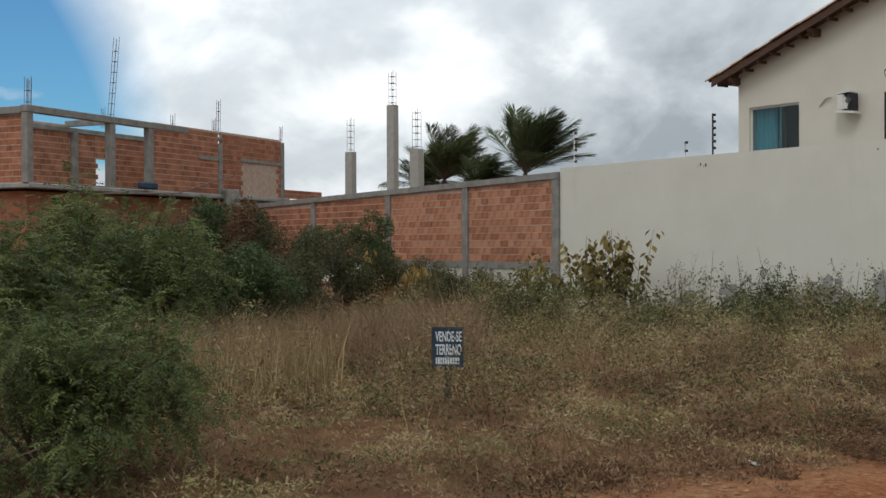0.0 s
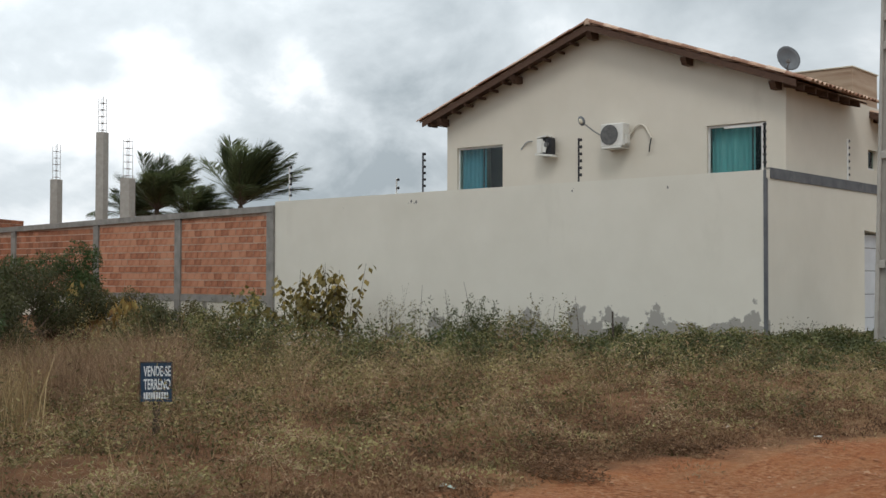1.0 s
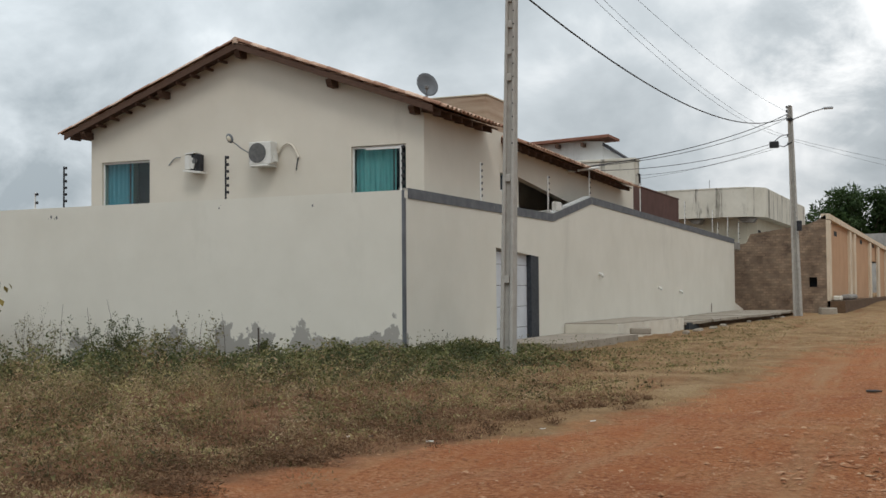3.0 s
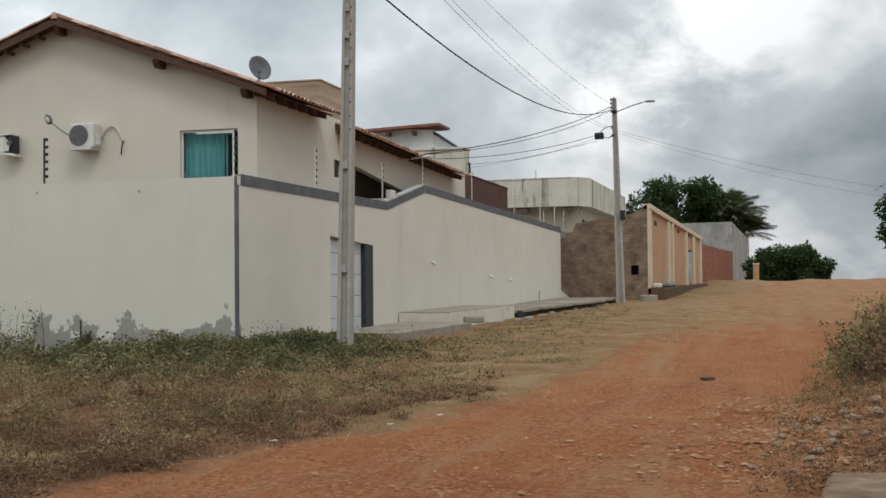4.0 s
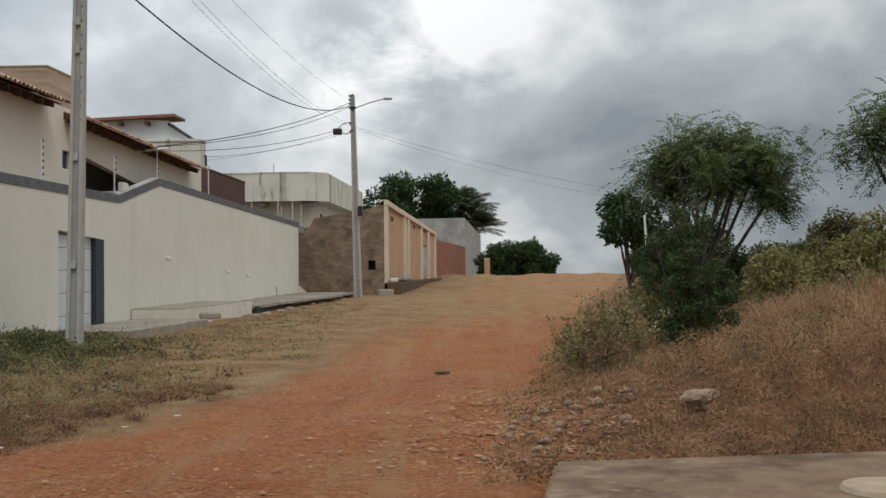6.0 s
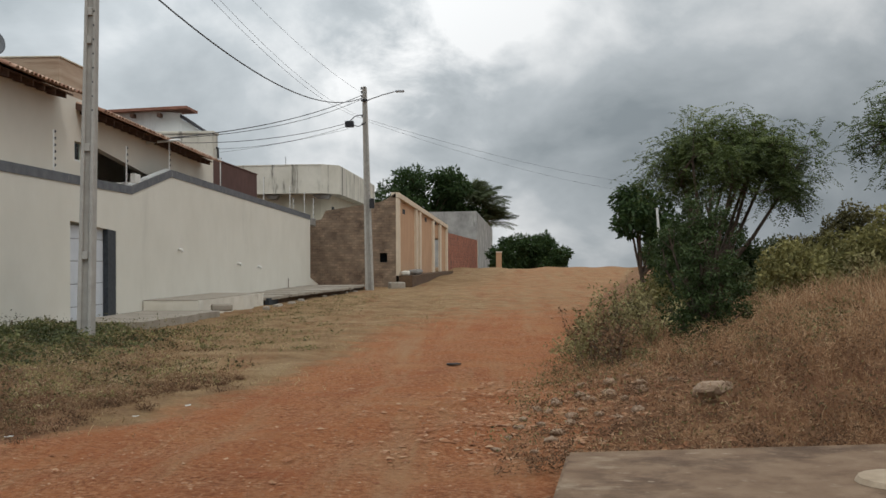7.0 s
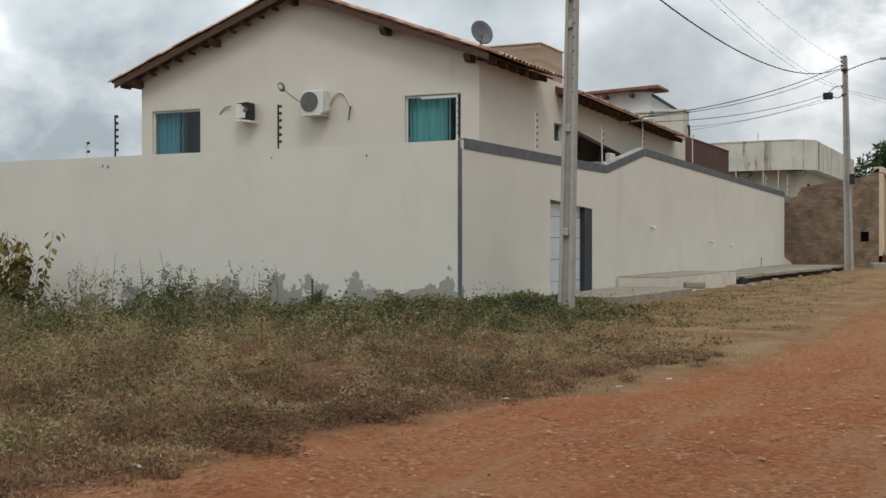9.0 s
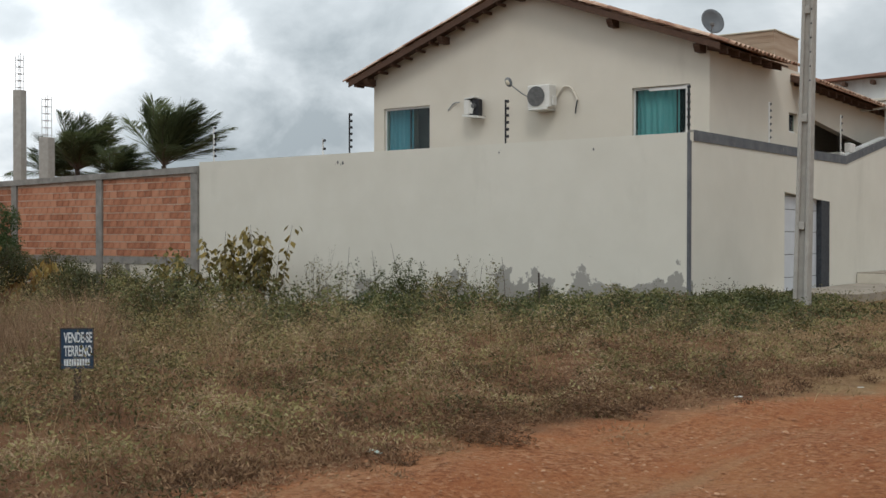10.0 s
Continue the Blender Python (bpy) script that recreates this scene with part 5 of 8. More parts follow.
def make_stained_building():
    b = thing("concrete_building", (0, 0, 0), 0, "flat-roofed building with a water-stained concrete parapet", "building")
    out = [(-17.6, 75.6), (-13.3, 75.0), (-11.2, 75.0), (-10.15, 76.2), (-9.9, 96.0), (-17.6, 96.0)]
    inn = [(-16.9, 76.4), (-11.4, 76.4), (-10.9, 77.2), (-10.6, 95.4), (-16.9, 95.4)]
    part("storey", prism(inn, "z", -0.4, 6.15), M["cream_old"], b)
    part("slab", prism([(x * 1.0, y) for x, y in out], "z", 6.152, 6.33), M["stained"], b)
    part("parapet", prism(out, "z", 6.332, 7.98), M["stained"], b, "tall parapet streaked black by rain")
    part("coping", prism([(x * 1.002, y - 0.03) for x, y in out], "z", 7.982, 8.05), M["stained"], b)
    for x0, x1 in ((-15.1, -14.1), (-11.9, -10.7)):
        part("bracket", prism([(x0, 6.1), (x1, 6.1), (x1 - 0.2, 5.8), (x0 + 0.3, 5.85)], "y", 75.6, 76.39), M["concrete"], b)
    # window as a near-black box, indoor shade put into its colour
    w = part("window", box(-10.92, -10.86, 77.6, 78.6, 4.4, 5.4), M["shade_black"], b)
    part("sill", box(-10.95, -10.84, 77.5, 78.7, 4.32, 4.395), M["cream_old"], w)
    part("antenna", tube([(-13.8, 76.5, 8.0), (-13.8, 76.5, 8.7)], 0.03), M["steel"], b)
    for i, x in enumerate((-17.2, -12.9, -11.6)):
        fence_post(x, 74.2, 4.2, 1.6, False, (1, 0), 5)
    part("boundary_wall", box(-17.6, -10.4, 74.0, 74.3, -0.4, 4.2), M["concrete"], b)


make_stained_building()


def make_peach_house():
    b = thing("peach_house", (0, 0, 0), 0, "single-storey house with peach street facade and bare brown brick side", "house")
    y0, y1 = 62.0, 62.25
    xs = -5.22
    hx0, hx1, hz0, hz1 = -6.1, -5.7, 1.62, 2.12
    side = part("side_wall", prism([(-10.8, -0.4), (hx0, -0.4), (hx0, 4.86), (-9.0, 4.42), (-9.25, 3.95), (-10.8, 3.7)], "y", y0, y1), M["adobe"], b, "bare weathered brown brick side wall")
    part("side_wall_end", prism([(hx1, -0.4), (xs, -0.4), (xs, 5.35), (hx1, 5.02)], "y", y0, y1), M["adobe"], side)
    part("side_wall_low", box(hx0, hx1, y0, y1, -0.4, hz0), M["adobe"], side)
    part("side_wall_high", prism([(hx0, hz1), (hx1, hz1), (hx1, 5.02), (hx0, 4.86)], "y", y0, y1), M["adobe"], side)
    # near-black sheet that paints the shade inside the wall hole
    part("hole_back", box(hx0 - 0.1, hx1 + 0.1, y1 + 0.3, y1 + 0.35, hz0 - 0.1, hz1 + 0.1), M["shade_black"], side)

    def fx(y):
        return xs + 0.0394 * (y - 62.0)

    def top(y):
        return 5.38 - 0.0224 * (y - 62.0)

    def strip(name, ya, yb, za, zb, off0, off1, mat, label="", parent=b):
        bm = bmesh.new()
        vs = []
        for y in (ya, yb):
            zt = top(y) if zb is None else zb
            zl = top(y) - 0.28 if za is None else za
            vs.append([bm.verts.new((fx(y) + o, y, z)) for o, z in ((off0, zl), (off1, zl), (off1, zt), (off0, zt))])
        for k in range(4):
            bm.faces.new((vs[0][k], vs[0][(k + 1) % 4], vs[1][(k + 1) % 4], vs[1][k]))
        bm.faces.new(vs[0]), bm.faces.new(vs[1])
        bmesh.ops.recalc_face_normals(bm, faces=bm.faces)
        return part(name, bm, mat, parent, label)

    for ya, yb in ((62.26, 71.3), (73.6, 82.4), (90.2, 95.0)):
        strip("facade_panel", ya, yb, 0.9, top(yb) - 0.2, -0.2, 0.0, M["peach"], "peach painted panel")
    strip("facade_panel", 71.31, 73.59, 0.9, top(73.6) - 0.2, -0.2, -0.02, M["peach"])
    strip("door_head", 82.5, 90.1, 3.4, top(90) - 0.2, -0.2, -0.03, M["peach"])
    strip("doorway", 82.5, 90.1, 0.9, 3.39, -0.9, -0.7, M["maroon"], "dark recessed doorway")
    for ya, yb in ((62.0, 62.9), (71.0, 71.9), (73.2, 74.1), (82.2, 83.3), (87.6, 89.0), (93.9, 95.1)):
        strip("pilaster", ya, yb, 0.9, top(yb) - 0.29, 0.001, 0.14, M["pale_peach"], "pale painted pilaster")
    strip("top_beam", 62.0, 95.1, None, None, -0.25, 0.17, M["pale_peach"], "pale beam along the facade top")
    for y in (65.0, 77.5, 85.0):
        # vents are near-black strips, the shade of their openings painted on
        strip("vent", y, y + 1.2, 4.35, 4.62, 0.002, 0.01, M["shade_black"])
    part("roof_slab", prism([(-10.8, 62.26), (fx(62.3) - 0.26, 62.26), (fx(95) - 0.26, 95.0), (-10.8, 95.0)], "z", 3.45, 3.6), M["concrete"], b)
    part("rear_wall", box(-10.8, -10.6, 62.26, 95.0, -0.4, 3.44), M["adobe"], b)
    # raised dark plinth with rubble on it
    p = thing("stone_plinth", (0, 0, 0), 0, "dark stone plinth in front of the peach facade", "plinth")
    bm = prism([(fx(62) + 0.18, 61.6), (fx(62) + 0.9, 61.6), (fx(92) + 0.8, 92.0), (fx(92) + 0.18, 92.0)], "z", -0.3, 0.9)
    part("base", bm, M["adobe_soil"], p)
    part("white_block", box(fx(63) + 0.2, fx(63) + 0.6, 62.3, 63.6, 0.905, 1.16, bevel=0.06), M["plinth"], p)
    part("rubble_block", box(fx(66) + 0.2, fx(66) + 0.75, 65.5, 70.5, 0.905, 1.2, bevel=0.1), M["concrete"], p)
    k = thing("kerb_block", (fx(61) + 0.2, 60.4, on_ground(-5.2, 60.4)), 20, "broken concrete kerb block by the pole", "block")
    part("block", box(-0.4, 0.4, -0.3, 0.3, -0.1, 0.32, bevel=0.05), M["pavement"], k)


make_peach_house()


def make_far_street():
    w = thing("red_brick_wall", (0, 0, 0), 0, "plain red brick street wall", "wall")
    part("wall", prism([(-4.05, 95.2), (-3.85, 95.2), (-1.9, 130.0), (-2.1, 130.0)], "z", -0.5, 4.05), M["red_wall"], w)
    g = thing("grey_house", (0, 0, 0), 0, "old mouldy grey concrete house", "house")
    bm = bmesh.new()
    pts = [(-7.6, 130.5, 7.3), (-2.0, 130.5, 7.35), (-0.25, 150.0, 5.9), (-7.6, 150.0, 5.9)]
    lo = [bm.verts.new((x, y, -2.0)) for x, y, z in pts]
    hi = [bm.verts.new(p) for p in pts]
    bm.faces.new(hi), bm.faces.new(lo[::-1])
    for i in range(4):
        bm.faces.new((lo[i], lo[(i + 1) % 4], hi[(i + 1) % 4], hi[i]))
    part("body", bm, M["old_grey"], g)
    part("corner_post", box(-2.2, -1.85, 130.2, 130.49, -1, 4.0), M["cream_old"], g)
    p = thing("gate_post", (0.45, 115.0, on_ground(0.45, 115.0)), 0, "worn orange gate post at the road crest", "post")
    part("shaft", box(-0.28, 0.28, -0.2, 0.2, -0.3, 1.75, bevel=0.05), M["peach"], p)
    part("cap", box(-0.34, 0.34, -0.26, 0.26, 1.752, 1.85, bevel=0.03), M["pale_peach"], p)


make_far_street()


# ---------------------------------------------------------------- unfinished brick house and its columns
def rebar_bundle(parent, x, y, z0, z1, s=0.09, n=4, tie=0.2, lean=0.0):
    for i in range(n):
        a = math.pi / 4 + i * 2 * math.pi / n
        dx, dy = s * math.cos(a), s * math.sin(a)
        part("rebar", tube([(x + dx, y + dy, z0), (x + dx * 1.05 + lean * (z1 - z0), y + dy * 0.95, z1 + 0.15 * math.sin(3 * i))], 0.009, 4), M["rebar"], parent)
    z = z0 + tie
    while z < z1 - 0.1:
        part("tie", box(x + lean * (z - z0) - s * 0.75, x + lean * (z - z0) + s * 0.75, y - s * 0.75, y + s * 0.75, z, z + 0.008), M["rebar"], parent)
        z += tie * 1.9


def vary_islands(m, amount):
    """Each joined piece gets its own tone."""
    n, l = m.node_tree.nodes, m.node_tree.links
    b = n["Principled BSDF"]
    old = b.inputs["Base Color"].links[0].from_socket
    g, mr, hs = n.new("ShaderNodeNewGeometry"), n.new("ShaderNodeMapRange"), n.new("ShaderNodeHueSaturation")
    mr.inputs["To Min"].default_value, mr.inputs["To Max"].default_value = 1 - amount, 1 + amount * 0.7
    l.new(g.outputs["Random Per Island"], mr.inputs["Value"]), l.new(mr.outputs[0], hs.inputs["Value"])
    l.new(old, hs.inputs["Color"]), l.new(hs.outputs[0], b.inputs["Base Color"])


vary_islands(M["brick_far"], 0.3)


def brick_run(name, parent, x0, x1, z0, z1, y, mat, holes=(), length=0.30, course=0.205, axis="x", seed=1):
    """Joined bricks of one wall face towards -y, proud of a mortar core."""
    rng = np.random.default_rng(seed)
    cells = []
    r, z = 0, z0
    while z + course * 0.6 < z1:
        x = x0 - (length / 2 if r % 2 else 0)
        while x < x1:
            a, b = max(x, x0) + 0.006, min(x + length, x1) - 0.006
            if b - a > 0.05 and not any(hx0 < (a + b) / 2 < hx1 and hz0 < z + course / 2 < hz1 for hx0, hx1, hz0, hz1 in holes):
                cells.append((a, b, z + 0.016 + rng.uniform(-0.005, 0.004), min(z + course, z1) - 0.012))
            x += length
        r, z = r + 1, z + course
    verts, loops = [], []
    for i, (a, b, c, d) in enumerate(cells):
        p = rng.uniform(0.0, 0.004)
        for yy in (y - p, y + 0.05):
            for zz in (c, d):
                for xx in (a, b):
                    verts.append((xx, yy, zz) if axis == "x" else (yy, xx, zz))
        k = 8 * i
        for f in ((0, 1, 3, 2), (0, 4, 5, 1), (2, 3, 7, 6), (0, 2, 6, 4), (1, 5, 7, 3)):
            loops += [k + v for v in f]
    ob = mesh_from_arrays(name, verts, loops, np.full(len(loops) // 4, 4), mat, parent)
    ob.data.polygons.foreach_set("use_smooth", np.zeros(len(loops) // 4, bool))
    tagged(ob, kind="stuff")
    return ob


def core(parent, x0, x1, z0, z1, y, holes=()):
    """The mortar wall behind a run of bricks, cut round at most one hole."""
    if not holes:
        return part("wall_core", box(x0, x1, y + 0.002, y + 0.13, z0, z1), M["mortar"], parent)
    hx0, hx1, hz0, hz1 = holes[0]
    a = part("wall_core", box(x0, hx0, y + 0.002, y + 0.13, z0, z1), M["mortar"], parent)
    part("wall_core", box(hx1, x1, y + 0.002, y + 0.13, z0, z1), M["mortar"], parent)
    part("wall_core", box(hx0, hx1, y + 0.002, y + 0.13, z0, hz0), M["mortar"], parent)
    part("wall_core", box(hx0, hx1, y + 0.002, y + 0.13, hz1, z1), M["mortar"], parent)
    return a


def make_unfinished_house():
    b = thing("unfinished_house", (-38.4, 11.2, 0.0), 119.4, "unfinished brick house with open concrete frame and rebar", "building")
    C = M["concrete"]
    part("ground_floor", box(0.25, 15.2, 0.4, 8.0, -0.6, 3.3), M["brick_far"], b)
    part("floor_slab", box(-0.1, 15.6, -0.05, 8.2, 3.38, 3.55, bevel=0.03), M["old_grey"], b)
    # front frame
    for x in (0.0, 3.96, 6.07):
        part("column", box(x - 0.13, x + 0.13, -0.02, 0.24, 3.552, 5.83), C, b)
    part("beam", box(-0.15, 8.3, -0.04, 0.26, 5.835, 6.06, bevel=0.01), C, b)
    part("side_beam", box(-0.14, 0.12, 0.27, 8.0, 5.80, 6.03, bevel=0.01), C, b)
    part("cross_beam", box(3.86, 4.08, 0.27, 2.1, 5.80, 6.0), C, b)
    part("rear_beam", box(1.5, 9.6, 2.15, 2.4, 5.62, 5.80, bevel=0.01), C, b)
    part("rear_column", box(4.25, 4.5, 2.05, 2.32, 3.552, 5.62), C, b)
    # street face
    brick_run("brick_course", b, 6.21, 10.25, 3.56, 6.1, 0.0, M["brick_far"], seed=2)
    core(b, 6.21, 10.25, 3.56, 6.08, 0.0)
    part("column", box(10.26, 10.52, -0.03, 0.24, 3.552, 5.6), C, b)
    part("column", box(14.92, 15.16, -0.02, 0.24, 3.552, 6.0), C, b)
    brick_run("brick_course", b, 10.53, 14.91, 3.56, 6.12, 0.02, M["brick_far"], holes=[(12.0, 14.6, 3.3, 4.95)], seed=3)
    core(b, 10.53, 14.91, 3.56, 6.1, 0.03)
    brick_run("window_infill", b, 12.15, 14.6, 3.6, 4.9, 0.04, M["brick_far"], seed=5, length=0.2)
    part("lintel", box(11.8, 14.9, -0.02, 0.01, 4.96, 5.10), C, b)
    part("lintel", box(8.9, 10.25, -0.03, -0.018, 4.9, 5.05), C, b)
    part("top_gap_stone", box(10.3, 10.5, -0.02, 0.2, 5.72, 5.86, bevel=0.02), C, b)
    brick_run("brick_course", b, 15.17, 18.4, 3.56, 3.95, 0.0, M["brick_far"], seed=6)
    core(b, 15.17, 18.4, 3.56, 3.93, 0.0)
    # rear rooms
    hole = [(5.6, 6.3, 3.75, 4.75)]
    brick_run("brick_course", b, 0.6, 4.24, 3.56, 5.9, 2.2, M["brick_far"], seed=7)
    core(b, 0.6, 4.24, 3.56, 5.88, 2.2)
    brick_run("brick_course", b, 4.51, 9.6, 3.56, 5.6, 2.2, M["brick_far"], holes=hole, seed=8)
    core(b, 4.51, 9.6, 3.56, 5.6, 2.2, hole)
    # west face
    brick_run("brick_course", b, 0.3, 7.9, 3.56, 5.78, 0.0, M["brick_far"], axis="y", seed=9)
    part("side_core", box(0.002, 0.13, 0.28, 7.9, 3.556, 5.78), M["mortar"], b)
    part("far_side_core", box(15.0, 15.15, 0.28, 7.9, 3.556, 5.9), M["mortar"], b)
    for x, y, z1, s in ((0.0, 0.1, 6.95, 0.1), (2.3, 2.3, 7.3, 0.08), (3.96, 0.1, 8.9, 0.10), (6.1, 2.3, 6.7, 0.07), (10.4, 0.1, 7.35, 0.08), (10.1, 0.1, 6.55, 0.07), (15.05, 0.1, 6.7, 0.07), (7.6, 0.2, 6.5, 0.08)):
        rebar_bundle(b, x, y, 5.95, z1, s, lean=0.12 if z1 > 8 else 0.03)
    part("loose_rebar", tube([(3.0, -0.3, 3.3), (7.0, -0.4, 3.45), (11.0, -0.3, 4.35)], 0.03, 5), M["rebar"], b)
    part("blue_tarp", box(5.0, 6.0, -0.4, -0.2, 3.552, 3.8, bevel=0.05), M["sign_blue"], b, "crumpled blue tarpaulin")


make_unfinished_house()


def make_column(x, y, top, rebar_top, w, seed):
    c = thing("concrete_column", (x, y, on_ground(x, y)), 20, "bare concrete column with rebar sticking out of its top", "column", "bare columns")
    h = top - on_ground(x, y)
    part("shaft", box(-w / 2, w / 2, -w / 2, w / 2, -0.3, h, bevel=0.015), M["pole"], c)
    rebar_bundle(c, 0, 0, h - 0.05, rebar_top - on_ground(x, y), w * 0.42, 4, 0.14)


make_column(-43.13, 26.2, 5.50, 6.93, 0.36, 1)
make_column(-39.84, 26.2, 7.20, 8.55, 0.36, 2)
make_column(-38.1, 26.2, 5.29, 6.82, 0.42, 3)

# the brick wall between the plots
BX = [-23.46, -27.46, -31.6, -36.5, -43.2]


def btop(x):
    return 3.30 + 0.018 * (x + 23.5)


brick_wall = thing("brick_wall", (0, 0, 0), 0, "bare clay brick wall with concrete posts and coping", "wall")
for i, x in enumerate(BX[:4]):
    part("post", box(x - 0.13, x + 0.13, FY - 0.06, FY + 0.16, 0.0, btop(x) - 0.062), M["concrete"], brick_wall)
part("coping", prism([(BX[0] + 0.14, btop(BX[0]) - 0.06), (BX[-1], btop(BX[-1]) - 0.06), (BX[-1], btop(BX[-1]) + 0.11), (BX[0] + 0.14, btop(BX[0]) + 0.11)], "y", FY - 0.075, FY + 0.2), M["concrete"], brick_wall, "rough cement coping")
for a, b in zip(BX, BX[1:]):
    lo, hi = b + 0.135, a - 0.135
    part("mortar_bed", prism([(lo, 1.0), (hi, 1.0), (hi, btop(hi) - 0.062), (lo, btop(lo) - 0.062)], "y", FY - 0.001, FY + 0.13), M["mortar"], brick_wall)
    part("foundation_beam", box(lo, hi, FY - 0.03, FY + 0.17, 0.80, 0.996), M["concrete"], brick_wall)
    part("foundation", box(lo, hi, FY - 0.01, FY + 0.19, -0.2, 0.796), M["stained"], brick_wall)
part("end_block", box(-46.2, -43.25, FY - 0.2, FY + 0.4, 0.0, 3.75, bevel=0.03), M["concrete"], brick_wall, "grey concrete wall end")

# ---------------------------------------------------------------- trees, shrubs, weeds


def grow(seed, base, trunks, length, radius, levels, spread, rise, children=(2, 4), lean=(0, 0, 0)):
    """Limbs of a woody plant and the tips of its twigs."""
    rng = np.random.default_rng(seed)
    limbs, tips = [], []

    def limb(p, d, ln, r, lvl):
        pts, rad = [p], [r]
        for k in range(3):
            d = d + rng.normal(size=3) * 0.16 + np.array((0, 0, rise * 0.1)) + np.array(lean) * 0.1
            d = d / np.linalg.norm(d)
            p = p + d * ln / 3
            pts.append(p)
            rad.append(r * (1 - 0.18 * (k + 1)))
        limbs.append((pts, rad))
        if lvl == 0:
            tips.append((pts[-1], d))
            tips.append((pts[-2], d))
            return
        for c in range(rng.integers(*children) + 1):
            at = pts[rng.integers(1, 4)]
            nd = d + rng.normal(size=3) * spread
            nd[2] += rise * 0.15
            limb(at, nd / np.linalg.norm(nd), ln * rng.uniform(0.58, 0.85), r * 0.55, lvl - 1)

    for t in range(trunks):
        a = 2 * np.pi * (t + rng.uniform(0, 0.6)) / trunks
        d = np.array((math.cos(a) * spread, math.sin(a) * spread, 1.0)) + np.array(lean)
        limb(np.array(base, float) + np.array((math.cos(a), math.sin(a), 0)) * radius * 1.5 * (trunks > 1), d / np.linalg.norm(d), length, radius, levels)
    return limbs, tips


def limb_mesh(limbs, sides=5):
    bm = bmesh.new()
    for pts, rad in limbs:
        tube(pts, rad, sides if rad[0] > 0.02 else 3, bm)
    return bm


def feathery(tips, rng, per_tip, length, pairs, leaf_len, leaf_w, droop, wind=(0, 0, 0), flat=1.0):
    """Arching fronds with leaflets in pairs, as on mesquite twigs."""
    P, D = np.array([t[0] for t in tips]), np.array([t[1] for t in tips])
    P, D = np.repeat(P, per_tip, 0), np.repeat(D, per_tip, 0)
    n = len(P)
    D = (D * 0.6 + rng.normal(size=(n, 3)) * 0.75) * (1, 1, flat) + np.array(wind)
    D /= np.linalg.norm(D, axis=1, keepdims=True)
    P = P + rng.normal(size=(n, 3)) * length * 0.25
    L = length * rng.uniform(0.6, 1.3, n)
    ts = np.linspace(0.1, 1, pairs)
    at, way, nrm = [], [], []
    for t in ts:
        c = P + D * (L * t)[:, None] + np.array((0, 0, -droop)) * (L * t * t)[:, None]
        tang = D + np.array((0, 0, -2 * droop)) * t
        tang /= np.linalg.norm(tang, axis=1, keepdims=True)
        side = np.cross(tang, (0, 0, 1.0))
        side /= np.maximum(np.linalg.norm(side, axis=1, keepdims=True), 1e-3)
        for s in (-1, 1):
            at.append(c)
            way.append(side * s + tang * 0.5 + rng.normal(size=(n, 3)) * 0.25 + np.array((0, 0, -0.25)))
            nrm.append(np.cross(side, tang) + rng.normal(size=(n, 3)) * 0.4)
    at, way, nrm = np.concatenate(at), np.concatenate(way), np.concatenate(nrm)
    m = len(at)
    return at, way, nrm, leaf_len * rng.uniform(0.7, 1.3, m), leaf_w * rng.uniform(0.7, 1.3, m), np.tile(np.repeat(rng.uniform(0.0, 0.75, n), 1), 2 * pairs)


def make_mesquite(x, y, size, seed, label, leaf=(0.10, 0.028), per_tip=5, trunks=4, lean=(0, 0, 0), levels=3, wind=(0.2, -0.1, 0), z=None, name="mesquite_tree", category="tree", length=0.34, rise=0.9, spread=0.55, pairs=9, frond=0.26, flat=1.0, droop=0.45):
    rng = np.random.default_rng(seed + 50)
    t = thing(name, (x, y, on_ground(x, y) - 0.05 if z is None else z), 0, label, category)
    limbs, tips = grow(seed, (0, 0, 0), trunks, size * length, size * 0.016, levels, spread, rise, (2, 4), lean)
    part("trunk", limb_mesh(limbs), M["bark"], t)
    a = feathery(tips, rng, per_tip, size * frond, pairs, leaf[0], leaf[1], droop, wind, flat)
    leaves("crown", *a[:5], M["mesquite"], t, a[5])
    return t


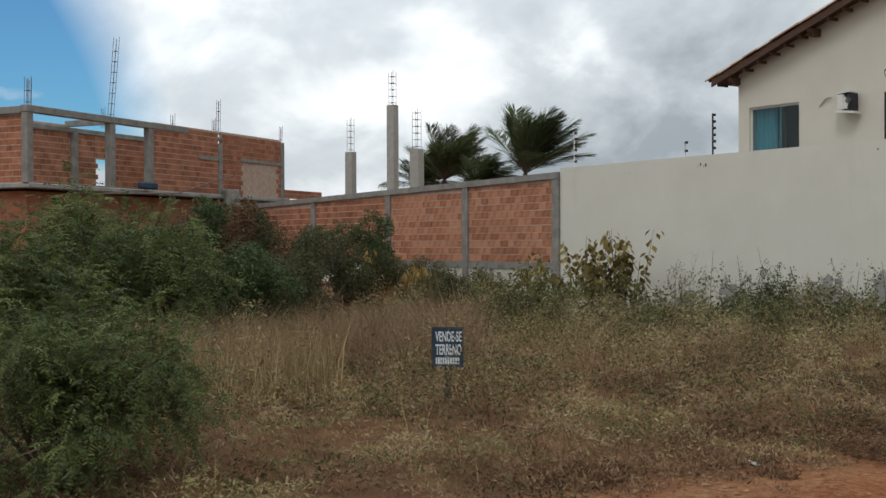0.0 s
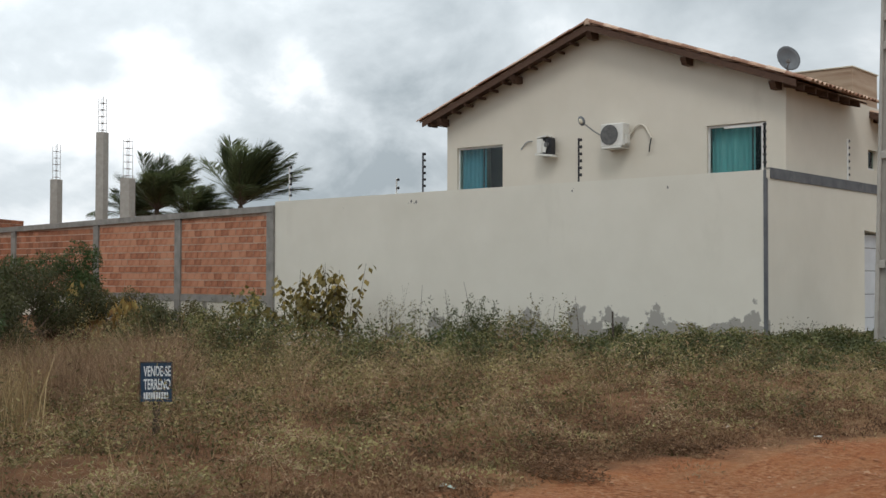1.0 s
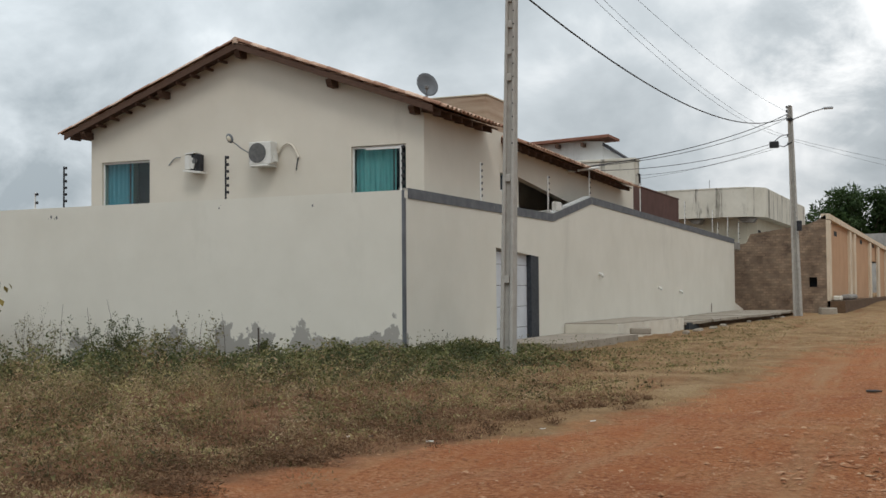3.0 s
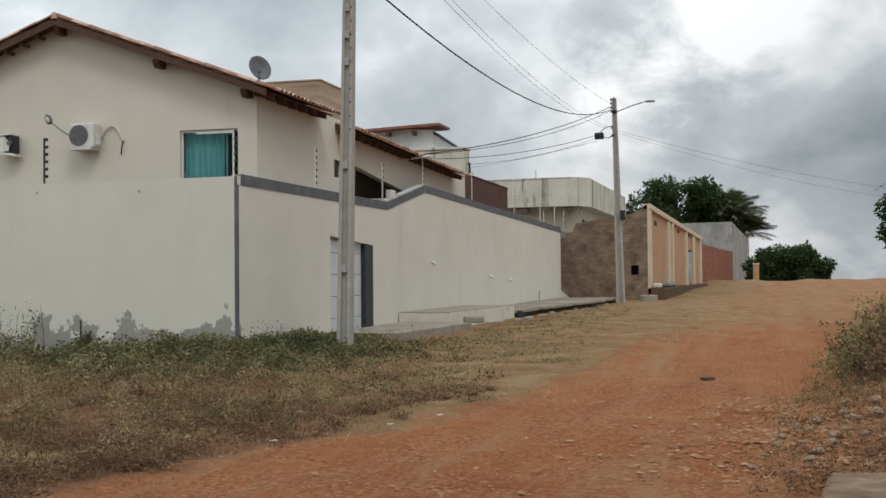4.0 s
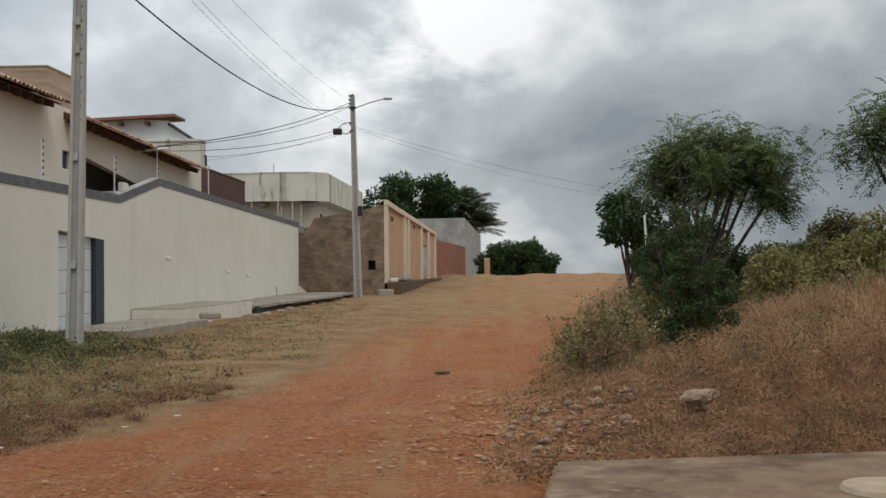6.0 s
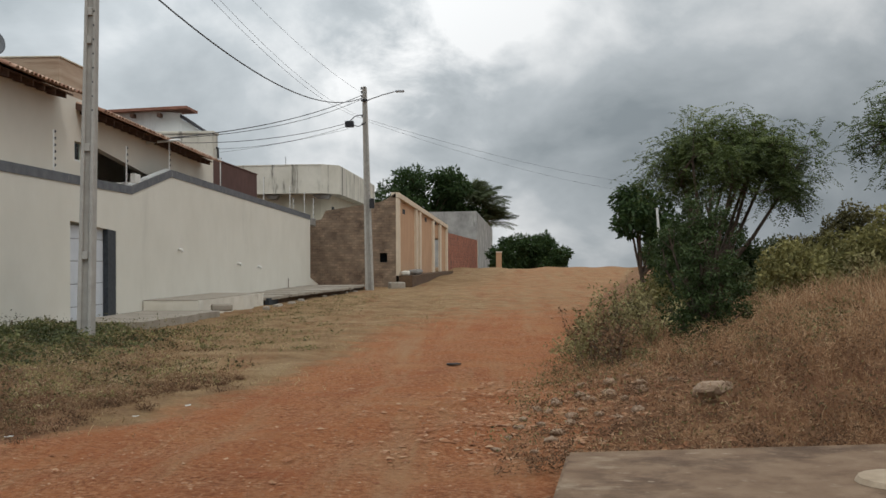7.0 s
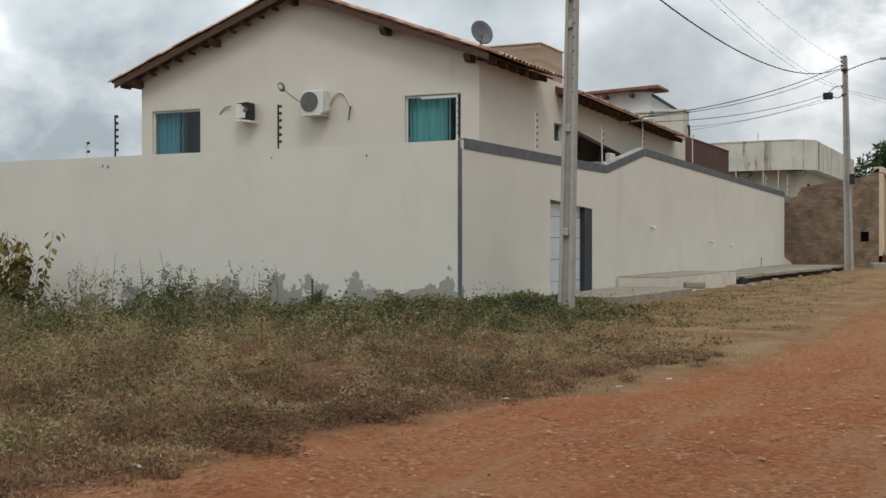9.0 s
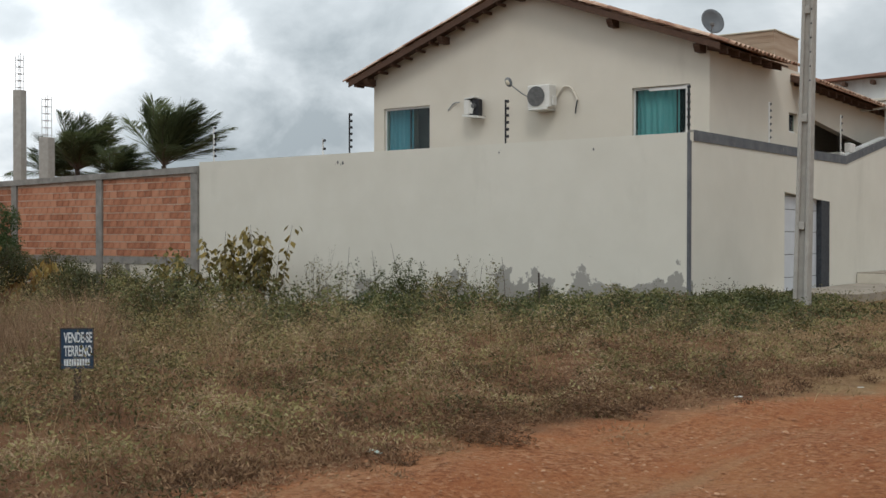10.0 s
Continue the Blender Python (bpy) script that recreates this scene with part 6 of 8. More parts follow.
def make_umbrella(x, y, centre, half, seed, label, n_tip):
    """A wide flat-topped crown of feathery twigs on limbs that fan out from a low fork."""
    rng = np.random.default_rng(seed)
    z0 = on_ground(x, y) - 0.1
    t = thing("mesquite_tree", (x, y, z0), 0, label, "tree")
    c, half = np.array(centre) - (x, y, z0), np.array(half)
    fork = np.array((c[0] * 0.15, c[1] * 0.15, 0.45))
    bm = tube([(0, 0, -0.2), tuple(fork * 0.6), tuple(fork)], [0.16, 0.13, 0.11], 8)
    hubs = []
    for i in range(11):
        a = 2 * math.pi * i / 11 + rng.uniform(-0.2, 0.2)
        k = 0.62 if i % 3 else 0.25
        hub = c + half * (math.cos(a) * k, math.sin(a) * k, rng.uniform(-0.35, 0.15))
        mid = fork * 0.45 + hub * 0.55 + rng.normal(size=3) * 0.08 + np.array((0, 0, -0.12))
        tube([tuple(fork), tuple(mid), tuple(hub)], [0.06, 0.042, 0.028], 6, bm)
        hubs.append(hub)
    tips = []
    for i in range(n_tip):
        u = unit(1, rng)[0]
        if u[2] < -0.6:
            u[2] *= -0.6
        p = c + half * u * rng.uniform(0.5, 1.0) * (1 + 0.16 * math.sin(3.1 * math.atan2(u[1], u[0]) + 4 * u[2]))
        hub = min(hubs, key=lambda q: np.linalg.norm(q - p))
        mid = (hub + p) / 2 + rng.normal(size=3) * 0.07
        tube([tuple(hub), tuple(mid), tuple(p)], [0.017, 0.011, 0.005], 4, bm)
        d = (p - hub) / max(np.linalg.norm(p - hub), 0.05)
        tips += [(p, d * (1, 1, 0.6)), (mid, d * (1, 1, 0.5))]
    part("trunk", bm, M["bark"], t)
    a = feathery(tips, rng, 9, 0.46, 11, 0.08, 0.024, 0.38, (0.08, 0, 0.02), 0.55)
    # leaf tint rises with height: light from above painted into the crown
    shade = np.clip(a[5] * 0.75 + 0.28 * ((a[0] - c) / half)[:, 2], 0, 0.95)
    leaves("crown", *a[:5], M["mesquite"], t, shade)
    return t


def cloud_of_leaves(rng, centres, radii, n, leaf_len, leaf_w, hang=0.3, tint=(0.0, 0.7)):
    """Leaves on the shells of many lumps, thinner inside."""
    centres, radii = np.array(centres, float), np.array(radii, float)
    pick = rng.choice(len(centres), n, p=radii ** 2 / np.sum(radii ** 2))
    u = unit(n, rng)
    rr = radii[pick] * rng.uniform(0.55, 1.08, n) ** 0.6
    at = centres[pick] + u * rr[:, None] * (1, 1, 0.85)
    way = u * 0.6 + unit(n, rng) * 0.8 + np.array((0, 0, -hang))
    # lump tops lighter, undersides darker: shading put into the leaf tint
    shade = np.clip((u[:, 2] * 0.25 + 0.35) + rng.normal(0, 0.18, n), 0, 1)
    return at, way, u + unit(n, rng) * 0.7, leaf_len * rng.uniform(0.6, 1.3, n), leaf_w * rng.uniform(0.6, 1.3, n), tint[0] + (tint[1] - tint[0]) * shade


def make_leafy(name, x, y, lumps, n, leaf, mat, seed, label, category="tree", hang=0.3, trunk=True, z=None):
    """A broad-leaved tree or shrub: lumps are (dx, dy, dz, radius)."""
    rng = np.random.default_rng(seed)
    z0 = on_ground(x, y) - 0.05 if z is None else z
    t = thing(name, (x, y, z0), 0, label, category)
    if trunk:
        bm = bmesh.new()
        top = max(l[2] for l in lumps)
        r0 = 0.035 * max(1.0, top ** 0.8)
        fork = np.array((0, 0, min(l[2] for l in lumps) * 0.5))
        tube([(0, 0, -0.2), tuple(fork * 0.6 + (0.03, 0.02, 0)), tuple(fork)], [r0, r0 * 0.85, r0 * 0.75], 7, bm)
        for l in lumps:
            c = np.array(l[:3])
            mid = fork * 0.5 + c * 0.5 + rng.normal(size=3) * 0.12 * l[3]
            tube([tuple(fork), tuple(mid), tuple(c)], [r0 * 0.6, r0 * 0.38, r0 * 0.12], 5, bm)
            for k in range(4):
                e = c + unit(1, rng)[0] * l[3] * 0.85
                tube([tuple(mid * 0.3 + c * 0.7), tuple((c + e) / 2 + rng.normal(size=3) * 0.05), tuple(e)], [r0 * 0.2, r0 * 0.13, r0 * 0.05], 4, bm)
        part("trunk", bm, M["bark"], t)
    extra = []
    for l in lumps:
        for k in range(7):
            u = unit(1, rng)[0]
            extra.append((*(np.array(l[:3]) + u * l[3] * 0.75), l[3] * rng.uniform(0.28, 0.5)))
    allc = [e[:3] for e in extra] + [l[:3] for l in lumps]
    allr = [e[3] for e in extra] + [l[3] * 0.8 for l in lumps]
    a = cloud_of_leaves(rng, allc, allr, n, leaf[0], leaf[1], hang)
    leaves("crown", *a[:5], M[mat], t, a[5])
    return t


def lumps_in(seed, n, box3, r):
    rng = np.random.default_rng(seed)
    (x0, x1), (y0, y1), (z0, z1) = box3
    out = []
    for _ in range(n):
        u, v, w = rng.uniform(size=3)
        # rounder at the top
        zz = z0 + (z1 - z0) * w
        k = math.sqrt(max(0.1, 1 - (w * 0.95) ** 2.2))
        out.append((x0 + (x1 - x0) * (0.5 + (u - 0.5) * k), y0 + (y1 - y0) * (0.5 + (v - 0.5) * k), zz, r * rng.uniform(0.75, 1.2)))
    return out


def make_palm(x, y, hub_z, reach, seed, label, wind):
    rng = np.random.default_rng(seed)
    g = on_ground(x, y)
    t = thing("coconut_palm", (x, y, g), 0, label, "palm tree", "palms")
    h = hub_z - g
    part("trunk", tube([(0.3, 0, -0.3), (0.12, 0.05, h * 0.4), (0, 0, h)], [0.17, 0.13, 0.10], 8), M["bark"], t)
    for i in range(34):
        a = 2 * math.pi * i / 34 + rng.uniform(-0.2, 0.2)
        el = rng.uniform(0.25, 1.5)
        d = np.array((math.cos(a) * math.cos(el), math.sin(a) * math.cos(el), math.sin(el)))
        d = d + np.array(wind) * rng.uniform(0.5, 1.0)
        d /= np.linalg.norm(d)
        L = reach * rng.uniform(0.8, 1.15)
        n = 38
        s = np.linspace(0, 1, n)
        bend = np.array(wind) * 0.55 + np.array((0, 0, -0.42))
        c = np.array((0, 0, h)) + d * (L * s)[:, None] + bend * (L * s ** 2.2)[:, None] * 0.75
        tang = np.gradient(c, axis=0)
        tang /= np.linalg.norm(tang, axis=1, keepdims=True)
        side = np.cross(tang, (0, 0, 1.0))
        side /= np.maximum(np.linalg.norm(side, axis=1, keepdims=True), 1e-3)
        at, way, nrm, ln = [], [], [], []
        for sg in (-1, 1):
            for rep in range(2):
                k = s > 0.12
                at.append(c[k] + tang[k] * 0.02 * rep)
                way.append(side[k] * sg * 0.75 + tang[k] * 1.0 + np.array((0, 0, -0.45)) + np.array(wind) * 0.9 + rng.normal(size=(k.sum(), 3)) * 0.14)
                nrm.append(np.cross(side[k], tang[k]) + rng.normal(size=(k.sum(), 3)) * 0.3)
                ln.append(L * 0.40 * np.sin(np.pi * (0.12 + 0.8 * s[k])) + 0.05)
        at, way, nrm, ln = map(np.concatenate, (at, way, nrm, ln))
        f = leaves("frond", at, way, nrm, ln, np.full(len(at), 0.014 * reach), M["palm"], t, np.full(len(at), rng.uniform(0, 0.7)))
        part("rachis", tube([tuple(p) for p in c[::7]], [0.03, 0.026, 0.02, 0.014, 0.009, 0.006][: len(c[::7])], 4), M["bark"], f)
    return t


# near mesquite shrub by the plot's edge
make_mesquite(-7.5, 2.35, 1.42, 3, "feathery green mesquite shrub with many thin stems", leaf=(0.036, 0.010), per_tip=4, trunks=7, levels=3, name="mesquite_shrub", category="shrub", lean=(-0.06, 0.03, 0), length=0.38, spread=0.75, rise=0.6, pairs=13, frond=0.17)
make_mesquite(-12.2, 3.1, 2.5, 23, "feathery green mesquite shrub with arching twigs", leaf=(0.06, 0.017), per_tip=4, trunks=6, levels=3, name="mesquite_shrub", category="shrub", lean=(-0.05, 0.05, 0), length=0.34, spread=0.5, rise=0.9, pairs=12, frond=0.14)
make_mesquite(-16.0, 5.6, 3.6, 31, "tall mesquite shrub with pale feathery twig ends", leaf=(0.072, 0.022), per_tip=4, trunks=5, levels=3, name="mesquite_shrub", category="shrub", length=0.33, pairs=11, frond=0.15)
make_mesquite(-19.6, 7.0, 3.2, 33, "tall mesquite shrub with pale feathery twig ends", leaf=(0.075, 0.02), per_tip=5, trunks=5, levels=3, name="mesquite_shrub", category="shrub", length=0.33, pairs=10, frond=0.15)
# dark thicket in front of the brick wall
for i, (x, y, w, h, n) in enumerate(((-22.2, 9.6, 3.0, 3.1, 12000), (-24.6, 11.6, 3.2, 3.25, 12000), (-27.2, 13.4, 3.2, 2.9, 10000), (-25.2, 14.4, 2.6, 2.2, 9000), (-26.4, 15.6, 2.6, 2.0, 8000), (-19.5, 9.4, 2.2, 2.0, 8000), (-21.5, 11.5, 2.4, 1.9, 8000), (-28.4, 16.9, 3.6, 2.45, 12000), (-20.0, 8.2, 2.4, 2.5, 9000), (-33.6, 15.6, 3.2, 3.0, 9000), (-31.2, 15.7, 3.0, 2.6, 9000))):
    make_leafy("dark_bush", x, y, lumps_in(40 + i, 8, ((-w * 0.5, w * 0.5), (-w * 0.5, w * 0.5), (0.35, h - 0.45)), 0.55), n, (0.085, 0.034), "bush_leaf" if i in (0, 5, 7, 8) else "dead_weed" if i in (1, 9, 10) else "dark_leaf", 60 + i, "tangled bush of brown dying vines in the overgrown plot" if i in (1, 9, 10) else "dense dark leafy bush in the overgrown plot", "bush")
for i, (x, y, w, h, n) in enumerate(((-24.6, 18.6, 2.2, 1.35, 5000), (-26.8, 18.9, 2.4, 1.3, 5000), (-22.3, 18.2, 1.8, 1.15, 4500), (-29.0, 19.2, 2.4, 1.2, 4000))):
    make_leafy("straggly_bush", x, y, lumps_in(140 + i, 8, ((-w * 0.5, w * 0.5), (-0.6, 0.6), (0.2, h - 0.3)), 0.36), n, (0.07, 0.026), "olive_grass", 160 + i, "straggly olive bush before the brick wall", "bush")


for i, (x, y, w, h, n, mt) in enumerate(((-15.6, 18.9, 1.3, 0.75, 3500, "bush_leaf"), (-14.7, 18.7, 1.2, 0.6, 3000, "creeper"), (-16.7, 18.8, 1.2, 0.55, 3000, "creeper"), (-17.9, 18.9, 1.2, 0.5, 2500, "dead_weed"), (-13.2, 19.1, 1.6, 0.42, 3000, "bush_leaf"), (-21.8, 17.3, 1.6, 0.95, 4500, "olive_grass"), (-23.2, 17.2, 1.7, 1.05, 4500, "dark_leaf"), (-25.0, 17.4, 1.8, 1.05, 4500, "olive_grass"), (-12.2, 17.6, 1.3, 0.35, 2000, "dead_weed"), (-10.6, 17.2, 1.5, 0.32, 2200, "bush_leaf"), (-8.8, 17.6, 1.4, 0.3, 2000, "creeper"))):
    make_leafy("low_bush", x, y, lumps_in(240 + i, 9, ((-w * 0.6, w * 0.6), (-0.5, 0.5), (0.08, h - 0.12)), 0.24), n, (0.065, 0.03), mt, 260 + i, "low straggly bush at the foot of the walls" if y > 18.4 else "low straggly weed bush in the empty plot", "bush", trunk=False)


def make_big_leaf_shrub(x, y, h, w, mat, seed, label, n_stem=13, droop=0.8, leaf=(0.19, 0.135)):
    """Thin upright stems that carry large hanging leaves near their tops."""
    rng = np.random.default_rng(seed)
    t = thing("broadleaf_shrub", (x, y, on_ground(x, y) - 0.03), 0, label, "shrub")
    at, way, nrm = [], [], []
    bm = bmesh.new()
    for i in range(n_stem):
        e = np.array((rng.uniform(-0.6, 0.6) * w, rng.uniform(-0.3, 0.3) * w, h * rng.uniform(0.45, 1.0)))
        b = np.array((e[0] * 0.3, e[1] * 0.3, 0))
        m = (b + e) / 2 + rng.normal(size=3) * 0.06
        tube([tuple(b), tuple(m), tuple(e)], [0.010, 0.008, 0.004], 4, bm)
        for k in range(rng.integers(18, 30)):
            s = rng.uniform(0.2, 1.0) ** 0.55
            p = (1 - s) ** 2 * b + 2 * s * (1 - s) * m + s * s * e
            a = rng.uniform(0, 2 * np.pi)
            off = np.array((math.cos(a), math.sin(a), 0.1)) * rng.uniform(0.02, 0.20)
            at.append(p + off)
            way.append(np.array((math.cos(a) * 0.5, math.sin(a) * 0.5, -droop)) + rng.normal(size=3) * 0.2)
            nrm.append(np.array((math.cos(a), math.sin(a), 0.6)) + rng.normal(size=3) * 0.3)
    part("stem", bm, M["bark"], t)
    n = len(at)
    # upper leaves tinted lighter, shading by height put into the foliage colour
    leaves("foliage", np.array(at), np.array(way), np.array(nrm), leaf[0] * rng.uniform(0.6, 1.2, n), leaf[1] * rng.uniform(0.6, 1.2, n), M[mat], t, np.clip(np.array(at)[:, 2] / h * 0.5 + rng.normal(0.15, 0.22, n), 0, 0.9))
    return t


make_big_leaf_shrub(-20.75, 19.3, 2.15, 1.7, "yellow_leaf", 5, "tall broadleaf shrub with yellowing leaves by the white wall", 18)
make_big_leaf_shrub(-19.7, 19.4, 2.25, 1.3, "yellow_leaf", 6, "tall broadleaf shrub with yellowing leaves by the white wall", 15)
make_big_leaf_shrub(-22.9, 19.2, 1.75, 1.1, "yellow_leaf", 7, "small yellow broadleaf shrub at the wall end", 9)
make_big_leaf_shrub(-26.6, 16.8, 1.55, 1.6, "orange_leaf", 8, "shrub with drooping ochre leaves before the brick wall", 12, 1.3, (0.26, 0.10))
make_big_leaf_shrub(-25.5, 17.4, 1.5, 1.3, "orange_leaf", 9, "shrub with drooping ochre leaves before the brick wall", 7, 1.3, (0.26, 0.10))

# palms behind the brick wall
make_palm(-42.3, 30.6, 4.4, 2.6, 4, "small coconut palm bent by the wind", (0.20, 0.28, 0.36))
make_palm(-36.9, 30.8, 4.4, 2.8, 5, "small coconut palm bent by the wind", (0.20, 0.28, 0.34))
make_palm(-39.6, 30.4, 3.9, 1.9, 6, "low coconut palm behind the brick wall", (0.26, 0.32, 0.05))
make_palm(-45.0, 31.0, 4.2, 2.0, 7, "low coconut palm behind the brick wall", (0.26, 0.32, 0.05))

# right bank
make_leafy("dense_bush", 2.80, 15.5, [(dx, dy, dz, 0.22 - 0.03 * dz) for dx, dy, dz, _ in lumps_in(71, 22, ((-0.46, 0.44), (-0.4, 0.4), (0.02, 1.75)), 0.2)] + [(0.0, 0.0, 0.22, 0.26), (-0.2, 0.1, 0.35, 0.26), (0.2, -0.1, 0.32, 0.26), (0.02, -0.3, 0.22, 0.22), (-0.15, -0.28, 0.6, 0.25), (0.2, -0.3, 0.75, 0.25), (0.15, 0, 1.98, 0.10), (-0.1, 0, 1.88, 0.13), (0.3, 0.1, 1.8, 0.12), (0.48, 0, 1.45, 0.13), (-0.5, 0, 1.15, 0.13), (0.56, 0, 0.8, 0.13), (-0.42, 0, 1.5, 0.12), (0.6, 0, 0.5, 0.1)], 19000, (0.05, 0.022), "bush_leaf", 72, "dense dark green bush with small leaves", "bush")
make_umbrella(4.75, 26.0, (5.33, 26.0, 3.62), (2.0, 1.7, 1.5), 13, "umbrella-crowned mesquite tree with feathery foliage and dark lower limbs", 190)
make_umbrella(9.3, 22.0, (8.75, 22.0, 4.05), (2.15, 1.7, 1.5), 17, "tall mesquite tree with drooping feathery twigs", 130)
make_leafy("dark_tree", 4.1, 32.0, lumps_in(75, 9, ((-0.75, 0.9), (-0.7, 0.7), (1.2, 2.75)), 0.5), 6000, (0.17, 0.075), "mango", 76, "small dark broadleaf tree on the bank", "tree")
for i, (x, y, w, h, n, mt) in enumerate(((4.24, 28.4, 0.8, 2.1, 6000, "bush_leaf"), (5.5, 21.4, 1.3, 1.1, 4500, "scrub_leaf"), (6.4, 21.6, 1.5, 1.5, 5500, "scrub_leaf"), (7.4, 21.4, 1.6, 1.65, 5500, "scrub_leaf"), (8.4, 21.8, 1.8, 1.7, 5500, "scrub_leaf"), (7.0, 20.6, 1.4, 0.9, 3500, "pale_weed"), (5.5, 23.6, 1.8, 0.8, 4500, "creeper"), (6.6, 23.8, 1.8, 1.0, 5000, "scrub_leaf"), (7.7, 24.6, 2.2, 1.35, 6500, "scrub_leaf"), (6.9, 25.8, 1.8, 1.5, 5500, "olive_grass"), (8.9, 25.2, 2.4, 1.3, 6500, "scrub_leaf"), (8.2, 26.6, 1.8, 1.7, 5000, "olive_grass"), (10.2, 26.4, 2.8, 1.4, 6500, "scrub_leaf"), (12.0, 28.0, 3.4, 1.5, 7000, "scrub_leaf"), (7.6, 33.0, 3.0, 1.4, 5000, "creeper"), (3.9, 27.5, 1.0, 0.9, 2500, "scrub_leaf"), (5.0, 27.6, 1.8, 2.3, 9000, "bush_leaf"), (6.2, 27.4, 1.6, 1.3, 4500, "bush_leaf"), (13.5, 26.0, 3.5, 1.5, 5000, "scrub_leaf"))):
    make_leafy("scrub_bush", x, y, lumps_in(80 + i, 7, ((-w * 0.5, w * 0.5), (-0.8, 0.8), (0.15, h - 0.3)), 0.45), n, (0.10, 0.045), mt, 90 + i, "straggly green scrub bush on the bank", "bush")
# behind the houses and over the crest
make_leafy("mango_tree", -10.2, 156.0, lumps_in(101, 16, ((-7.5, 7.5), (-4, 4), (5.5, 14.0)), 2.3), 15000, (0.6, 0.25), "mango", 102, "large dark mango tree behind the houses", "tree")
make_leafy("mango_tree", -6.0, 158.0, lumps_in(103, 10, ((-3.6, 4.0), (-3, 3), (4.0, 11.4)), 1.8), 9000, (0.6, 0.23), "mango", 104, "dark mango tree behind the houses", "tree")
make_palm(-2.8, 160.0, 9.4, 5.0, 107, "coconut palm behind the grey wall", (0.3, 0, -0.1))
make_palm(-1.2, 164.0, 7.2, 4.2, 108, "coconut palm behind the grey wall", (0.3, 0, -0.1))
make_leafy("mango_tree", 3.6, 122.0, [(-3.3 + 0.95 * i + 0.3 * math.sin(7 * i + 3 * k), math.sin(5 * i + k), 0.5 + 1.15 * k + 0.35 * math.sin(4 * i), 0.95) for i in range(8) for k in range(3 if 1 <= i <= 6 else 2)], 15000, (0.42, 0.17), "mango", 106, "low dark round tree beyond the crest", "tree")
make_leafy("scrub_bush", 12.8, 98.0, lumps_in(109, 5, ((-1.6, 1.6), (-1, 1), (0.2, 1.0)), 0.55), 2500, (0.2, 0.09), "olive_grass", 110, "pale dry bush at the road crest", "bush")
tagged(part("fence_stake", tube([(4.35, 29.6, on_ground(4.35, 29.6) - 0.2), (4.2, 29.6, 2.95)], 0.03), M["aluminium"]), "pale wooden stake among the trees", "stake")


# ---------------------------------------------------------------- grass
def blades(name, xy, height, width, lean, mat, tint, label, rng, z_lift=0.0):
    n = len(xy)
    base = np.column_stack([xy, ground_z(xy[:, 0], xy[:, 1]) + bumps(xy[:, 0], xy[:, 1]) * 0.8 - 0.02 + z_lift])
    a = rng.uniform(0, 2 * np.pi, n)
    ld = np.column_stack([np.cos(a), np.sin(a), np.zeros(n)]) * (height * lean * rng.uniform(0.2, 1.3, n))[:, None]
    b = rng.uniform(0, 2 * np.pi, n)
    side = np.column_stack([np.cos(b), np.sin(b), np.zeros(n)]) * (width * 0.5)[:, None]
    up = np.array((0, 0, 1.0)) * height[:, None]
    mid = base + ld * 0.32 + up * 0.55
    tip = base + ld + up * rng.uniform(0.75, 1.0, n)[:, None]
    v = np.stack([base - side, base + side, mid - side * 0.8, mid + side * 0.8, tip], 1).reshape(-1, 3)
    k = 5 * np.arange(n)[:, None]
    loops = np.concatenate([k + [0, 1, 3, 2], k + [2, 3, 4]], 1).ravel()
    sizes = np.tile([4, 3], n)
    ob = mesh_from_arrays(name, v, loops, sizes, M[mat], None, np.repeat(tint, 5))
    return tagged(ob, label, "grass", kind="stuff")


def fan(rng, n, az0, az1, r0, r1, power=1.0):
    """Places spread over a sector of the plan, thinning with distance from the road's near end."""
    a = np.radians(rng.uniform(az0, az1, n))
    r = r0 + (r1 - r0) * rng.uniform(0, 1, n) ** power
    return np.column_stack([-np.sin(a) * r, np.cos(a) * r])


def patchy(xy, scale, seed):
    off = seed * 13.7
    x, y = xy[:, 0] * scale + off, xy[:, 1] * scale - off
    return 0.5 + 0.25 * (np.sin(x * 1.3 + 0.7 * np.sin(y * 1.1)) + np.sin(y * 1.7 + 0.9 * np.sin(x * 0.8 + 2)))


def west_plot(xy):
    x, y = xy[:, 0], xy[:, 1]
    ok = (x < plot_edge(y) - 0.25 + 0.3 * np.sin(3 * y + x)) & (y > 0.5)
    ok &= ~((y > FY - 0.05) & (x < SX + 0.1) & (x > -44))
    return ok & ~((y > 24.5) & (x < SX + 2.6))


def clumped(rng, xy, sigma, per):
    return np.repeat(xy, per, 0) + rng.normal(size=(len(xy) * per, 2)) * sigma


def waves(xy, seed, short, long):
    """Smooth irregular values from 0 to 1 with lumps between two lengths in metres."""
    g = np.random.default_rng(seed)
    out = np.zeros(len(xy))
    for _ in range(13):
        a, k = g.uniform(0, 2 * np.pi), 2 * np.pi / math.exp(g.uniform(math.log(short), math.log(long)))
        out += np.sin(k * (xy[:, 0] * math.cos(a) + xy[:, 1] * math.sin(a)) + g.uniform(0, 6.3))
    return np.clip(0.5 + out / 10, 0, 1)


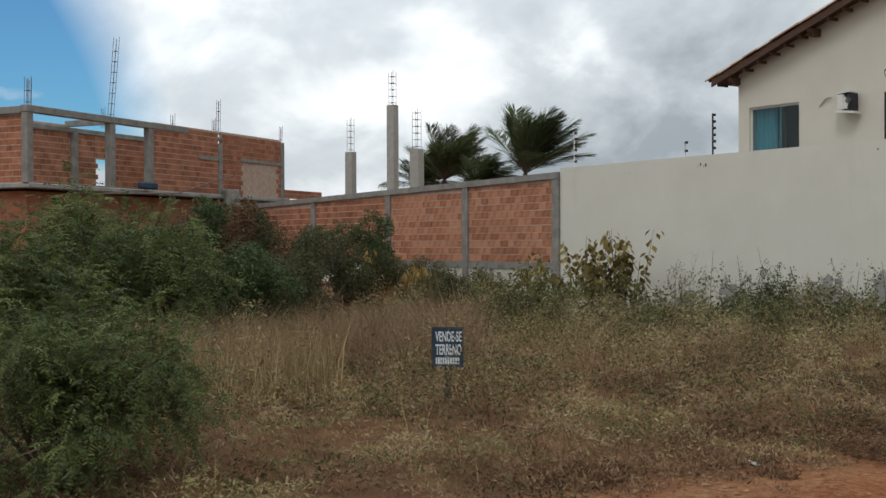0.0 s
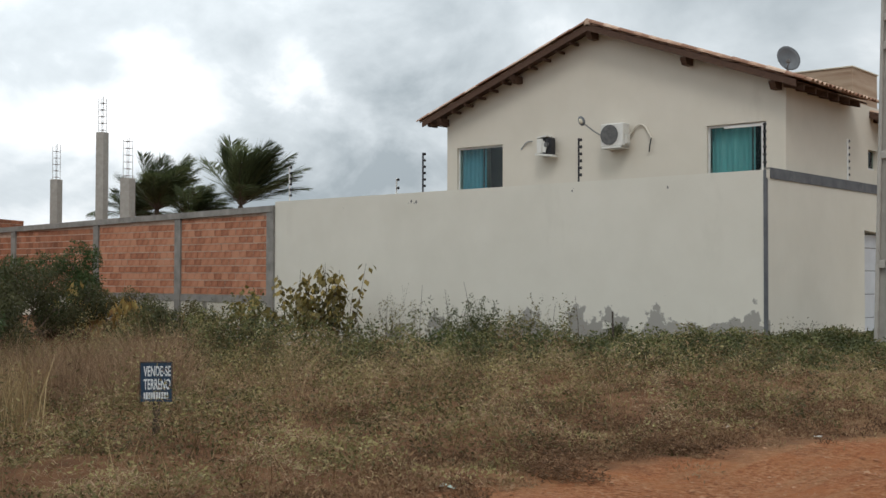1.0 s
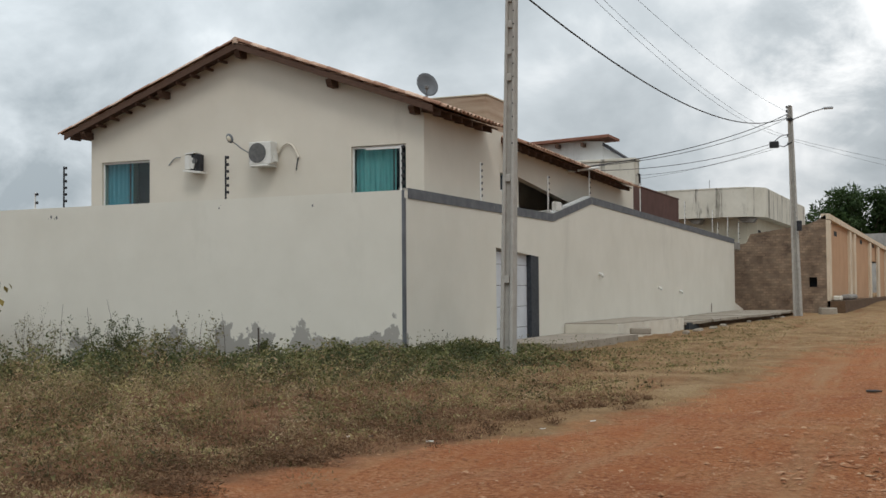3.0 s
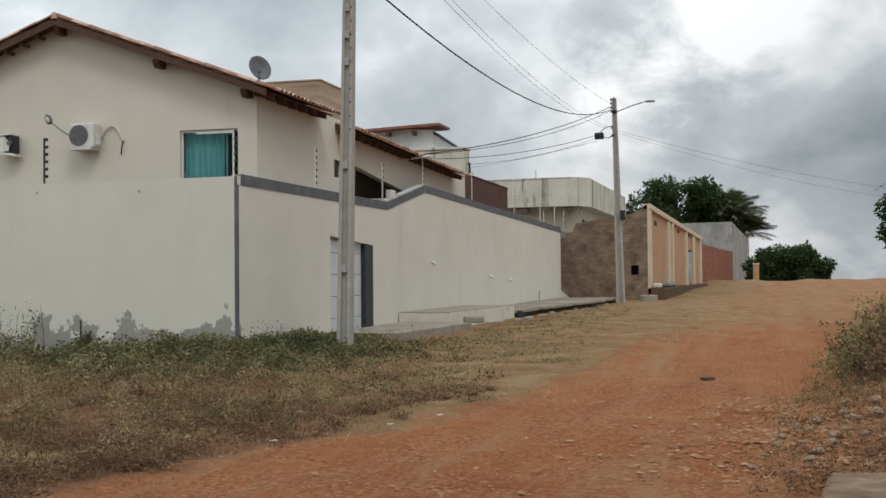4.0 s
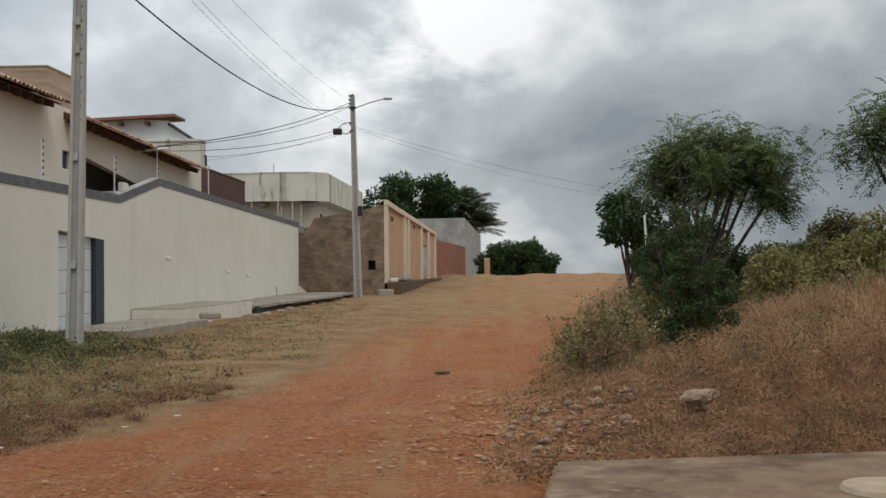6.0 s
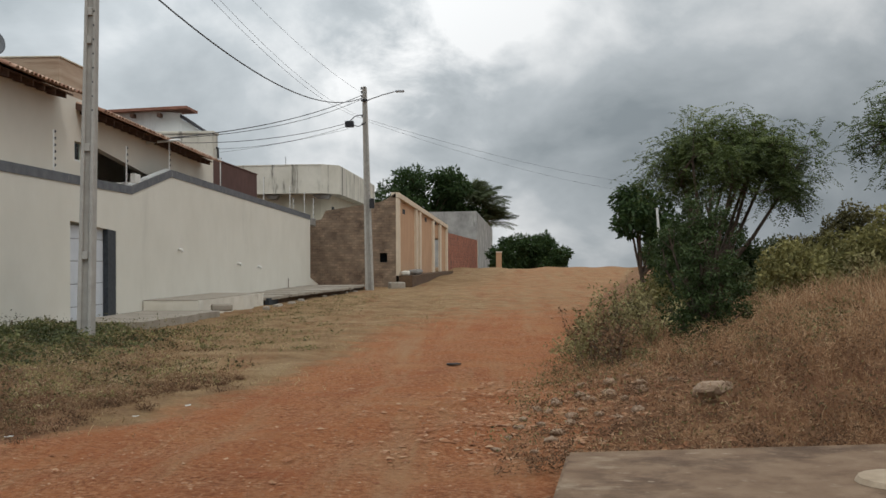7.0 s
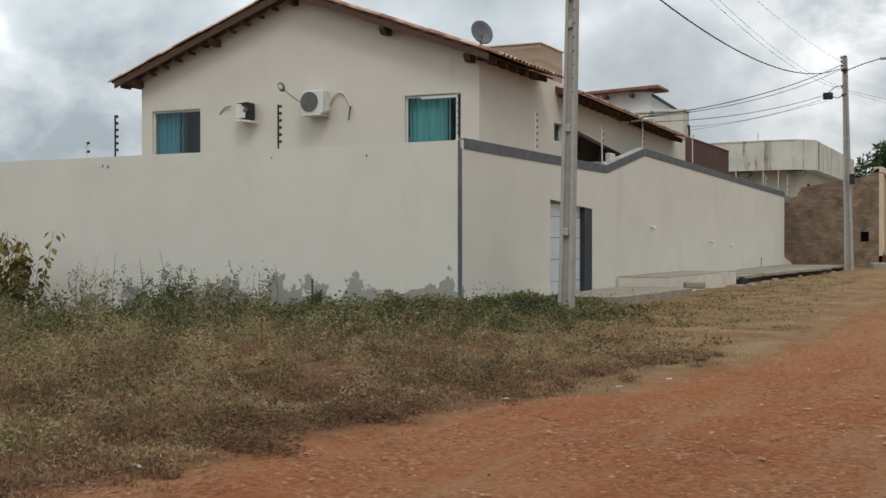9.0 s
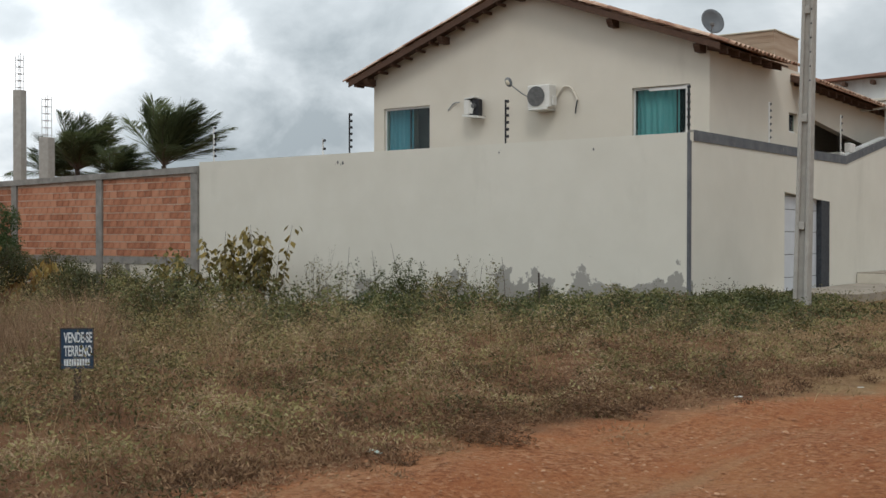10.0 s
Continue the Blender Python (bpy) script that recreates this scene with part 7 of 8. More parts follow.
def canopy(xy):
    """Height of the weeds over the plot: low by the track, heaped by the white wall, tall in the north-west."""
    x, y = xy[:, 0], xy[:, 1]
    lump = waves(xy, 31, 0.6, 2.6)
    h = np.clip(0.03 + 0.055 * (plot_edge(y) - x), 0.03, 0.22) * (0.04 + 3.6 * lump ** 2) * (1 - 0.65 * smooth(14.5, 17.5, y) * smooth(-14.5, -11, x))
    h = h + 0.5 * waves(xy, 36, 0.7, 2.4) ** 2 * np.exp(-(((y - 17.6) / 1.5) ** 2)) * smooth(-7.6, -9.5, x)
    h = h + 1.15 * waves(xy, 33, 0.8, 2.4) * np.exp(-(((y - 17.0) / 2.2) ** 2)) * smooth(-17.5, -20.5, x)
    return h + 0.25 * waves(xy, 34, 0.8, 2.8) * smooth(-12, -18, x)


def make_grass():
    rng = np.random.default_rng(99)
    # the tangled cover of the plot: small leaves and straws heaped over an uneven canopy
    n = 440000
    xy = fan(rng, n, 11, 84, 4.0, 28, 0.9)
    # dense on the plot, thinning out over the verge east of the pole
    over = xy[:, 0] - np.interp(xy[:, 1], [4, 9, 12, 15, 18, 20, 22, 26], [-5.2, -4.7, -4.3, -4.6, -5.2, -5.8, -6.8, -8.0]) + 1.3 * (waves(xy, 40, 0.5, 2.2) - 0.5)
    xy = xy[west_plot(xy) & (rng.uniform(0, 1, n) > 0.97 * smooth(-0.4, 1.3, over)) & (xy[:, 1] < 25 + rng.normal(0, 0.7, n))]
    x, y = xy[:, 0], xy[:, 1]
    n = len(xy)
    d = np.minimum(plot_edge(y) - x, np.interp(y, [4, 12, 15, 18, 20, 22, 26], [0, 0, -4.2, -4.8, -5.4, -6.4, -7.6]) - x + 9 * (y < 12))
    d = np.maximum(d, 0.22)
    h = canopy(xy) * smooth(0.0, 0.9, d + 0.35 * waves(xy, 41, 0.4, 1.2))
    band = np.interp(x, [-22, -14, -9, -5, -3], [15.4, 14.0, 14.5, 17.2, 20.0]) + 2.6 * (waves(xy, 42, 1.0, 3.5) - 0.5)
    n1, n2, n3, n4 = (waves(xy, k, 0.8, 3.2) for k in (43, 44, 45, 46))
    score = np.stack([
        1.9 * smooth(band - 0.6, band + 0.6, y) * smooth(-3.5, -8, x),
        0.58 + 1.1 * n2 + 0.4 * smooth(-13, -19, x),
        0.80 + 0.9 * n3 - 0.3 * smooth(-13, -19, x),
        0.35 + 0.9 * smooth(0.5, 0.85, n1) + 0.6 * (1 - smooth(0.2, 1.6, d)),
        0.15 + 0.9 * smooth(0.5, 0.8, n4)], 1) ** 4
    pick = (np.cumsum(score, 1) / score.sum(1, keepdims=True) < rng.uniform(0, 1, n)[:, None]).sum(1)
    tone = 0.47 + 0.75 * (waves(xy, 47, 0.25, 0.9) - 0.5) + 0.9 * (waves(xy, 48, 1.0, 3.5) - 0.5)
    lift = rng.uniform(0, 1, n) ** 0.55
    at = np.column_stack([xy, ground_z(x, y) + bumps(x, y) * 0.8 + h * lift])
    far = 0.6 + np.hypot(x, y) / 30
    for k, (name, mat, ln, wd, lab) in enumerate((
            ("creeping_cover", "creeper", (0.03, 0.07), 0.55, "low green creeping weeds heaped at the foot of the walls"),
            ("olive_cover", "olive_grass", (0.025, 0.06), 0.38, "small-leaved olive weeds over the empty plot"),
            ("straw_cover", "red_grass", (0.03, 0.09), 0.085, "tangled dry straw over the empty plot"),
            ("dead_cover", "dead_weed", (0.025, 0.08), 0.22, "dead brown weeds over the empty plot"),
            ("pale_cover", "pale_weed", (0.025, 0.06), 0.36, "pale yellowing weeds over the empty plot"))):
        q = np.flatnonzero(pick == min(k, 4))
        m = len(q)
        size = rng.uniform(*ln, m) * far[q]
        # the lift term brightens upper leaves: top light painted into the tint
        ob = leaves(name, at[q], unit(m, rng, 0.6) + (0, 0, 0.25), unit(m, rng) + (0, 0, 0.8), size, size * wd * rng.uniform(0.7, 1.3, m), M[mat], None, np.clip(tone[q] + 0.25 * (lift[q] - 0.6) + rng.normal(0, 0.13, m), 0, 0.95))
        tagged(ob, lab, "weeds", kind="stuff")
    # thin bent blades among them
    c = fan(rng, 4800, 14, 84, 4.0, 28)
    k = 8
    xy = clumped(rng, c, 0.12, k)
    size, tone = np.repeat(rng.uniform(0.45, 1.5, len(c)), k), np.repeat(rng.normal(0, 0.25, len(c)), k)
    ok = west_plot(xy)
    xy, size, tone = xy[ok], size[ok], tone[ok]
    n = len(xy)
    h = (0.05 + 0.85 * canopy(xy)) * size * rng.uniform(0.5, 1.2, n) * smooth(0.0, 1.0, plot_edge(xy[:, 1]) - xy[:, 0])
    blades("dry_grass", xy, h + 0.03, rng.uniform(0.003, 0.007, n), 1.35, "dry_grass", np.clip(patchy(xy, 0.8, 1) * 0.4 + 0.1 + tone + rng.normal(0, 0.15, n), 0, 0.95), "tangled dry brown grass over the empty plot", rng)
    # tall reddish grass
    c = fan(rng, 5200, 53, 73, 13, 25)
    c = c[(waves(c, 51, 1.0, 4.0) > 0.33)]
    xy = clumped(rng, c, 0.12, 9)
    size = np.repeat(rng.uniform(0.6, 1.3, len(c)), 9)
    ok = west_plot(xy)
    xy, size = xy[ok], size[ok]
    n = len(xy)
    blades("reddish_grass", xy, rng.uniform(0.35, 0.85, n) * size * (0.5 + waves(xy, 52, 1.5, 4.0)), rng.uniform(0.004, 0.009, n), 0.55, "red_grass", rng.uniform(0.05, 0.75, n), "tall reddish dry grass in the plot", rng)
    # dark mats of dead stems near the track
    g = np.random.default_rng(63)
    for x, y, r in ((-5.6, 9.3, 0.7), (-5.0, 10.2, 0.5), (-5.3, 11.5, 0.8), (-4.8, 8.4, 0.4), (-5.4, 7.6, 0.45), (-7.2, 9.6, 0.5), (-8.2, 8.2, 0.5), (-6.5, 12.3, 0.8), (-9.2, 11.6, 0.6), (-4.9, 6.9, 0.35)):
        m = 1500
        u = unit(m, g)
        u[:, 2] = np.abs(u[:, 2])
        at = np.array((x, y, float(ground_z(x, y)))) + u * g.uniform(0.3, 1.0, m)[:, None] * (r * 1.5, r * 0.9, 0.20)
        ob = leaves("dead_weed_mat", at, unit(m, g, 0.5), unit(m, g) + (0, 0, 0.5), g.uniform(0.03, 0.09, m), g.uniform(0.005, 0.012, m), M["dead_weed"], None, np.clip(g.normal(0.34, 0.2, m), 0, 0.9))
        tagged(ob, "dark mat of dead weed stems near the track", "weeds", kind="stuff")
    # green and olive weeds in patches, made of small leaves
    c = fan(rng, 3600, 12, 84, 4.5, 27)
    c = c[patchy(c, 0.45, 5) + rng.normal(0, 0.12, len(c)) > 0.54]
    m = 24
    xy = clumped(rng, c, 0.13, m)
    size, tone = np.repeat(rng.uniform(0.4, 1.4, len(c)), m), np.repeat(rng.normal(0.38, 0.3, len(c)), m)
    keep = west_plot(xy)
    xy, size, tone = xy[keep], size[keep], tone[keep]
    n = len(xy)
    d = road_left(xy[:, 1]) - xy[:, 0]
    hh = np.clip(0.05 + 0.08 * d, 0.05, 0.30) * size
    at = np.column_stack([xy, ground_z(xy[:, 0], xy[:, 1]) + hh * rng.uniform(0.05, 1.0, n)])
    ob = leaves("olive_weeds", at, unit(n, rng) + (0, 0, 0.3), unit(n, rng) + (0, 0, 0.8), rng.uniform(0.025, 0.075, n), rng.uniform(0.008, 0.022, n), M["olive_grass"], None, np.clip(tone + rng.normal(0, 0.15, n), 0, 0.95))
    tagged(ob, "low olive weeds among the dry grass", "weeds", kind="stuff")
    # creeping green plants at the foot of the walls
    c = np.column_stack([rng.uniform(-22, -3.0, 3600), rng.uniform(14.2, 23.5, 3600)])
    band = np.interp(c[:, 0], [-22, -14, -9, -5, -3], [17.2, 15.8, 16.2, 18.2, 20.5])
    c = c[(c[:, 1] > band + rng.normal(0, 1.3, len(c))) & (patchy(c, 0.9, 8) + rng.normal(0, 0.1, len(c)) > 0.30 + 0.42 * smooth(-8.0, -4.5, c[:, 0]))]
    xy = clumped(rng, c, 0.2, 36)
    tone = np.repeat(rng.normal(0.42, 0.2, len(c)), 36)
    rise = np.repeat(0.05 + 0.20 * rng.uniform(0, 1, len(c)) ** 2, 36)
    keep = west_plot(xy) & ~((xy[:, 0] > -7.0) & (xy[:, 1] > 20.0)) & (xy[:, 1] < 22.6 + 0.6 * (xy[:, 0] < -7)) & ~((xy[:, 0] > -8.1) & (xy[:, 0] < -7.6) & (xy[:, 1] > 24))
    xy, tone, rise = xy[keep], tone[keep], rise[keep]
    n = len(xy)
    at = np.column_stack([xy, ground_z(xy[:, 0], xy[:, 1]) + rng.uniform(0.0, 1.0, n) * rise])
    ob = leaves("creeping_weeds", at, unit(n, rng, 0.4), unit(n, rng, 0.4) + (0, 0, 1.0), rng.uniform(0.035, 0.08, n), rng.uniform(0.02, 0.05, n), M["creeper"], None, np.clip(tone + rng.normal(0, 0.18, n), 0, 0.95))
    tagged(ob, "low green creeping weeds at the foot of the walls", "weeds", kind="stuff")
    # tall pale stalks before the thicket
    c = fan(rng, 520, 60, 76, 10.5, 17)
    xy = clumped(rng, c, 0.10, 7)
    xy = xy[west_plot(xy)]
    n = len(xy)
    blades("pale_stalks", xy, rng.uniform(0.4, 0.95, n), rng.uniform(0.005, 0.012, n), 0.35, "dry_grass", rng.uniform(0.2, 0.85, n), "tall pale dry stalks before the thicket", rng)
    # ragged fringe of dead weeds along the track
    g = np.random.default_rng(61)
    y = 4.5 + 10.5 * g.uniform(0, 1, 520) ** 1.1
    c = np.column_stack([plot_edge(y) - 0.55 + 0.38 * g.normal(0, 1, 520), y])
    k = 90
    u = unit(len(c) * k, g)
    u[:, 2] = np.abs(u[:, 2])
    rad = np.repeat(0.04 + 0.12 * g.uniform(0, 1, len(c)) ** 1.5, k)
    cc = np.repeat(np.column_stack([c, ground_z(c[:, 0], c[:, 1])]), k, 0)
    at = cc + u * (rad * g.uniform(0.3, 1.1, len(u)))[:, None] * (1.6, 1.6, 0.7)
    n = len(at)
    ob = leaves("fringe_weeds", at, u * 0.5 + unit(n, g), u + unit(n, g) * 0.8, g.uniform(0.02, 0.055, n), g.uniform(0.006, 0.015, n), M["dead_weed"], None, np.clip(np.repeat(g.normal(0.6, 0.22, len(c)), k) + g.normal(0, 0.15, n), 0, 0.95))
    tagged(ob, "ragged dead weeds along the track edge", "weeds", kind="stuff")
    # short yellow grass on the verge beyond the pole
    xy = np.column_stack([rng.uniform(-8.2, 2.5, 40000), rng.uniform(9, 52, 40000)])
    keepv = (xy[:, 0] < road_left(xy[:, 1]) + 0.1 + 1.8 * smooth(17, 40, xy[:, 1]) + rng.normal(0, 0.6, len(xy)) * (0.6 + smooth(17, 40, xy[:, 1]))) & (xy[:, 0] > np.interp(xy[:, 1], [9, 20, 24, 60], [-6, -7, -7.4, -6.6])) & (patchy(xy, 0.7, 11) > 0.25)
    xy = xy[keepv]
    blades("verge_grass", xy, rng.uniform(0.02, 0.085, len(xy)), rng.uniform(0.006, 0.013, len(xy)), 1.3, "dry_grass", rng.uniform(0.3, 0.95, len(xy)), "short yellow grass on the verge", rng)
    # low green tufts on the verge along the pavement
    g = np.random.default_rng(64)
    xy = np.column_stack([g.uniform(-7.4, -1.5, 26000), 19 + 30 * g.uniform(0, 1, 26000) ** 1.4])
    edge = np.interp(xy[:, 1], [19, 24, 30, 40, 50], [-2.6, -3.0, -3.6, -4.0, -4.2]) - 2.6 * g.uniform(0, 1, len(xy)) ** 2
    xy = xy[(xy[:, 0] < edge) & (waves(xy, 65, 0.6, 3.0) + g.normal(0, 0.07, len(xy)) > 0.56) & (xy[:, 0] > np.interp(xy[:, 1], [19, 24, 31, 40, 50], [-7.2, -7.0, -6.9, -6.9, -6.4]))]
    m = len(xy)
    at = np.column_stack([xy, ground_z(xy[:, 0], xy[:, 1]) + bumps(xy[:, 0], xy[:, 1]) + g.uniform(0, 0.11, m) * waves(xy, 66, 0.4, 1.5)])
    ob = leaves("verge_tufts", at, unit(m, g, 0.5) + (0, 0, 0.3), unit(m, g) + (0, 0, 0.8), g.uniform(0.03, 0.09, m), g.uniform(0.012, 0.03, m), M["olive_grass"], None, np.clip(g.normal(0.5, 0.2, m), 0, 0.95))
    tagged(ob, "low olive tufts on the dry verge", "weeds", kind="stuff")
    # small dead leaves, straws and olive sprigs that cover the road bank
    g = np.random.default_rng(35)
    m = 120000
    xy = np.column_stack([np.zeros(m), 8.3 + 16 * g.uniform(0, 1, m) ** 1.5])
    xy[:, 0] = road_right(xy[:, 1]) + 0.35 + (1.5 + 0.55 * (xy[:, 1] - 4)) * g.uniform(0, 1, m) ** 1.1
    xy = xy[~((xy[:, 1] < 8.12 + 0.17 * (xy[:, 0] - 0.58)) & (xy[:, 0] > 0.3))]
    d = xy[:, 0] - road_right(xy[:, 1])
    xy = xy[(waves(xy, 36, 0.3, 1.2) > 0.42 - 0.1 * d) & (g.uniform(0, 1, len(xy)) < 0.05 + 0.5 * d)]
    m = len(xy)
    d = xy[:, 0] - road_right(xy[:, 1])
    hh = np.clip(0.02 + 0.09 * d, 0.02, 0.26) * (0.25 + 1.6 * waves(xy, 37, 0.4, 1.6))
    lift = g.uniform(0, 1, m) ** 0.6
    at = np.column_stack([xy, ground_z(xy[:, 0], xy[:, 1]) + bumps(xy[:, 0], xy[:, 1]) * 0.8 + hh * lift])
    kind = waves(xy, 38, 0.5, 2.2) + g.normal(0, 0.12, m) - 0.10 * (xy[:, 1] > 12.5)
    kind = np.where(xy[:, 1] < 12.3, np.minimum(kind, 0.59), kind)
    tone = 0.42 + 0.6 * (waves(xy, 39, 0.2, 0.9) - 0.5) + g.normal(0, 0.14, m)
    for name, mat, lo, hi, wd, lab in (("bank_straw_cover", "bank_straw", -9, 0.43, 0.08, "short tangled straw on the road bank"), ("bank_dead_cover", "dead_weed", 0.43, 0.60, 0.25, "dead brown weeds on the road bank"), ("bank_olive_cover", "olive_grass", 0.60, 9, 0.38, "small olive weeds on the road bank")):
        q = np.flatnonzero((kind >= lo) & (kind < hi))
        size = g.uniform(0.02, 0.055, len(q)) * (1.5 if wd < 0.1 else 1.0) * (0.7 + xy[q, 1] / 30)
        ob = leaves(name, at[q], unit(len(q), g, 0.7) + (0, 0, 0.3), unit(len(q), g) + (0, 0, 0.7), size, size * wd, M[mat], None, np.clip(tone[q], 0, 0.95))
        tagged(ob, lab, "weeds", kind="stuff")
    # right bank: dry grass, reddish and olive
    c = np.column_stack([rng.uniform(-0.2, 15, 4800), 8.6 + 30 * rng.uniform(0, 1, 4800) ** 1.5])
    c2 = np.column_stack([np.zeros(4200), 8.6 + 11 * rng.uniform(0, 1, 4200)])
    c2[:, 0] = road_right(c2[:, 1]) + 0.5 + 6.0 * rng.uniform(0, 1, 4200) ** 0.9
    c = np.concatenate([c, c2])
    c = c[c[:, 0] > road_right(c[:, 1]) + 0.35 + rng.normal(0, 0.35, len(c))]
    slabbed = (c[:, 1] < 9.6) & (c[:, 0] > 0.3) & (c[:, 1] < 8.75 + 0.23 * (c[:, 0] - 0.6))
    c = c[~slabbed]
    bare = (c[:, 1] < 13.2) & (c[:, 0] < road_right(c[:, 1]) + 2.3) & (rng.uniform(0, 1, len(c)) < 0.88)
    c = c[~bare]
    xy = clumped(rng, c, 0.13, 8)
    d = xy[:, 0] - road_right(xy[:, 1])
    xy, d = xy[d > 0.1], d[d > 0.1]
    near = smooth(10.0, 14.5, xy[:, 1])
    h = np.clip(0.05 + 0.09 * d, 0.05, 0.48) * rng.uniform(0.3, 1.3, len(xy)) * (0.4 + 1.1 * waves(xy, 50, 0.6, 2.4)) * (0.35 + 0.65 * near)
    blades("bank_grass", xy, h, rng.uniform(0.005, 0.012, len(xy)), 0.6, "bank_straw", np.clip(patchy(xy, 0.6, 14) * 0.5 + rng.normal(0.1, 0.25, len(xy)) - 0.22 * (1 - near), 0, 0.95), "dry reddish grass on the road bank", rng)
    c = np.column_stack([rng.uniform(0, 10, 1300), rng.uniform(9.0, 30, 1300)])
    c = c[(c[:, 0] > road_right(c[:, 1]) + 0.2) & (patchy(c, 0.8, 17) > 0.45)]
    xy = clumped(rng, c, 0.13, 22)
    n = len(xy)
    d = np.clip(xy[:, 0] - road_right(xy[:, 1]), 0.1, 3)
    at = np.column_stack([xy, ground_z(xy[:, 0], xy[:, 1]) + rng.uniform(0, 1, n) * (0.06 + 0.11 * d)])
    ob = leaves("bank_weeds", at, unit(n, rng) + (0, 0, 0.3), unit(n, rng) + (0, 0, 0.8), rng.uniform(0.02, 0.05, n), rng.uniform(0.007, 0.018, n), M["olive_grass"], None, np.clip(rng.normal(0.45, 0.25, n), 0, 0.95))
    tagged(ob, "low olive weeds on the road bank", "weeds", kind="stuff")


make_grass()


def make_weed(x, y, h, seed, label, mat="olive_grass", leafy=1.0):
    """A loose weed of thin stems with small leaves."""
    rng = np.random.default_rng(seed)
    t = thing("tall_weed", (x, y, on_ground(x, y) - 0.03), 0, label, "weed", "weeds along the wall")
    limbs, tips = grow(seed, (0, 0, 0), 6, h * 0.5, 0.007, 2, 0.42, 1.2, (1, 3))
    part("stem", limb_mesh(limbs, 3), M["bark"], t)
    P = np.array([p for pts, _ in limbs for p in pts[1:]])
    n = int(len(P) * 6 * leafy)
    P = P[rng.integers(0, len(P), n)] + rng.normal(size=(n, 3)) * 0.035
    leaves("foliage", P, unit(n, rng), unit(n, rng) + (0, 0, 0.5), rng.uniform(0.03, 0.075, n), rng.uniform(0.015, 0.035, n), M[mat], t, rng.uniform(0, 0.8, n))


for i, (x, y, h, mt, lf) in enumerate(((-17.6, 19.6, 1.15, "olive_grass", 0.5), (-16.7, 19.7, 1.0, "olive_grass", 0.7), (-15.9, 19.3, 1.15, "creeper", 1.5), (-15.2, 19.4, 1.05, "creeper", 1.6), (-14.5, 19.6, 0.95, "olive_grass", 1.0), (-13.8, 19.8, 1.1, "olive_grass", 0.6), (-18.3, 19.8, 1.3, "olive_grass", 0.3), (-21.7, 19.0, 0.9, "creeper", 1.5), (-23.3, 18.6, 0.9, "creeper", 1.6), (-24.8, 18.2, 0.9, "creeper", 1.6), (-26.0, 18.6, 0.9, "creeper", 1.4), (-12.4, 20.0, 0.5, "creeper", 1.2), (1.35, 15.2, 0.6, "dead_weed", 0.5), (1.95, 16.2, 0.8, "olive_grass", 0.45), (1.5, 14.0, 0.5, "dead_weed", 0.5), (1.7, 15.4, 0.85, "pale_weed", 0.7), (1.2, 14.4, 0.6, "pale_weed", 0.8), (1.45, 15.0, 0.7, "olive_grass", 0.9), (2.1, 15.0, 0.75, "pale_weed", 0.8))):
    make_weed(x, y, h * 1.2, 200 + i, "thin straggly weed with small leaves", mt, lf)


def make_stalks():
    rng = np.random.default_rng(55)
    for x, y, h, bend in ((-17.75, 20.1, 1.7, 0.1), (-16.9, 20.2, 1.6, -0.15), (-16.2, 20.2, 1.75, -0.3), (-18.8, 20.1, 1.4, 0.05), (-14.1, 20.2, 1.1, 0.1), (-13.4, 20.2, 1.2, -0.1)):
        z = on_ground(x, y)
        p = [(x, y, z - 0.05), (x + bend * 0.3, y, z + h * 0.55), (x + bend, y, z + h)]
        tagged(part("dry_stalk", tube(p, [0.009, 0.006, 0.003], 4), M["bark"]), "tall thin dry stalk against the white wall", "stalk", "dry stalks")
    x, y = -12.2, 19.6
    tagged(part("wooden_stake", tube([(x, y, on_ground(x, y) - 0.1), (x - 0.02, y, on_ground(x, y) + 0.75)], 0.018, 5), M["post_wood"]), "dark wooden stake stuck in the weeds", "stake")


make_stalks()


# ---------------------------------------------------------------- slab, stones and litter
def make_slab():
    s = thing("concrete_slab", (0, 0, 0), 0, "old thick concrete cover slab beside the road", "slab")
    bm = prism([(0.25, 5.2), (3.6, 5.75), (3.45, 8.55), (0.58, 8.06)], "z", 0.02, 0.30)
    bmesh.ops.bevel(bm, geom=bm.edges[:], offset=0.025, segments=2, affect="EDGES")
    part("top", bm, M["slab"], s)
    bm = bmesh.new()
    bmesh.ops.create_cone(bm, cap_ends=True, segments=18, radius1=0.30, radius2=0.28, depth=0.03)
    bmesh.ops.translate(bm, verts=bm.verts, vec=(2.50, 6.98, 0.317))
    part("cover", bm, M["slab_patch"], s, "pale round cement patch")
    return s


make_slab()


def stone_mesh(rng, r, flat=0.7):
    bm = bmesh.new()
    bmesh.ops.create_icosphere(bm, subdivisions=2, radius=r)
    for v in bm.verts:
        k = 1 + 0.42 * noise.noise(v.co * (1.6 / r) + Vector((rng.uniform(0, 9), 0, 0)) * 0 + Vector((r * 90, 1, 2)))
        v.co = Vector((v.co.x * k * 1.25, v.co.y * k, v.co.z * k * flat))
    return bm


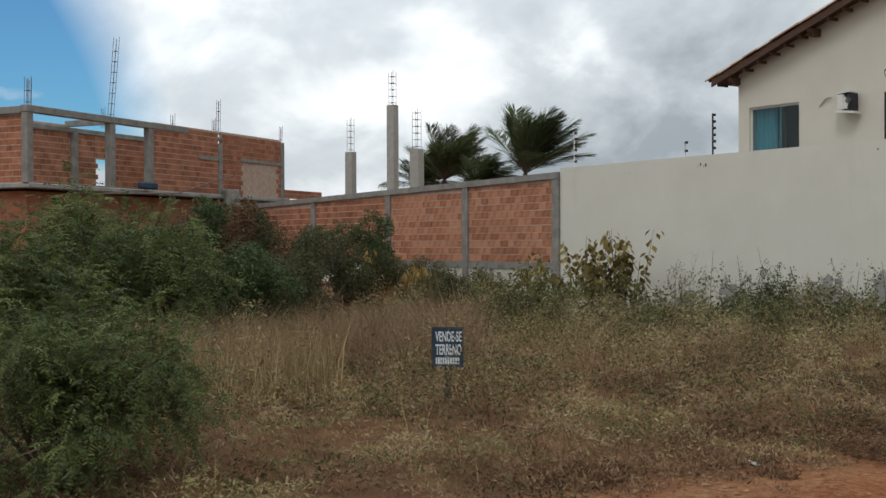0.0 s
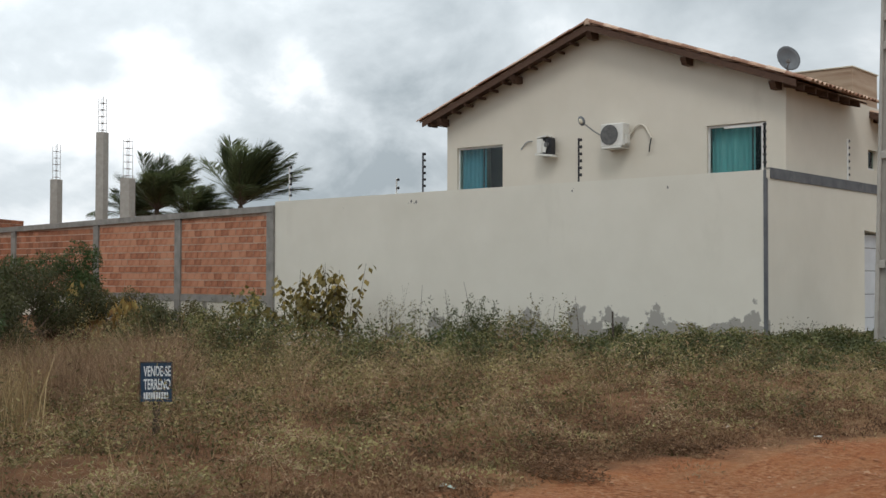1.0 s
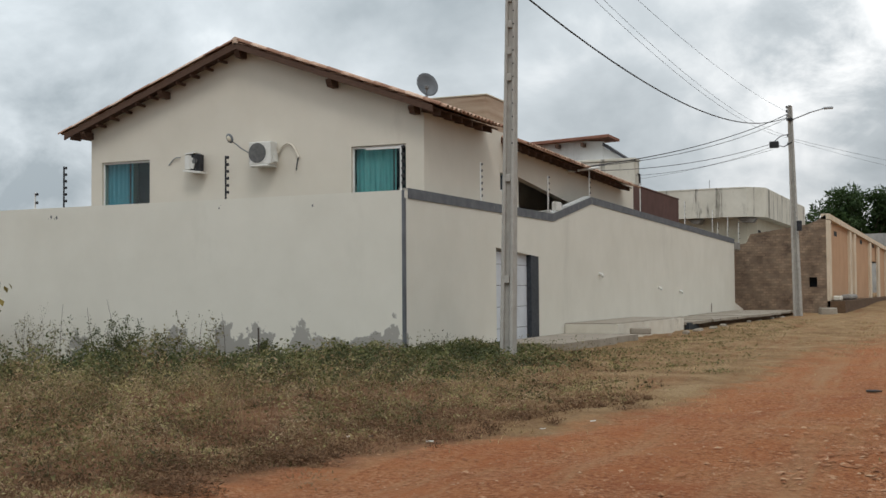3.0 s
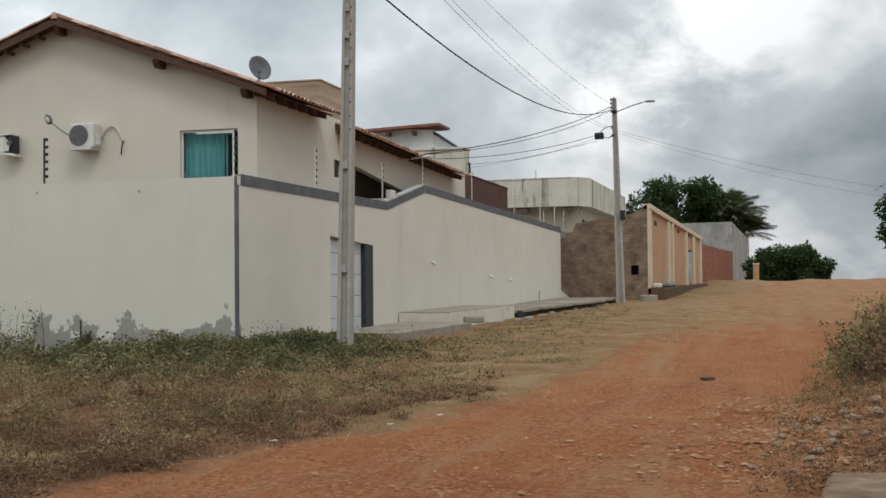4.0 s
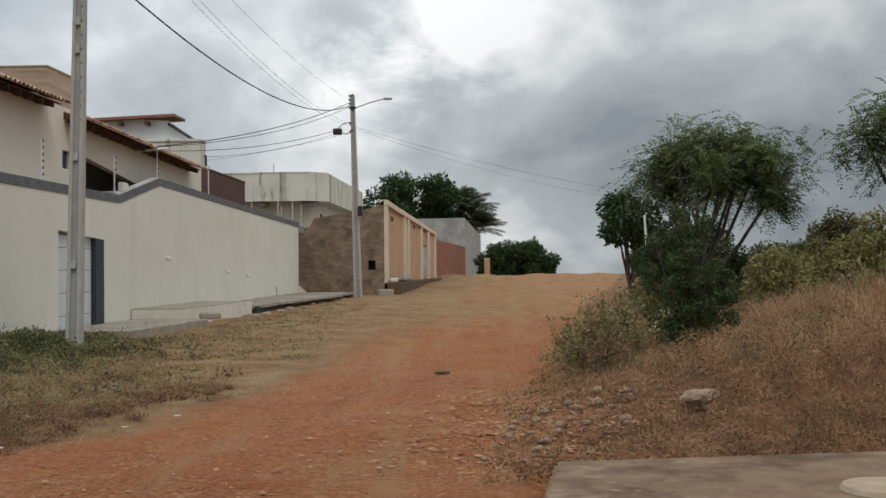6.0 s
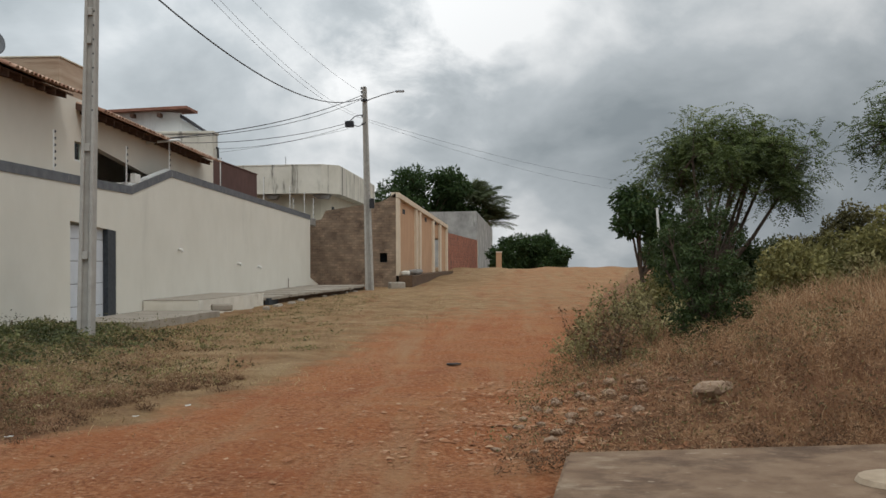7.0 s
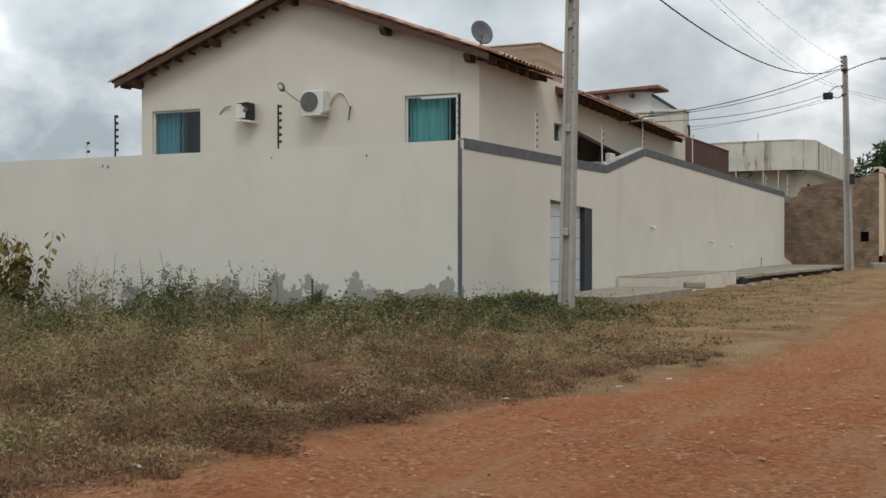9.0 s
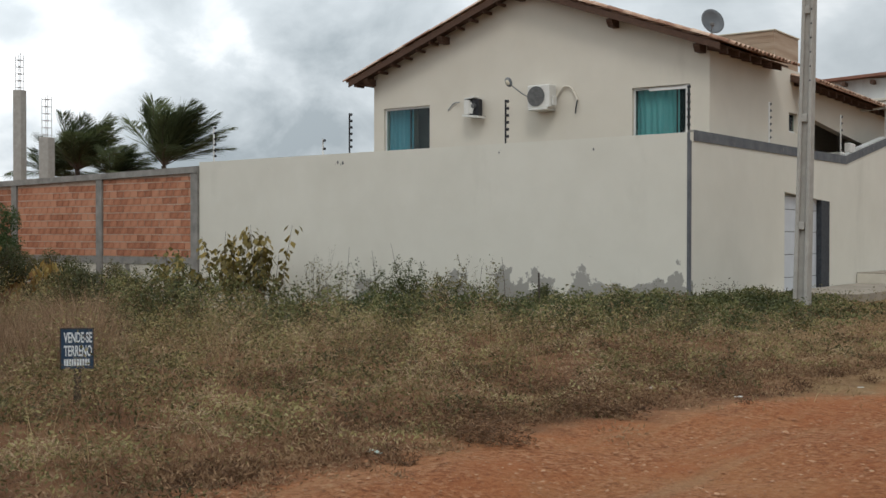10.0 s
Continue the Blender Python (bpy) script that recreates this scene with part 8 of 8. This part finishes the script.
def make_rocks():
    rng = random.Random(8)
    r = thing("rock", (2.02, 10.45, on_ground(2.02, 10.45) + 0.11), -12, "pale angular boulder among the dry grass", "rock")
    bm = bmesh.new()
    bmesh.ops.create_icosphere(bm, subdivisions=3, radius=0.13)
    cuts = [(Vector((rng.gauss(0, 1), rng.gauss(0, 1), rng.gauss(0, 1))).normalized(), rng.uniform(0.075, 0.105)) for _ in range(9)]
    for v in bm.verts:
        for way, limit in cuts:
            over = v.co.dot(way) - limit
            if over > 0:
                v.co -= way * over * 0.9
        v.co += v.co.normalized() * 0.012 * noise.noise(v.co * 22)
        v.co = Vector((v.co.x * 1.45, v.co.y, v.co.z * 0.85 + v.co.x * 0.32))
    part("stone", bm, M["rock"], r)
    for x, y, s in ((1.0, 11.4, 0.06), (0.75, 10.3, 0.05), (1.3, 12.4, 0.07), (0.6, 11.2, 0.045), (1.7, 13.3, 0.08), (0.95, 12.0, 0.05), (1.55, 11.8, 0.06), (2.9, 13.2, 0.09), (3.2, 13.3, 0.07), (0.55, 9.6, 0.05), (0.35, 10.9, 0.04), (0.2, 9.9, 0.03), (0.5, 10.5, 0.035), (0.9, 10.9, 0.04), (1.15, 10.2, 0.05), (1.3, 11.0, 0.045), (0.7, 12.0, 0.04), (1.05, 12.8, 0.05), (1.5, 12.7, 0.045), (0.4, 9.2, 0.03), (0.85, 9.8, 0.035), (1.6, 10.6, 0.04), (1.85, 11.6, 0.05), (0.62, 9.9, 0.055), (0.78, 10.6, 0.06), (1.02, 10.5, 0.045), (1.2, 11.5, 0.065), (0.5, 11.5, 0.05), (0.95, 9.4, 0.045), (1.35, 10.4, 0.055), (0.7, 11.7, 0.05), (1.5, 11.3, 0.06), (0.3, 10.4, 0.04), (1.1, 9.9, 0.04), (2.4, 12.2, 0.07), (2.7, 12.0, 0.06), (0.1, 9.3, 0.035)):
        q = thing("rock", (x, y, on_ground(x, y) + s * 0.55), rng.uniform(0, 360), "small pale stone at the road edge", "rock", "stones at the road edge")
        part("stone", stone_mesh(rng, s, 0.65), M["rock"], q)
    t = thing("rubber_scrap", (-0.51, 16.86, on_ground(-0.51, 16.86)), 15, "black scrap of rubber lying on the track", "litter")
    part("scrap", prism([(-0.12, -0.05), (-0.03, -0.09), (0.10, -0.04), (0.06, 0.03), (0.08, 0.09), (-0.08, 0.07)], "z", 0.0, 0.02), M["rubber"], t)
    for x, y, w, m, lab in ((-4.95, 9.95, 0.11, "paper", "crumpled pale litter on the verge"), (-4.75, 10.0, 0.10, "rubber", "dark scrap of litter on the verge"), (-4.1, 9.9, 0.04, "paper", "small scrap of paper on the verge"), (-3.95, 9.5, 0.035, "paper", "small scrap of paper on the verge"), (-5.15, 6.05, 0.055, "green_plastic", "flattened pale green plastic scrap"), (-3.4, 11.2, 0.03, "paper", "small scrap of paper by the track"), (-3.1, 12.0, 0.03, "paper", "small scrap of paper by the track")):
        z = on_ground(x, y)
        q = thing("litter", (x, y, z), rng.uniform(0, 90), lab, "litter", "litter on the verge")
        bm = bmesh.new()
        bmesh.ops.create_grid(bm, x_segments=5, y_segments=4, size=w)
        for v in bm.verts:
            v.co.y *= 0.55
            v.co.z = 0.03 + 0.35 * w * noise.noise(v.co * 14 + Vector((x, y, 0)))
        o = part("scrap", bm, M[m], q)
        sol = o.modifiers.new("thick", "SOLIDIFY")
        sol.thickness = 0.004
    b = thing("loose_brick", (-7.35, 31.3, 0.34), 20, "broken cement block on the pavement", "block")
    part("block", box(-0.28, 0.28, -0.16, 0.16, -0.02, 0.16, bevel=0.03), M["pavement"], b)
    # gravel of the track, past counting
    g = np.random.default_rng(77)
    n = 28000
    y = 4.5 + 40 * g.uniform(0, 1, n) ** 1.8
    x = road_left(y) + (road_right(y) - road_left(y) + 0.9) * (1.03 * g.uniform(0, 1, n) ** 0.75 - 0.03)
    s = (0.004 + 0.012 * g.uniform(0, 1, n) ** 2) * (1 + 1.0 * (g.uniform(0, 1, n) > 0.965))
    # rubble along the foot of the bank
    y[:6500] = 8.9 + 5.5 * g.uniform(0, 1, 6500)
    x[:6500] = road_right(y[:6500]) + 0.9 + 0.75 * g.normal(0, 1, 6500)
    s[:6500] = 0.005 + 0.028 * g.uniform(0, 1, 6500) ** 3.5
    z = ground_z(x, y) + bumps(x, y) + s * 0.2
    oct6 = np.array([(1, 0, 0), (-1, 0, 0), (0, 1, 0), (0, -1, 0), (0, 0, 0.7), (0, 0, -0.7)])
    v = np.stack([x, y, z], 1)[:, None] + oct6 * s[:, None, None] * g.uniform(0.6, 1.4, (n, 6, 1)) * (1.2, 1.2, 0.55) + g.normal(0, 0.28, (n, 6, 3)) * s[:, None, None] * (1, 1, 0.4)
    f = np.array([(0, 2, 4), (2, 1, 4), (1, 3, 4), (3, 0, 4)])
    loops = (6 * np.arange(n)[:, None, None] + f).ravel()
    ob = mesh_from_arrays("gravel", v.reshape(-1, 3), loops, np.full(4 * n, 3), M["pebble"], None, np.repeat(g.uniform(0, 0.9, n), 6))
    ob.data.polygons.foreach_set("use_smooth", np.zeros(4 * n, bool))
    tagged(ob, "small red and pale stones on the earth track", "gravel", kind="stuff")


make_rocks()

# ---------------------------------------------------------------- bricks of the nearest panels, one by one
def make_bricks():
    rng = random.Random(11)
    me_full = {}

    def brick_mesh(w, h):
        key = (round(w, 2), round(h, 2))
        if key not in me_full:
            bm = box(-w / 2, w / 2, -0.06, 0.05, -h / 2, h / 2)
            me = bpy.data.meshes.new("brick")
            bm.to_mesh(me)
            bm.free()
            me.materials.append(M["brick"])
            me_full[key] = me
        return me_full[key]

    L, Hc = 0.30, 0.203
    for pi, (a, b) in enumerate(zip(BX, BX[1:])):
        lo, hi = b + 0.137, a - 0.137
        ztop = min(btop(a), btop(b)) - 0.065
        if pi >= 2:
            brick_run("brick_course", brick_wall, lo, hi, 1.0, ztop, FY - 0.004, M["brick_far"], seed=20 + pi, course=Hc)
            continue
        r, z = 0, 1.0
        while z + 0.1 < ztop:
            h = min(Hc, ztop - z) - 0.030
            x = lo - (L / 2 if r % 2 else 0)
            while x < hi:
                p, q = max(x, lo), min(x + L, hi)
                w = q - p - 0.016
                if w > 0.06:
                    if abs(w - 0.284) < 0.02:
                        w = 0.284
                    o = new("brick", brick_mesh(w, h))
                    o.parent = brick_wall
                    o.matrix_basis = Matrix.Translation(((p + q) / 2, FY + 0.05 + rng.uniform(-0.004, 0.006), z + h / 2 + 0.015 + rng.uniform(-0.004, 0.004))) @ Matrix.Rotation(rng.uniform(-0.02, 0.02), 4, "Z") @ Matrix.Rotation(rng.uniform(-0.008, 0.008), 4, "Y")
                x += L
            r, z = r + 1, z + Hc


make_bricks()
